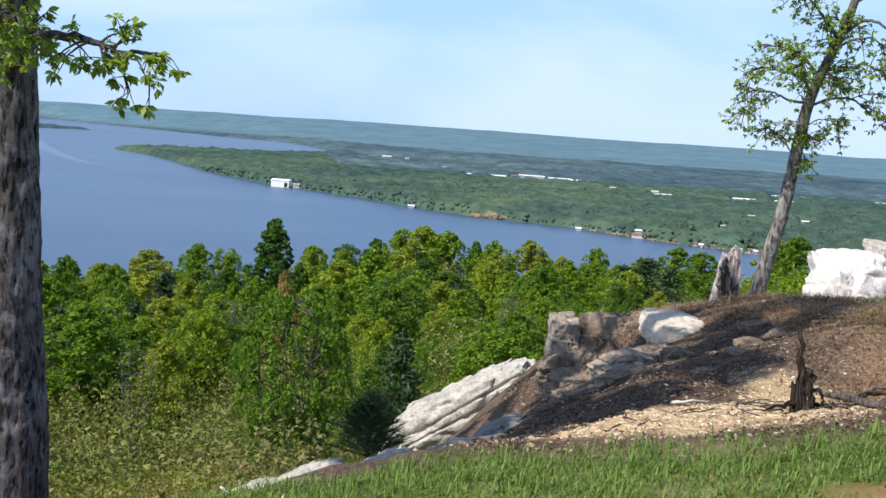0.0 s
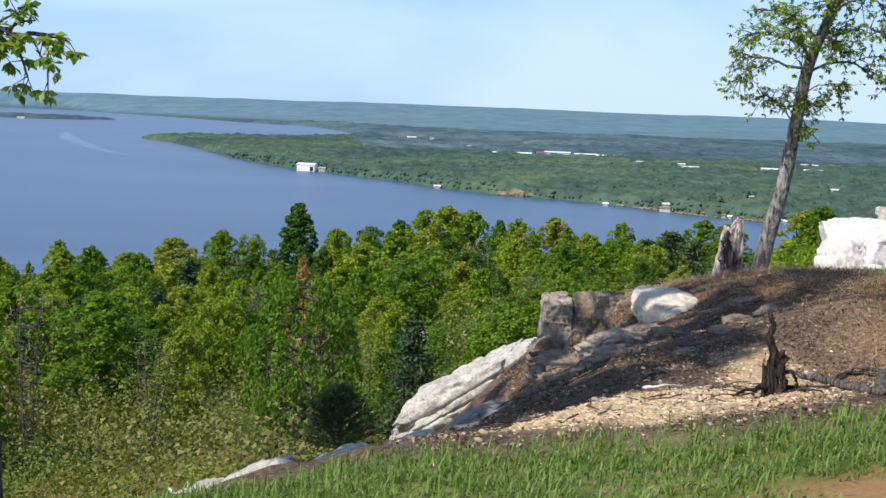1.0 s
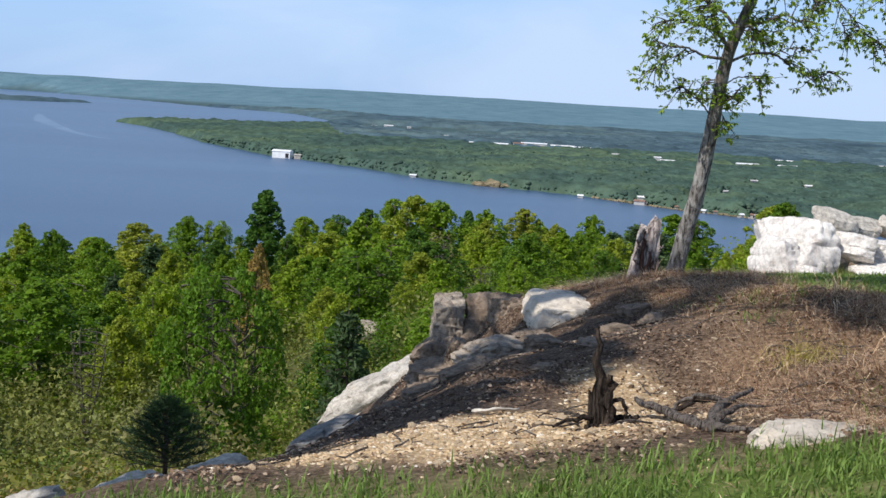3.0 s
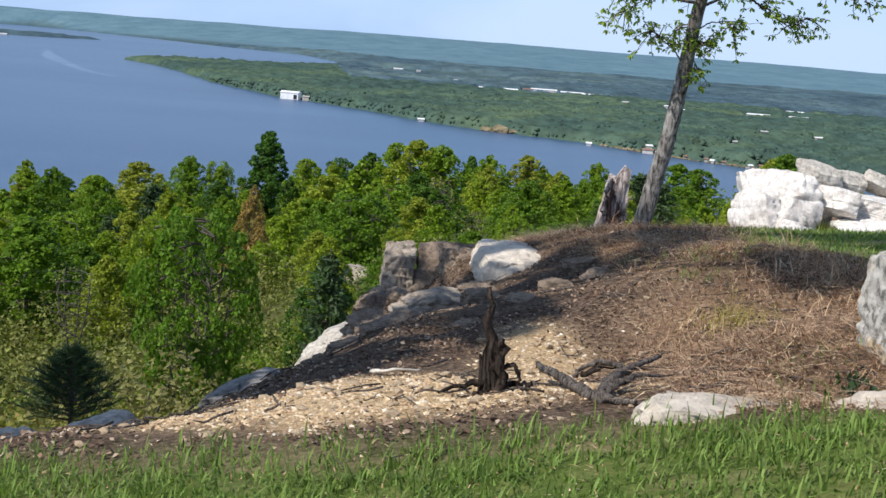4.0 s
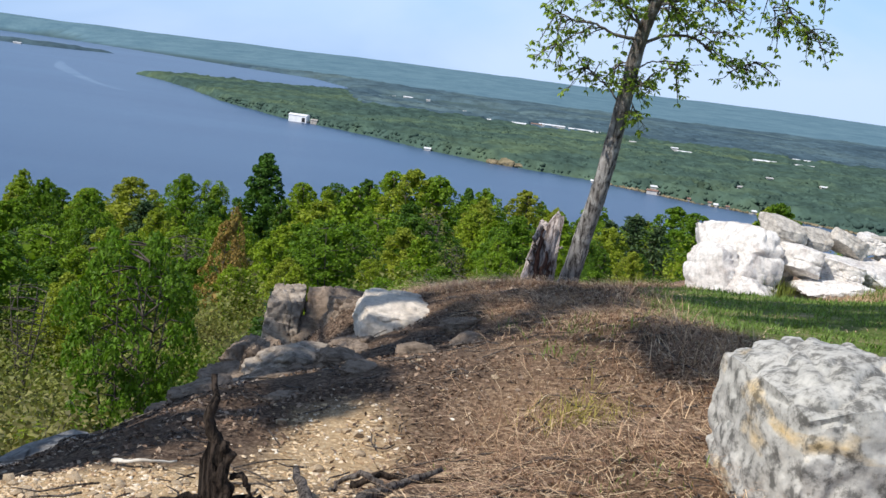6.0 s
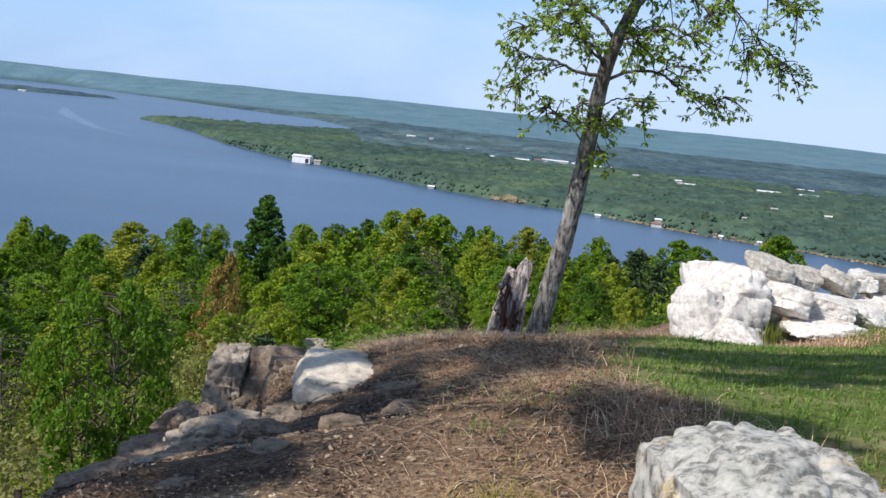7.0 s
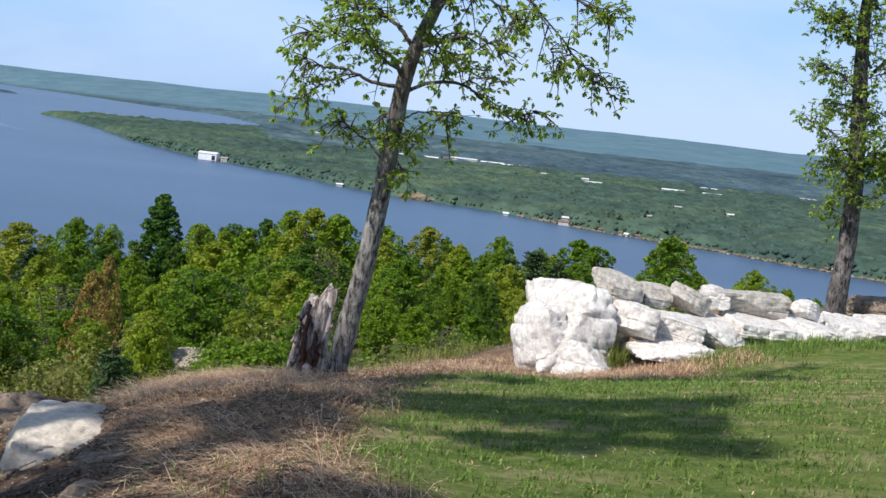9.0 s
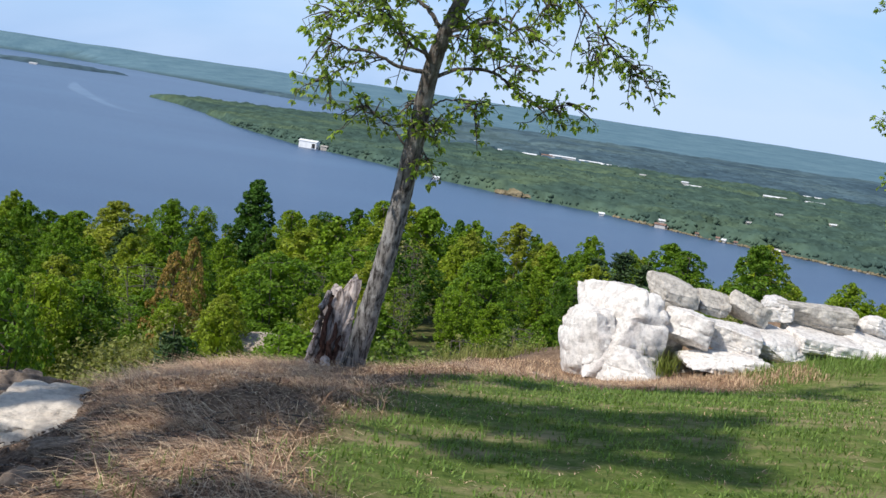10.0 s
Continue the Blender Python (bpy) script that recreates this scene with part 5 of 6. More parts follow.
# trees known by their own shape
for nm, me, x, y, top, hh, lb, wd in [
        ("sapling", SAPLING, -3.4, 27.5, -2.35, 4.2, "young many-stemmed vase-shaped green tree on the slope", 1.0),
        ("cedar_tree", PINES[0], -30.0, 127.0, -15.8, 9.5, "dark green cedar among lighter trees", 1.5),
        ("tall_tree", SPIRE, -23.6, 162.7, -12.2, 19, "tall dense dark green tree rising over the canopy", 1.0),
        ("round_tree", KINDS[4], -2.4, 143.0, -10.1, 15, "broad round-crowned green tree", 1.15),
        ("round_tree", KINDS[0], -5.0, 146.0, -10.9, 15, "broad round-crowned green tree", 1.0),
        ("round_tree", KINDS[2], 0.6, 142.0, -10.6, 15, "broad round-crowned green tree", 0.95),
        ("round_tree", KINDS[1], -8.6, 152.0, -12.9, 14, "round-crowned light green tree", 1.0),
        ("round_tree", KINDS[3], -11.9, 146.0, -13.5, 13, "round-crowned light green tree", 1.0),
        ("round_tree", KINDS[0], -16.6, 150.0, -14.2, 13, "round-crowned light green tree", 1.0),
        ("tall_tree", SPIRE, 4.3, 150.0, -12.3, 12, "green tree rising over the canopy", 0.85),
        ("tall_tree", KINDS[1], 12.1, 162.0, -12.7, 15, "green tree rising over the canopy", 1.15),
        ("round_tree", KINDS[2], -31.4, 150.0, -15.1, 13, "round-crowned light green tree", 0.9),
        ("round_tree", KINDS[4], -35.2, 140.0, -15.0, 13, "broad round-crowned green tree", 1.35),
        ("round_tree", KINDS[3], -27.6, 150.0, -15.5, 12, "round-crowned light green tree", 0.9),
        ("round_tree", KINDS[0], -48.0, 165.0, -20.4, 12, "round-crowned light green tree", 1.2),
        ("round_tree", KINDS[1], -54.0, 170.0, -21.6, 12, "round-crowned light green tree", 1.2),
        ("pine_tree", PINES[1], 20.0, 113.7, -9.2, 10, "dark pine among green trees", 1.2),
        ("pine_tree", PINES[0], 17.3, 110.0, -9.8, 9.5, "dark pine among green trees", 1.3),
        ("pine_tree", PINES[1], 22.0, 112.0, -9.9, 9, "dark pine among green trees", 1.2),
        ("round_tree", KINDS[4], 31.8, 158.0, -12.0, 15, "green tree beyond the leaning oak", 1.2),
        ("round_tree", KINDS[0], 28.0, 126.0, -9.6, 13, "green tree beyond the leaning oak", 1.1),
        ("rust_tree", RUST, -8.1, 61.0, -6.9, 5.4, "small tree with rust-brown young leaves", 0.95),
        ("rust_tree", RUST, -9.4, 70.0, -7.4, 5.0, "small tree with rust-brown young leaves", 0.8),
        ("bare_tree", BARE, -13.2, 36.0, -4.6, 4.4, "thin grey nearly bare tree", 1.0),
        ("bare_tree", BARE, 1.0, 100.0, -9.6, 9.0, "grey tree with hardly any leaves yet", 1.0),
        ("bare_tree", BARE, -1.5, 62.0, -6.9, 5.0, "grey tree with hardly any leaves yet", 1.1),
        ("round_tree", KINDS[4], 22.7, 75.0, -3.6, 8.0, "light green tree behind the outcrop", 1.15),
        ("round_tree", KINDS[1], 34.4, 120.0, -7.2, 12.0, "green tree behind the outcrop", 1.3),
        ("round_tree", NEAR_KINDS[1], -2.1, 43.5, -5.6, 3.4, "small green tree on the slope", 1.0),
        ("round_tree", NEAR_KINDS[2], -1.5, 36.5, -5.2, 3.0, "small green bushy tree on the slope", 1.2),
        ("young_pine", PINES[1], -1.0, 33.0, -4.1, 3.4, "small young pine beside the long rock", 1.2)]:
    g = gz(x, y)
    put_tree(nm, me, (x, y, g - 0.1), top - g + 0.1, fr.uniform(0, 6), lb, WG, wd * min(1.3, hh / (top - g + 0.1)))
    spots.append((x, y, 2.0 if y < 60 else 5.0))

woods = [("broadleaf_tree", "leafy green woodland tree on the slope"), ("yellow_green_tree", "woodland tree in pale spring leaf")]
tries = 0
made = 0
while tries < 9000 and made < 300:
    tries += 1
    y = 24 + 166 * fr.random() ** 0.75
    x = fr.uniform(-0.50 * y - 8, 0.50 * y + 14)
    d = math.hypot(x - 2, y - 3)
    gap = 2.5 + 0.028 * d
    if not free(x, y, gap):
        continue
    s_here = float(brow_distance(np.array([x]), np.array([y]))[0])
    if s_here < 11 or (d < 33 and x < 1) or (d < 36 and fr.random() < 0.45):
        continue
    if -3.5 < x < 4.5 and 20 < y < 31.5:
        continue
    if abs(x - (4.4 - (y - 5) * 0.135)) < 1.5 and 30 < y < 53:
        continue
    if abs(x - (3.6 - (y - 4) * 0.198)) < 1.7 and 27 < y < 51:
        continue
    g = gz(x, y)
    depr = np.interp(d, [20, 30, 50, 80, 130, 200], [0.215, 0.175, 0.142, 0.122, 0.107, 0.103])
    depr += np.interp((x - 2) / y, [-0.4, -0.2, -0.06, 0.05, 0.3], [0.028, 0.026, 0.0, -0.004, 0.0])
    top = 1.7 - d * (depr + 0.003 + fr.normal(0, 0.008))
    h = min(max(top - g, 2.2), 16.0) * fr.uniform(0.86, 1.02)
    spots.append((x, y, gap))
    made += 1
    kind = fr.random()
    if d < 62:
        me = NEAR_KINDS[fr.integers(0, 3)]
    else:
        me = KINDS[fr.integers(0, 5)]
    if d > 95:
        me = FAR_KINDS[fr.integers(0, 3)]
    nm, lb = woods[0]
    if kind > 0.94 and d > 60:
        me, nm, lb = PINES[fr.integers(0, 2)], "pine_tree", "dark pine among green trees"
        h *= 0.78
    elif kind > 0.90:
        me, nm, lb = BARE, "bare_tree", "grey tree with hardly any leaves yet"
    put_tree(nm, me, (x, y, g - 0.1), h, fr.uniform(0, 6.28), lb, WG, np.interp(d, [20, 60, 200], [1.2, 1.1, 0.95]) * fr.uniform(0.75, 1.3))

made = 0
while made < 100:
    y = fr.uniform(13, 46)
    x = fr.uniform(-0.48 * y - 6, 0.42 * y + 8)
    s_here = float(brow_distance(np.array([x]), np.array([y]))[0])
    if s_here < 2.6 or (-2.6 < x < 3.8 and 9 < y < 31):
        continue
    made += 1
    k = fr.integers(0, 3) if y > 28 or x > 0 else 2 * fr.integers(0, 2)
    put_tree("shrub", SHRUBS[k], (x, y, gz(x, y) - 0.1), fr.uniform(0.9, 1.9), fr.uniform(0, 6.28), "low tangled shrub with yellow-green spring leaves", "slope shrubs", fr.uniform(0.9, 1.3), "shrub", ("stem_tuft", "foliage"), 2.0)
made = 0
while made < 160:
    y = fr.uniform(10.5, 31)
    x = fr.uniform(-0.46 * y - 2, -0.4)
    if float(brow_distance(np.array([x]), np.array([y]))[0]) < 2.2:
        continue
    if (-2.6 < x and 17 < y) or (-2.1 < x and 9 < y):
        continue
    made += 1
    me = TAN_SHRUBS[fr.integers(0, 3)] if y > 17 else NEAR_SHRUBS[fr.integers(0, 2)]
    put_tree("shrub", me, (x, y, gz(x, y) - 0.1), fr.uniform(1.2, 2.4), fr.uniform(0, 6.28), "low yellow-brown shrub on the slope", "slope shrubs", fr.uniform(0.9, 1.3), "shrub", ("stem_tuft", "foliage"), 2.0)
# the tangle of brush that fills the slope between them
br = np.random.default_rng(29)
pos, out = [], []
while len(pos) < 6000:
    y = 10.5 + 25 * br.random() ** 1.7
    x = br.uniform(-0.50 * y - 3, 3.5)
    if float(brow_distance(np.array([x]), np.array([y]))[0]) < 2.4 or (-2.3 < x and y < 30):
        continue
    z0, hh = gz(x, y), br.uniform(0.4, 1.4)
    for _ in range(8):
        c = np.array([x + br.normal(0, 0.45), y + br.normal(0, 0.45), z0 + hh * br.uniform(0.15, 1.0)])
        d = br.normal(0, 0.17, (34, 3))
        pos.append(c + d)
        out.append(unit(d) * 0.5)
tagged(new("brush", quads_mesh("brush", leaf_tris(br, np.concatenate(pos), 0.085, 0.06, 0.6, np.concatenate(out)), M_TAN, 3)), "tangled yellow-green and tan brush on the slope", "brush", kind="stuff")
pos, out = [], []
while len(pos) < 3000:
    x, y = br.uniform(-28, 2), br.uniform(34, 66)
    if abs(x + 1.6) < 2.2 and y > 40:
        continue
    z0, hh = gz(x, y), br.uniform(0.8, 2.4)
    for _ in range(6):
        c = np.array([x + br.normal(0, 0.8), y + br.normal(0, 0.8), z0 + hh * br.uniform(0.15, 1.0)])
        d = br.normal(0, 0.32, (30, 3))
        pos.append(c + d)
        out.append(unit(d) * 0.5)
tagged(new("undergrowth", quads_mesh("undergrowth", leaf_tris(br, np.concatenate(pos), 0.17, 0.12, 0.6, np.concatenate(out)), M_SHRUB, 3)), "green undergrowth among the slope's trees", "brush", kind="stuff")
kr = np.random.default_rng(19)
for _ in range(40):
    x, y = kr.uniform(-6.5, 3.0), kr.uniform(39, 49)
    if abs(x + 1.6) < 1.0 and y > 45.5:
        continue
    put_tree("shrub", SHRUBS[kr.integers(0, 3)], (x, y, gz(x, y) - 0.1), kr.uniform(1.0, 1.7), kr.uniform(0, 6.28), "green shrub on the slope below the clearing", "slope shrubs", 1.25, "shrub", ("stem_tuft", "foliage"), 2.0)
# a small dark cedar at the brow
put_tree("cedar_shrub", needle_bush(144), (-0.58, 10.3, -1.42), 0.64, 1.0, "small dark bushy cedar seedling at the brow", "", 1.4, "shrub", ("stem_tuft", "foliage"), 2.0)

# ---- dead wood ----


def broken_trunk(name, at, r_base, r_top, height, mat, label, seed, jag=0.35, hollow=0.55, lean=(0, 0), squash=1.0):
    """A snapped trunk: furrowed shell with a jagged rim and a hollow heart."""
    rng = np.random.default_rng(seed)
    root = tree_root(name, at, label, "dead tree")
    sides, rings = 36, 22
    ang = np.linspace(0, 2 * np.pi, sides, endpoint=False)
    top = height * (1 - jag * np.clip(vnoise(ang * 1.6 + seed, 0 * ang, seed) * 1.2 + 0.25 * rng.random(sides) - 0.1, 0, 1))
    verts, faces = [], []
    for i in range(rings):
        t = i / (rings - 1)
        for j in range(sides):
            z = top[j] * t
            r = r_base + (r_top - r_base) * min(1, t * 1.05) + r_base * 0.5 * math.exp(-t * 14)
            fur = noise.noise(Vector((math.cos(ang[j]) * 4.5, math.sin(ang[j]) * 4.5, z * 1.6 + seed))) * 0.24 + noise.noise(Vector((math.cos(ang[j]) * 11, math.sin(ang[j]) * 11, z * 5 + seed))) * 0.12
            r *= 1 + fur
            verts.append((math.cos(ang[j]) * r + lean[0] * z, math.sin(ang[j]) * r * squash + lean[1] * z, z - 0.08))
    for j in range(sides):
        r = r_top * hollow
        z = top[j] * 0.985
        verts.append((math.cos(ang[j]) * r + lean[0] * z, math.sin(ang[j]) * r * squash + lean[1] * z, z - 0.10))
    for j in range(sides):
        r = r_top * hollow * 0.6
        z = height * 0.35
        verts.append((math.cos(ang[j]) * r + lean[0] * z, math.sin(ang[j]) * r * squash + lean[1] * z, z))
    for i in range(rings + 1):
        for j in range(sides):
            k = (j + 1) % sides
            faces.append((i * sides + j, i * sides + k, (i + 1) * sides + k, (i + 1) * sides + j))
    faces.append(tuple((rings + 1) * sides + j for j in range(sides)))
    part("shell", mesh_from("shell", verts, faces, mat, False), root)
    return root


def stick(parent, name, pts, r0, r1, mat, base, label="", sides=8, rough=0.3):
    rng = np.random.default_rng(len(pts) * 13 + int(abs(pts[0][0]) * 100))
    p = smooth_path(pts, 5) - np.array(base)
    p = p + rng.normal(0, r0 * 0.28, p.shape)
    v, f = tube(p, np.linspace(r0, r1, len(p)), sides, rough, rng)
    b = Builder()
    b.add(v, f)
    return part(name, b.mesh(name, mat), parent, label)


sn_at = (4.29, 17.85, gz(4.29, 17.85) - 0.02)
snag = broken_trunk("snag", sn_at, 0.215, 0.15, 1.12, M_DEAD, "weathered split snag of a broken tree trunk", 6, 0.26, 0.5, (0.14, 0.1))
sn_z = sn_at[2]
stick(snag, "splinter", [(4.49, 17.75, sn_z + 0.25), (4.50, 17.73, sn_z + 0.48), (4.53, 17.73, sn_z + 0.58), (4.58, 17.72, sn_z + 0.64)], 0.035, 0.008, M_DEAD, sn_at, "pale upturned splinter")
stick(snag, "bark_slab", [(4.19, 17.68, sn_z), (4.23, 17.70, sn_z + 0.5), (4.28, 17.75, sn_z + 0.85)], 0.06, 0.03, M_DEAD, sn_at, "dark standing slab of bark")
for dx_, h_ in ((-0.02, 0.82), (0.07, 0.62), (0.13, 0.4)):
    stick(snag, "heartwood", [(4.29 + dx_, 17.66, sn_z - 0.05), (4.30 + dx_, 17.70, sn_z + h_ * 0.5), (4.33 + dx_, 17.77, sn_z + h_)], 0.045, 0.018, M_HEART, sn_at, "dark red-brown rotten heartwood")
stick(snag, "root", [(4.34, 17.60, sn_z + 0.15), (4.41, 17.45, sn_z + 0.02), (4.45, 17.30, sn_z - 0.08)], 0.05, 0.02, M_DEAD, sn_at)

st_at = (2.43, 7.64, gz(2.43, 7.64) - 0.02)
stump = broken_trunk("dead_stump", st_at, 0.068, 0.044, 0.46, M_CHAR, "dark rotten stump with twisted roots on gravel", 9, 0.5, 0.5, (-0.12, 0))
sx_, sy_, sz_ = st_at
for pts, r0, r1 in [([(-0.01, -0.02, 0.15), (-0.035, -0.015, 0.36), (-0.055, -0.01, 0.55)], 0.040, 0.012), ([(0.03, -0.04, 0.0), (0.035, -0.05, 0.2), (0.03, -0.05, 0.3)], 0.03, 0.015),
                    ([(0.05, -0.02, 0.16), (0.10, -0.03, 0.17), (0.13, -0.03, 0.10), (0.12, -0.03, 0.06)], 0.014, 0.008), ([(0.04, -0.03, 0.03), (0.15, -0.06, 0.05), (0.19, -0.06, 0.10)], 0.02, 0.01),
                    ([(-0.04, -0.03, 0.06), (-0.14, -0.08, 0.07), (-0.27, -0.1, 0.02)], 0.018, 0.006), ([(-0.03, -0.05, 0.03), (-0.12, -0.14, 0.02), (-0.2, -0.2, 0.02)], 0.02, 0.007),
                    ([(0.0, -0.06, 0.03), (0.03, -0.2, 0.02), (0.0, -0.3, 0.01)], 0.018, 0.006), ([(0.05, 0.0, 0.05), (0.16, 0.05, 0.06), (0.26, 0.03, 0.03)], 0.018, 0.006)]:
    stick(stump, "root", [(sx_ + a, sy_ + b_, sz_ + c) for a, b_, c in pts], r0, r1, M_CHAR, st_at)


def on_ground(pts, lift=0.02):
    return [(x, y, gz(x, y) + lift + dz) for x, y, dz in pts]


def fallen(name, label, strands, mat, category="branch", group=""):
    base = on_ground([strands[0][0][0]], 0)[0]
    root = tree_root(name, base, label, category, group)
    for i, (pts, r0, r1) in enumerate(strands):
        stick(root, "limb" if i == 0 else "twig", on_ground(pts), r0, r1, mat, base)
    return root


fallen("fallen_branch", "grey forked dead branch lying on gravel", [
    ([(2.68, 8.04, 0.10), (2.76, 7.72, 0.05), (2.84, 7.37, 0.01), (2.90, 7.07, 0.0)], 0.016, 0.034),
    ([(2.90, 7.10, 0.0), (3.00, 7.37, 0.05), (3.13, 7.62, 0.08), (3.31, 7.87, 0.11)], 0.034, 0.010),
    ([(2.96, 7.22, 0.02), (3.10, 7.37, 0.05), (3.26, 7.47, 0.04)], 0.022, 0.006),
    ([(2.86, 7.22, 0.0), (2.96, 7.02, 0.0), (3.08, 6.92, 0.0)], 0.028, 0.010),
    ([(3.10, 7.57, 0.06), (3.00, 7.77, 0.12), (2.90, 7.87, 0.07), (2.86, 7.82, 0.02)], 0.016, 0.008)], M_GREYWOOD)
fallen("fallen_branch", "reddish dead branch curling over litter", [
    ([(2.93, 8.05, 0.03), (3.05, 8.10, 0.07), (3.20, 8.06, 0.05), (3.45, 8.20, 0.02)], 0.018, 0.01)], M_CHAR)
fallen("bleached_stick", "bleached white stick jutting from the bank", [
    ([(-1.36, 8.0, 0.0), (-1.40, 8.0, 0.13), (-1.47, 8.02, 0.26)], 0.022, 0.009),
    ([(-1.39, 8.0, 0.10), (-1.35, 8.0, 0.17), (-1.34, 8.0, 0.22)], 0.011, 0.005)], M_PALEWOOD)
fallen("bleached_stick", "short pale stick on the gravel", [([(1.75, 8.55, 0.0), (1.88, 8.5, 0.02), (2.05, 8.6, 0.0)], 0.012, 0.006)], M_PALEWOOD)
for i, (x, y, sx, rz) in enumerate([(-1.25, 7.75, 0.5, 25), (-0.85, 7.85, 0.55, 22), (-0.35, 8.15, 0.6, 30), (0.1, 8.6, 0.55, 40)]):
    rock("rim_stone", (x, y, 0), (sx, 0.26, 0.20), M_ROCK, 150 + i, "pale stone along the bank's rim", (0, -12, rz), "rim stones", sink=0.05, square=0.4, rough=0.22, res=12)

# twigs and litter over the slope
tr = np.random.default_rng(5)
tb = Builder()
for _ in range(420):
    x, y = tr.uniform(0.2, 4.8), tr.uniform(7.2, 13.5)
    s_here = float(brow_distance(np.array([x]), np.array([y]))[0])
    lw = zones(np.array([x]), np.array([y]))[0][0]
    if s_here > 2.2 or lw > 0.4:
        continue
    a, ln = tr.uniform(0, 6.28), tr.uniform(0.08, 0.4)
    pts = [(x + math.cos(a) * ln * t + tr.normal(0, 0.012), y + math.sin(a) * ln * t + tr.normal(0, 0.012)) for t in (0, 0.35, 0.7, 1)]
    pts = [(px, py, gz(px, py) + 0.012 + tr.uniform(0, 0.03)) for px, py in pts]
    r = tr.uniform(0.003, 0.007)
    v, f = tube(pts, [r, r, r * 0.8, r * 0.4], 4)
    tb.add(v, f)
tagged(new("twig_litter", tb.mesh("twig_litter", M_GREYWOOD)), "scattered dead twigs on the slope", "litter", kind="stuff")

lr = np.random.default_rng(15)
lx, ly = lr.uniform(0.0, 5.6, 60000), lr.uniform(6.6, 17.0, 60000)
ls = brow_distance(lx, ly)
lz = zones(lx, ly)
lk = (ls < 2.4) & (lr.random(60000) < (0.8 - lz[0] - 0.75 * lz[2] - 0.45 * lz[1]) * step(0.3, 0.6, fbm(lx * 2.2, ly * 2.2, 71)))
lx, ly = lx[lk][:16000], ly[lk][:16000]
lc = np.stack([lx, ly, ground_height(lx, ly) + 0.012], 1)
tagged(new("leaf_litter", quads_mesh("leaf_litter", leaf_quads(lr, lc, 0.034, 0.02, 2.2), M_LITTER)), "brown dead leaves and bark scraps", "litter", kind="stuff")

# ---- chips of stone ----
OCT = np.array([(1, 0, 0), (-1, 0, 0), (0, 1, 0), (0, -1, 0), (0, 0, 1), (0, 0, -1)], float)
OCF = [(0, 2, 4), (2, 1, 4), (1, 3, 4), (3, 0, 4), (2, 0, 5), (1, 2, 5), (3, 1, 5), (0, 3, 5)]


def scatter_stones(name, label, n_want, test, lo, hi, box, mat, seed):
    rng = np.random.default_rng(seed)
    x, y = rng.uniform(box[0], box[1], n_want * 5), rng.uniform(box[2], box[3], n_want * 5)
    keep = test(x, y) > rng.random(len(x))
    x, y = x[keep][:n_want], y[keep][:n_want]
    z = ground_height(x, y)
    v_, f_ = [], []
    for i in range(len(x)):
        s = lo + (hi - lo) * rng.random() ** 3
        o = (OCT + rng.normal(0, 0.28, (6, 3))) * np.array([s, s * rng.uniform(0.6, 1), s * 0.42])
        a = rng.uniform(0, 6.28)
        c, sn = math.cos(a), math.sin(a)
        o = np.stack([o[:, 0] * c - o[:, 1] * sn, o[:, 0] * sn + o[:, 1] * c, o[:, 2]], 1)
        v_.append(o + np.array([x[i], y[i], z[i] + s * 0.12]))
        f_.extend(tuple(k + i * 6 for k in fc) for fc in OCF)
    return tagged(new(name, mesh_from(name, np.concatenate(v_), f_, mat)), label, "gravel", kind="stuff")


M_CHIPS, n_, l_, b_ = material("stone_chip")
isl_ = n_.new("ShaderNodeNewGeometry").outputs["Random Per Island"]
l_.new(ramp_node(n_, l_, isl_, [(0.0, (0.33, 0.215, 0.12)), (0.45, (0.54, 0.39, 0.23)), (0.85, (0.66, 0.52, 0.36)), (1.0, (0.72, 0.66, 0.56))]), b_.inputs["Base Color"])
b_.inputs["Roughness"].default_value = 0.95
scatter_stones("gravel", "orange-tan sandstone chips on bare ground", 13000, lambda x, y: zones(x, y)[2] * (1 - zones(x, y)[0]) * 0.9 + 0.012, 0.004, 0.020, (0.2, 4.0, 6.4, 10.2), M_CHIPS, 1)

# larger loose stones, each one a piece of the ground
sr = np.random.default_rng(23)
pebbles = []
for k in range(5):
    bmp = bmesh.new()
    bmesh.ops.create_icosphere(bmp, subdivisions=1, radius=1.0)
    for v in bmp.verts:
        v.co = Vector((v.co.x, v.co.y * 0.8, v.co.z * 0.55)) * (1 + sr.normal(0, 0.16))
    pme = bpy.data.meshes.new("stone")
    bmp.to_mesh(pme)
    bmp.free()
    pme.materials.append(M_GRAVEL)
    pebbles.append(pme)
made = 0
while made < 230:
    x, y = sr.uniform(0.5, 4.2), sr.uniform(6.6, 10.8)
    zn = zones(np.array([x]), np.array([y]))
    if zn[0][0] > 0.2 or sr.random() > 0.05 + 0.9 * zn[2][0] or float(brow_distance(np.array([x]), np.array([y]))[0]) > 1.6:
        continue
    made += 1
    pb = part("stone", pebbles[sr.integers(0, 5)], ground)
    r = 0.014 + 0.032 * sr.random() ** 2.5
    pb.matrix_world = pose(x, y, gz(x, y) + r * 0.2, sr.uniform(-15, 15), sr.uniform(-15, 15), sr.uniform(0, 360))
    pb.scale = (r, r, r)

# ---- grass ----


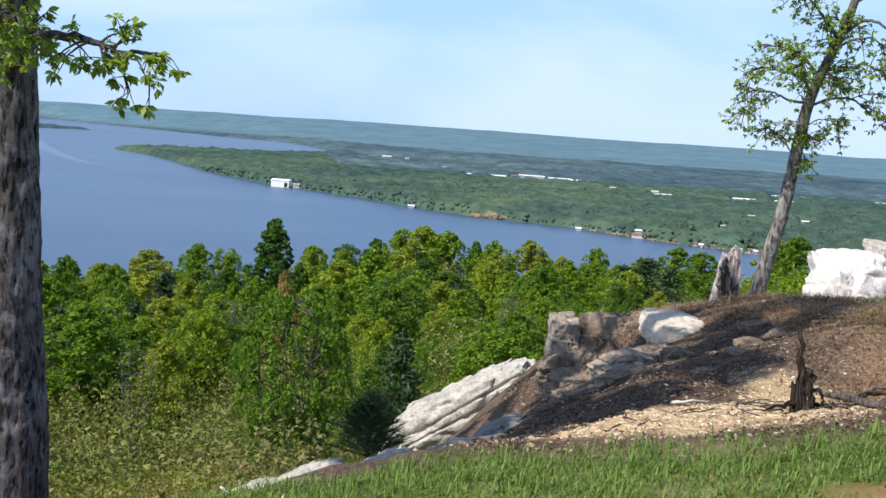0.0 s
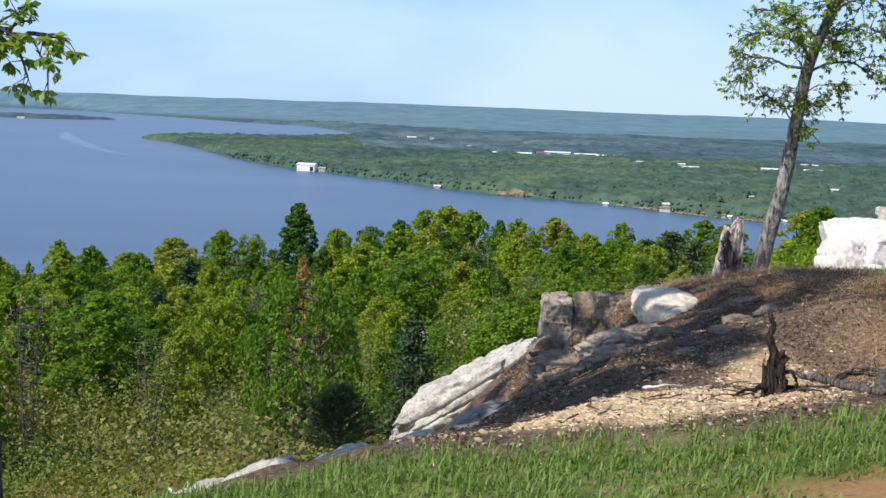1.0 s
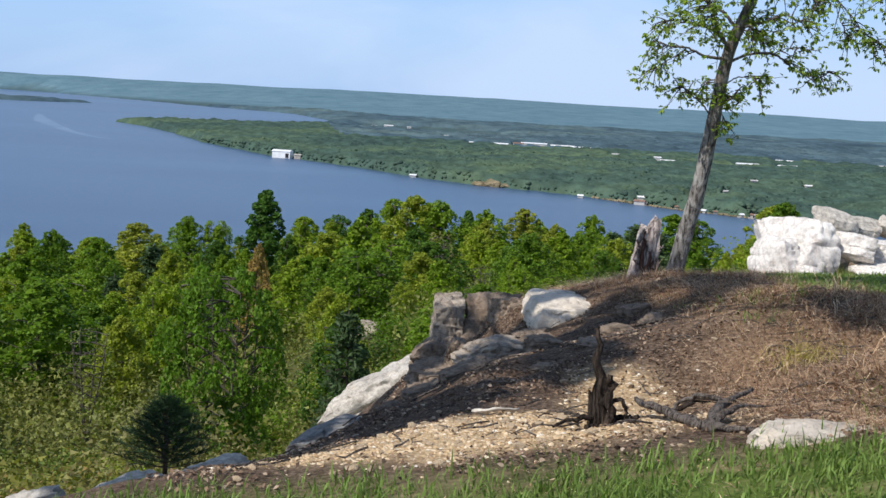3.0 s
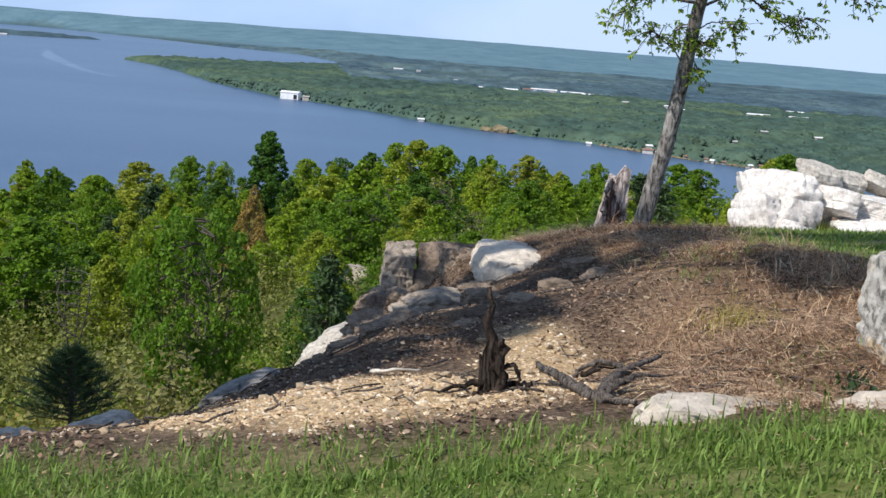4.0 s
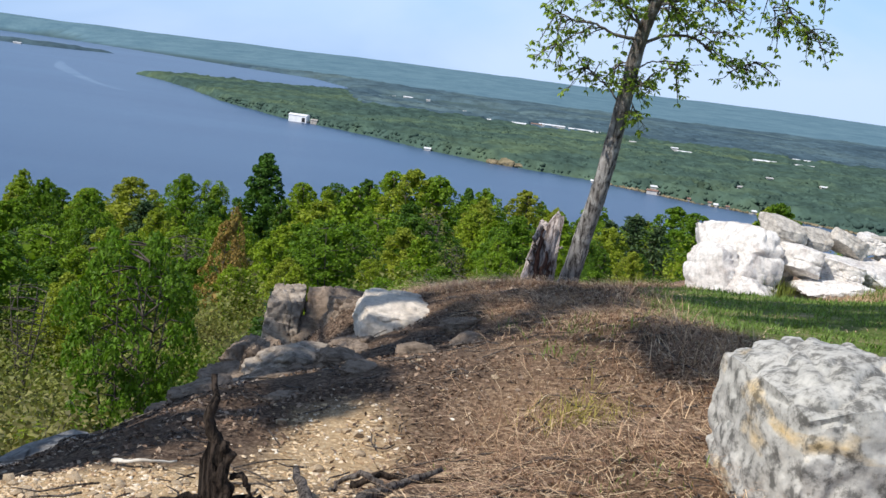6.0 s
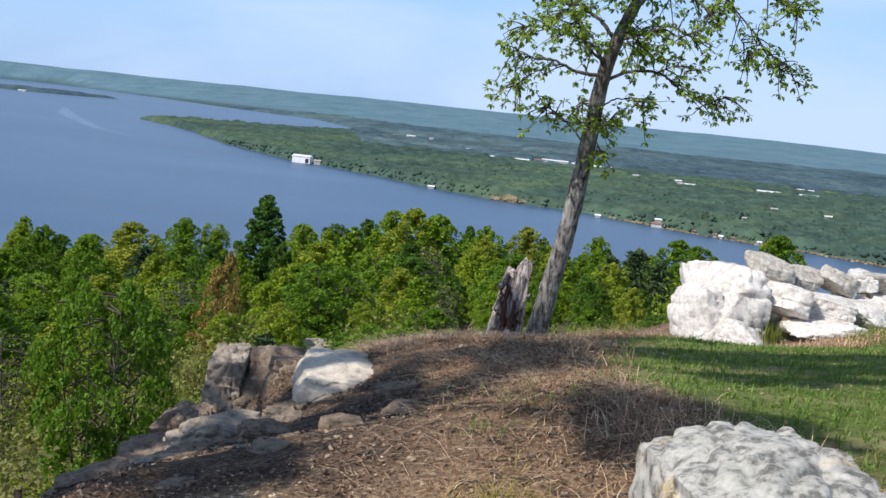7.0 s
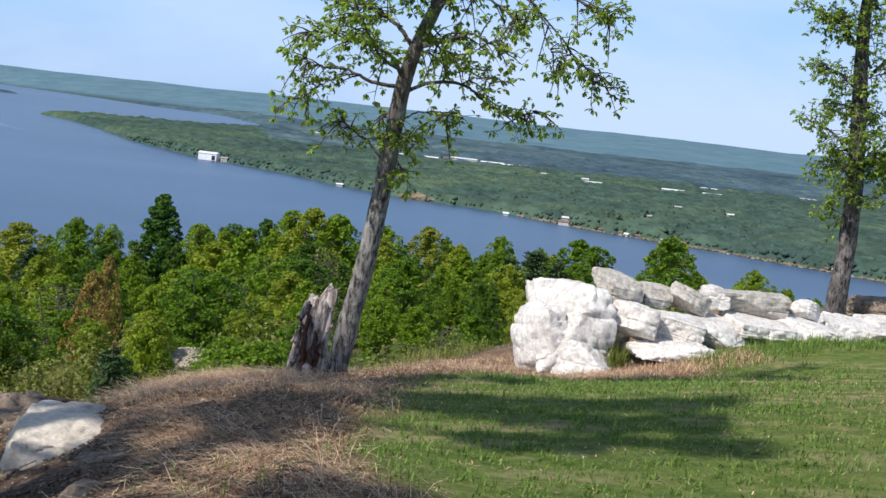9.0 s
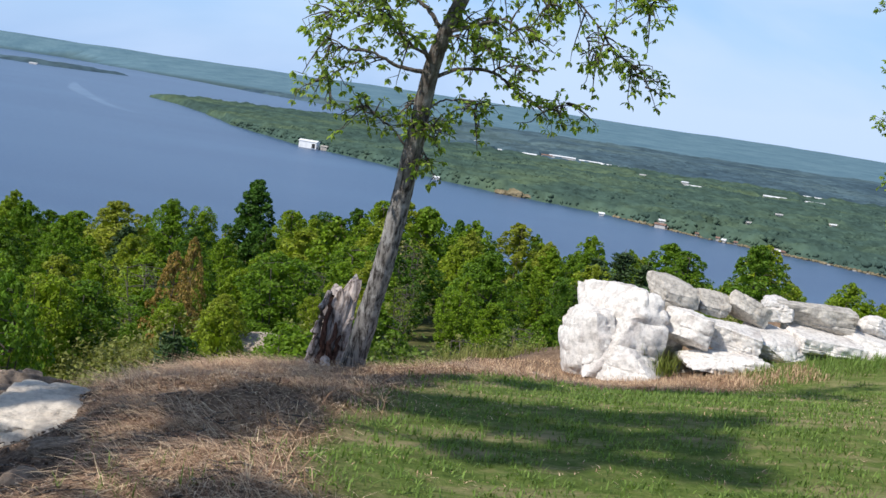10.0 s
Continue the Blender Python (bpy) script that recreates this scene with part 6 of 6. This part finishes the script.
def blades(rng, x, y, height, width, bend, comb=None):
    """Grass blades, each two faces: a lower quad as rhomb and a bent tip (8 corners)."""
    n = len(x)
    z = ground_height(x, y)
    a = rng.uniform(0, 2 * np.pi, n) if comb is None else rng.normal(comb, 0.75, n) + 2.2 * (fbm(x * 1.6, y * 1.6, 83) - 0.5)
    d = np.stack([np.cos(a), np.sin(a), 0 * a], 1)
    sd = np.stack([-np.sin(a), np.cos(a), 0 * a], 1)
    p0 = np.stack([x, y, z - 0.01], 1)
    h = height[:, None]
    w = width[:, None]
    bd = bend[:, None]
    upv = np.array([0, 0, 1.0])
    p1 = p0 + upv * h * (0.62 - 0.42 * bd) + d * h * 0.42 * bd
    p2 = p0 + upv * h * (1.0 - 0.80 * bd) + d * h * 0.95 * bd
    out = np.empty((n, 2, 4, 3))
    out[:, 0, 0] = p0 - sd * w * 0.5
    out[:, 0, 1] = p0 + sd * w * 0.5
    out[:, 0, 2] = p1 + sd * w * 0.42
    out[:, 0, 3] = p1 - sd * w * 0.42
    out[:, 1, 0] = p1 - sd * w * 0.42
    out[:, 1, 1] = p1 + sd * w * 0.42
    out[:, 1, 2] = p2 + sd * w * 0.06
    out[:, 1, 3] = p2 - sd * w * 0.06
    return out.reshape(-1, 3)


def grow(name, label, n_, box, test, hmin, hmax, wid, bmin, bmax, mat, seed, tuft=5, tr_=0.03, heights=None, comb=None):
    rng = np.random.default_rng(seed)
    cx = rng.uniform(box[0], box[1], n_)
    cy = rng.uniform(box[2], box[3], n_)
    keep = test(cx, cy) > rng.random(n_)
    cx, cy = cx[keep], cy[keep]
    th = rng.uniform(0.6, 1.0, len(cx))
    x = np.repeat(cx, tuft) + rng.normal(0, tr_, len(cx) * tuft)
    y = np.repeat(cy, tuft) + rng.normal(0, tr_, len(cx) * tuft)
    h = (hmin + (hmax - hmin) * rng.random(len(x)) ** 1.6) * np.repeat(th, tuft)
    if heights is not None:
        h = h * heights(x, y)
    w = wid * rng.uniform(0.7, 1.3, len(x))
    me = quads_mesh(name, blades(rng, x, y, h, w, rng.uniform(bmin, bmax, len(x)), comb), mat)
    return tagged(new(name, me), label, "grass", kind="stuff")


def z_lawn(x, y):
    return zones(x, y)[0] * (1 - zones(x, y)[3])


def z_mown(x, y):
    return z_lawn(x, y) * (1 - 0.8 * bare_patch(x, y))


def z_dry(x, y):
    lw, dr, ch, cl, wd = zones(x, y)
    return dr * (1 - lw)


def z_edge(x, y):
    lw = zones(x, y)[0]
    return np.clip(1 - np.abs(lw - 0.5) * 2.2, 0, 1) * step(-0.3, 0.8, fbm(x * 2, y * 2, 77) * 2 - 0.5)


grow("lawn_grass", "short mown green lawn grass", 34000, (-1.5, 11.5, 3.2, 20.5), z_mown, 0.03, 0.12, 0.010, 0.2, 0.85, M_GRASS, 1, 5, 0.035)
grow("lawn_tufts", "thicker tufts of grass in the lawn", 1900, (-1.0, 11.0, 4.2, 19.0), lambda x, y: z_lawn(x, y) * step(0.45, 0.65, fbm(x * 1.9, y * 1.9, 45)), 0.06, 0.17, 0.009, 0.3, 0.9, M_GRASS, 16, 14, 0.06)
grow("bank_grass", "longer green grass along the bank", 6500, (-1.6, 4.2, 4.6, 7.6), lambda x, y: z_lawn(x, y) * step(4.8, 6.4, y) * step(0.25, 0.5, fbm(x * 1.5, y * 1.5, 41)), 0.05, 0.19, 0.008, 0.2, 0.8, M_GRASS, 2, 6, 0.04)
grow("edge_grass", "uneven green grass at the lawn's edge", 7000, (-1.6, 9.5, 4.6, 19.0), z_edge, 0.05, 0.20, 0.007, 0.2, 0.9, M_GRASS, 3, 5, 0.04)
grow("dry_grass", "matted tan dry grass on the mound", 34000, (2.4, 10.0, 6.7, 20.5), lambda x, y: z_dry(x, y) * (0.25 + 0.75 * step(0.36, 0.6, fbm(x * 1.1, y * 1.1, 57))), 0.12, 0.46, 0.0042, 0.76, 1.12, M_STRAW, 4, 6, 0.07, comb=4.2)
grow("dry_stalks", "standing straw-coloured grass stalks", 1500, (3.0, 6.2, 8.0, 14.5), lambda x, y: z_dry(x, y) * step(0.5, 0.7, fbm(x * 1.2, y * 1.2, 52)), 0.16, 0.42, 0.004, 0.4, 1.0, M_STRAW, 5, 6, 0.05)
grow("thatch", "pale dead grass strewn over the lawn", 14000, (-1, 10.5, 4.0, 19.5), lambda x, y: z_lawn(x, y) * np.clip(bare_patch(x, y) + 0.15, 0, 1), 0.03, 0.09, 0.006, 0.7, 1.0, M_STRAW, 6, 4, 0.05)
grow("crest_grass", "golden dry grass along the crest", 3400, (2.6, 8.6, 15.5, 24.0), lambda x, y: step(-1.6, -0.4, brow_distance(x, y)) * step(1.6, 0.8, brow_distance(x, y)) * step(2.6, 3.2, x), 0.06, 0.17, 0.006, 0.2, 0.8, M_STRAW, 7, 5, 0.05)
grow("brow_weeds", "green weeds below the crest", 2600, (2.6, 9.0, 16.5, 26.0), lambda x, y: step(1.0, 1.6, brow_distance(x, y)) * step(4.5, 3.0, brow_distance(x, y)) * step(14.5, 16.5, y), 0.12, 0.5, 0.016, 0.2, 0.7, M_SHRUB, 8, 5, 0.08)

grow("outcrop_grass", "tall green grass before the outcrop", 2600, (9.6, 14.5, 18.4, 24.0), lambda x, y: step(1.1, 0.4, np.abs(y - (21.2 + 0.45 * (x - 9.6)))), 0.10, 0.30, 0.010, 0.2, 0.7, M_GRASS, 9, 6, 0.06)
grow("crevice_tuft", "dry weeds in the crevice of the white boulder", 46, (8.35, 8.85, 22.2, 22.8), lambda x, y: step(0.3, 0.1, np.hypot(x - 8.6, y - 22.5)), 0.5, 0.8, 0.012, 0.2, 0.7, M_SHRUB, 14, 7, 0.05)
grow("mound_weeds", "small green weeds among the dry grass", 420, (2.9, 5.8, 6.8, 12.5), lambda x, y: z_dry(x, y) * step(0.52, 0.62, fbm(x * 1.7, y * 1.7, 95)), 0.06, 0.20, 0.007, 0.2, 0.8, M_GRASS, 15, 6, 0.05)
grow("gold_tuft", "tuft of yellow-green grass on the mound", 60, (3.7, 4.3, 9.0, 9.7), lambda x, y: step(0.3, 0.1, np.hypot(x - 4.0, (y - 9.3) * 0.8)), 0.12, 0.26, 0.0035, 0.4, 1.0, M_GOLD, 10, 14, 0.06)
grow("outcrop_straw", "straw-coloured grass at the outcrop's foot", 5200, (6.0, 10.5, 19.2, 22.4), lambda x, y: step(0.9, 0.3, np.abs(y - (20.9 + 0.12 * (x - 6)))) , 0.08, 0.24, 0.006, 0.15, 0.8, M_STRAW, 12, 5, 0.05)
grow("rock_tufts", "tufts of green and dry grass between the outcrop rocks", 420, (9.2, 13.0, 22.6, 24.2), lambda x, y: step(0.35, 0.1, np.abs(y - (23.0 + 0.30 * (x - 9.6)))) * step(0.5, 0.6, fbm(x * 2, y * 2, 91)), 0.15, 0.42, 0.008, 0.2, 0.7, M_SHRUB, 13, 6, 0.05)
# the broad-leaved weed at the boulder's foot
rw = np.random.default_rng(3)
wd_at = (4.2, 7.5, gz(4.2, 7.5))
weed = tree_root("broadleaf_weed", wd_at, "dark green broad-leaved weed beside the boulder", "weed")
wc = np.array([(rw.normal(0, 0.045), rw.normal(0, 0.04), rw.uniform(0.02, 0.17)) for _ in range(70)])
part("foliage", quads_mesh("foliage", leaf_quads(rw, wc, 0.055, 0.026, 0.3, np.array([0, 0, 0.6])), M_PINE), weed)
wb = Builder()
for _ in range(6):
    v, f = tube([(0, 0, -0.02), (rw.normal(0, 0.03), rw.normal(0, 0.03), 0.14), (rw.normal(0, 0.07), rw.normal(0, 0.05), 0.15)], [0.006, 0.004, 0.002], 4)
    wb.add(v, f)
part("stem_tuft", wb.mesh("stem_tuft", M_TWIG), weed)

# ---- beyond the lake ----


def box_mesh(name, x0, x1, y0, y1, z0, z1, mat):
    v = [(x, y, z) for z in (z0, z1) for y in (y0, y1) for x in (x0, x1)]
    f = [(0, 2, 3, 1), (4, 5, 7, 6), (0, 1, 5, 4), (2, 6, 7, 3), (0, 4, 6, 2), (1, 3, 7, 5)]
    return mesh_from(name, v, f, mat)


def gable_mesh(name, x0, x1, y0, y1, z, rise, mat):
    ym = (y0 + y1) / 2
    v = [(x0, y0, z), (x1, y0, z), (x1, y1, z), (x0, y1, z), (x0, ym, z + rise), (x1, ym, z + rise), (x0, y0, z - 0.4), (x1, y0, z - 0.4), (x1, y1, z - 0.4), (x0, y1, z - 0.4)]
    f = [(0, 1, 5, 4), (2, 3, 4, 5), (3, 0, 4), (1, 2, 5), (6, 7, 1, 0), (7, 8, 2, 1), (8, 9, 3, 2), (9, 6, 0, 3), (9, 8, 7, 6)]
    return mesh_from(name, v, f, mat)


open_spots = []


def building(name, x, y, w, dep, h, wall, roof, label, turn=0, rise=1.5, base=None, doors=0, group="far buildings", category="building"):
    z = max(gz(x, y), LAKE + 0.3) if base is None else base
    root = tree_root(name, (x, y, z), label, category, group)
    root.rotation_euler = (0, 0, radians(turn))
    part("wall", box_mesh("wall", -w / 2, w / 2, -dep / 2, dep / 2, -1.5, h, wall), root)
    part("roof", gable_mesh("roof", -w / 2 - 0.4, w / 2 + 0.4, -dep / 2 - 0.4, dep / 2 + 0.4, h + 0.4, rise, roof), root)
    for i in range(doors):
        u = -w / 2 + (i + 0.5) * w / doors
        part("door", box_mesh("door", u - w / doors * 0.3, u + w / doors * 0.3, -dep / 2 - 0.06, -dep / 2 + 0.1, 0.1, h * 0.7, M_DARKOPEN), root, "dark opening")
    open_spots.append((x, y, w))
    return root


building("boathouse", -152, 1078, 17, 9, 5.6, M_WHITEPAINT, M_WHITEPAINT, "long white boathouse on the far shore", -12, 1.2, LAKE + 0.3, 0)
part("door", box_mesh("door", 4.2, 7.4, -4.62, -4.3, 0.1, 4.2, M_DARKOPEN), bpy.data.objects["boathouse"], "dark boat bay")
building("boathouse", -137, 1074, 6, 6, 3.0, M_DOCK, M_DOCK, "low grey boat shed beside the white one", -12, 0.8, LAKE + 0.3)
for x, y, w, dp, h, rf, lb, tn in [
        (-27, 917, 7, 4, 2.2, M_WHITEPAINT, "small pale covered dock", 0), (-6, 1675, 7, 7, 7, M_WALLPAINT, "small pale house in the far woods", 10), (27, 1531, 7, 6, 5, M_WHITEPAINT, "small white shed among far trees", 0),
        (66, 1533, 16, 12, 4, M_WHITEPAINT, "long white industrial shed beyond woods", -3), (90, 1560, 12, 10, 5, M_REDROOF, "low building with a brown roof", 0), (112, 1580, 30, 14, 4, M_WHITEPAINT, "long white industrial shed beyond woods", -3),
        (148, 1560, 26, 14, 4, M_WHITEPAINT, "long white industrial shed beyond woods", -3), (172, 1545, 20, 12, 4, M_WHITEPAINT, "white industrial shed beyond the lake", -3), (204, 1414, 16, 8, 4, M_WALLPAINT, "pale low building beyond the lake", 4),
        (246, 1329, 14, 10, 8, M_WHITEPAINT, "white two-part building beyond the lake", 0), (237, 1345, 10, 10, 9, M_WHITEPAINT, "white shed behind trees", 0), (338, 1337, 22, 10, 5, M_WHITEPAINT, "white low building beyond the lake", -4),
        (382, 1332, 18, 10, 5, M_WHITEPAINT, "white low building beyond the lake", -4), (-146, 2185, 14, 10, 8, M_WHITEPAINT, "white shed near the far water", 0), (-112, 2115, 14, 10, 6, M_WHITEPAINT, "white shed near the far water", 0),
        (-75, 2100, 10, 8, 5, M_WALLPAINT, "pale building near the far water", 0), (128, 776, 10, 7, 3.6, M_REDROOF, "brown-roofed house on the shore", -20), (131, 792, 6, 5, 4, M_WHITEPAINT, "white-roofed house above the shore", 0),
        (172, 842, 5, 5, 4.5, M_WHITEPAINT, "small white house above the shore", 0), (178, 838, 4, 5, 4.5, M_WHITEPAINT, "small white house above the shore", 0), (206, 870, 8, 6, 5, M_WALLPAINT, "tan house among trees", 10),
        (92, 806, 5, 3, 1.8, M_WHITEPAINT, "small white boat shelter", -10), (560, 1500, 30, 14, 5, M_WALLPAINT, "pale long building beyond the lake", -4), (-1045, 2700, 16, 10, 8, M_WHITEPAINT, "white house on the island", 0),
        (262, 1010, 9, 7, 5, M_WALLPAINT, "tan house among trees", 10), (300, 980, 9, 7, 5, M_WHITEPAINT, "white house among trees", 10), (420, 1480, 20, 12, 5, M_WHITEPAINT, "white low building beyond the lake", -4)]:
    building("house" if w < 11 else "warehouse", x, y, w * 1.15 if w > 11 else w * 0.7, dp * 0.8, min(h, 2.6) if w > 11 else h * 0.55, M_WALLPAINT, rf, lb, tn, 0.7 if w < 11 else 0.9)
hr = np.random.default_rng(4)
for x in np.concatenate([hr.uniform(118, 200, 11), hr.uniform(214, 330, 5)]):
    x = x + hr.normal(0, 2)
    y = float(np.interp(x, SHORE_X, SHORE_Y)) + hr.uniform(-2, 9)
    building("boat_shed", x, y, hr.uniform(1.2, 2.8), hr.uniform(1.5, 3), hr.uniform(0.7, 1.3), M_DOCK, [M_REDROOF, M_DOCK, M_WHITEPAINT, M_REDROOF][hr.integers(0, 4)], "small dock shed on the far shore", hr.uniform(-30, 10), 0.6, LAKE + 0.4, group="shore sheds", category="shed")
for i, x in enumerate(hr.uniform(106, 330, 14)):
    x = x + hr.normal(0, 2)
    y = float(np.interp(x, SHORE_X, SHORE_Y))
    tagged(new("dock", box_mesh("dock", x - 0.7, x + 0.7, y - hr.uniform(2, 6), y + 3, LAKE - 0.5, LAKE + 0.5, M_DOCK)), "grey wooden dock on the far shore", "dock", "shore docks")
for i, (x, y, sx, sz) in enumerate([(24, 868, 10, 4), (34, 864, 13, 7), (44, 860, 8, 4), (64, 852, 6, 2)]):
    rock("clay_bank", (x, y, LAKE + sz * 0.3), (sx, 8, sz), M_BANK, 170 + i, "bare tan bank on the far shore", (0, 0, -20), "shore banks", square=0.4, rough=0.3, res=12)


def ico():
    bm = bmesh.new()
    bmesh.ops.create_icosphere(bm, subdivisions=1, radius=1.0)
    v = np.array([tuple(q.co) for q in bm.verts])
    f = np.array([[q.index for q in fc.verts] for fc in bm.faces])
    bm.free()
    return v, f


def canopy(name, label, n_try, box, ok, r_lo, r_hi, mat, seed, squash=0.24, lift=0.0):
    """Far woods: one uneven clump for each crown."""
    rng = np.random.default_rng(seed)
    x, y = rng.uniform(box[0], box[1], n_try), rng.uniform(box[2], box[3], n_try)
    keep = ok(x, y)
    low = np.zeros(len(x), bool)
    for a, b_, w in open_spots:
        dx, dy = x - a, y - b_
        keep &= ~((np.abs(dx - dy * a / b_) < w * 0.62) & (dy > -36) & (dy < 9))
        low |= (np.abs(dx - dy * a / b_) < w * 0.7) & (dy > -120) & (dy < 0)
    x, y, low = x[keep], y[keep], low[keep]
    z = np.maximum(ground_height(x, y), LAKE)
    v, f = ico()
    n = len(x)
    r = (r_lo + (r_hi - r_lo) * rng.random(n) ** 1.5) * np.where(low, 0.42, 1.0)
    lump = 1 + rng.normal(0, 0.16, (n, len(v), 1))
    vv = v[None] * lump * np.stack([r, r, r * squash * rng.uniform(0.8, 1.5, n)], 1)[:, None, :]
    vv = vv + np.stack([x, y, z + r * 0.3 + lift * np.where(low, 0.0, fbm(x / 13, y / 20, 2, 3))], 1)[:, None, :]
    ff = (f[None] + (np.arange(n) * len(v))[:, None, None]).reshape(-1, 3)
    me = bpy.data.meshes.new(name)
    me.vertices.add(n * len(v))
    me.vertices.foreach_set("co", vv.astype(np.float32).ravel())
    me.loops.add(ff.size)
    me.loops.foreach_set("vertex_index", ff.astype(np.int32).ravel())
    me.polygons.add(len(ff))
    me.polygons.foreach_set("loop_start", np.arange(0, ff.size, 3, dtype=np.int32))
    me.polygons.foreach_set("loop_total", np.full(len(ff), 3, dtype=np.int32))
    me.materials.append(mat)
    me.polygons.foreach_set("use_smooth", np.ones(len(ff), dtype=bool))
    me.update(calc_edges=True)
    return tagged(new(name, me), label, "woods", kind="stuff")


def arm_ok(x, y):
    zf, rd, land = far_side(x, y)
    return (land > 5) & (rd < 0.02) & (np.abs(x) < 0.42 * y + 60)


canopy("shore_woods", "green trees along the far shore", 110000, (-420, 560, 560, 1300), lambda x, y: arm_ok(x, y) & (far_side(x, y)[2] < 18), 0.6, 1.5, M_HAZEDWOOD, 1, 0.8, 3.0)

canopy("peninsula_crowns", "single tree crowns over the woods of the peninsula", 62000, (-560, 620, 600, 1330), lambda x, y: arm_ok(x, y) & (far_side(x, y)[2] > 10) & (fbm(x / 45, y / 60, 12) > 0.40), 1.1, 2.9, M_HAZEDWOOD, 9, 0.62, 7.0)

canopy("headland_woods", "dark green trees on a point in the lake", 2600, (-460, -292, 650, 750), lambda x, y: np.hypot((x + 376) / 80, (y - 700) / 45) < 0.92, 2.0, 4.2, M_HAZEDWOOD, 10, 0.9, 12.0)


def canopy_sheet(name, label, xs, ys, h0, h1, fx, fy, mat, seed):
    """A closed woodland canopy: an uneven leafy surface over the land."""
    X, Y = np.meshgrid(xs, ys)
    rng = np.random.default_rng(seed)
    xf, yf = X.ravel(), Y.ravel()
    jx = (rng.random(len(xf)) - 0.5) * (xs[1] - xs[0]) * 0.7
    jy = (rng.random(len(yf)) - 0.5) * (ys[1] - ys[0]) * 0.7
    xf, yf = xf + jx, yf + jy
    zf, rd, land = far_side(xf, yf)
    low = np.zeros(len(xf))
    for a, b_, w in open_spots:
        dx, dy = xf - a, yf - b_
        low = np.maximum(low, step(w * 0.8, w * 0.55, np.abs(dx - dy * a / b_)) * step(-70, -50, dy) * step(14, 8, dy))
    low = np.maximum(low, 0.95 * step(150, 120, np.abs(xf + 40 * yf / 2215)) * step(1900, 1950, yf) * step(2290, 2270, yf))   # open land before the pond
    h = h0 + (h1 - h0) * fbm(xf / fx, yf / fy, seed, 3) + 2.0 * (rng.random(len(xf)) - 0.5)
    h = h * step(ys[0] - 1, ys[0] + 60, yf) * step(3, 13, land) * (1 - rd * 0.7) * (1 - 0.9 * low) - 1.5
    z = np.maximum(zf, LAKE - 4) + h
    nx, ny = len(xs), len(ys)
    ix = np.arange(nx * ny).reshape(ny, nx)
    q = np.stack([ix[:-1, :-1], ix[:-1, 1:], ix[1:, 1:], ix[1:, :-1]], -1).reshape(-1, 4)
    q = q[(land[q].max(axis=1) > 4) & (rd[q].min(axis=1) < 0.05)]
    me = bpy.data.meshes.new(name)
    me.vertices.add(nx * ny)
    me.vertices.foreach_set("co", np.stack([xf, yf, z], 1).astype(np.float32).ravel())
    me.loops.add(q.size)
    me.loops.foreach_set("vertex_index", q.astype(np.int32).ravel())
    me.polygons.add(len(q))
    me.polygons.foreach_set("loop_start", np.arange(0, q.size, 4, dtype=np.int32))
    me.polygons.foreach_set("loop_total", np.full(len(q), 4, dtype=np.int32))
    me.materials.append(mat)
    me.materials.append(M_HAZEDPLAIN)
    # canopy beyond about 1450 m takes the bluer material with haze in its colour
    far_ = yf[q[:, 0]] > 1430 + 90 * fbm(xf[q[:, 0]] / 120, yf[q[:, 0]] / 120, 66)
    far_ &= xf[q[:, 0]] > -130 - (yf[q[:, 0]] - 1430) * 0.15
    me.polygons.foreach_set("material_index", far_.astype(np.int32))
    me.polygons.foreach_set("use_smooth", np.ones(len(q), dtype=bool))
    me.update(calc_edges=True)
    return tagged(new(name, me), label, "woods", kind="stuff")


canopy_sheet("peninsula_woods", "green woods on the peninsula", np.arange(-620, 900, 4.5), np.concatenate([np.arange(560, 1500, 5.0), np.arange(1500, 2130, 10.0)]), 3.5, 10.5, 13, 20, M_HAZEDWOOD, 2)
canopy_sheet("plain_woods", "hazy blue-green woods on the far plain", np.arange(-1500, 1400, 16.0), np.arange(2090, 3300, 22.0), 4, 12, 60, 90, M_HAZEDPLAIN, 4)


def shore_line(x, y):
    return np.abs(y - np.interp(x, SHORE_X, SHORE_Y)) < 3.5


canopy("shore_bank", "bare tan rocks and clutter along the far waterline", 60000, (100, 330, 560, 900), shore_line, 0.3, 1.5, M_BANK, 6, 0.5)
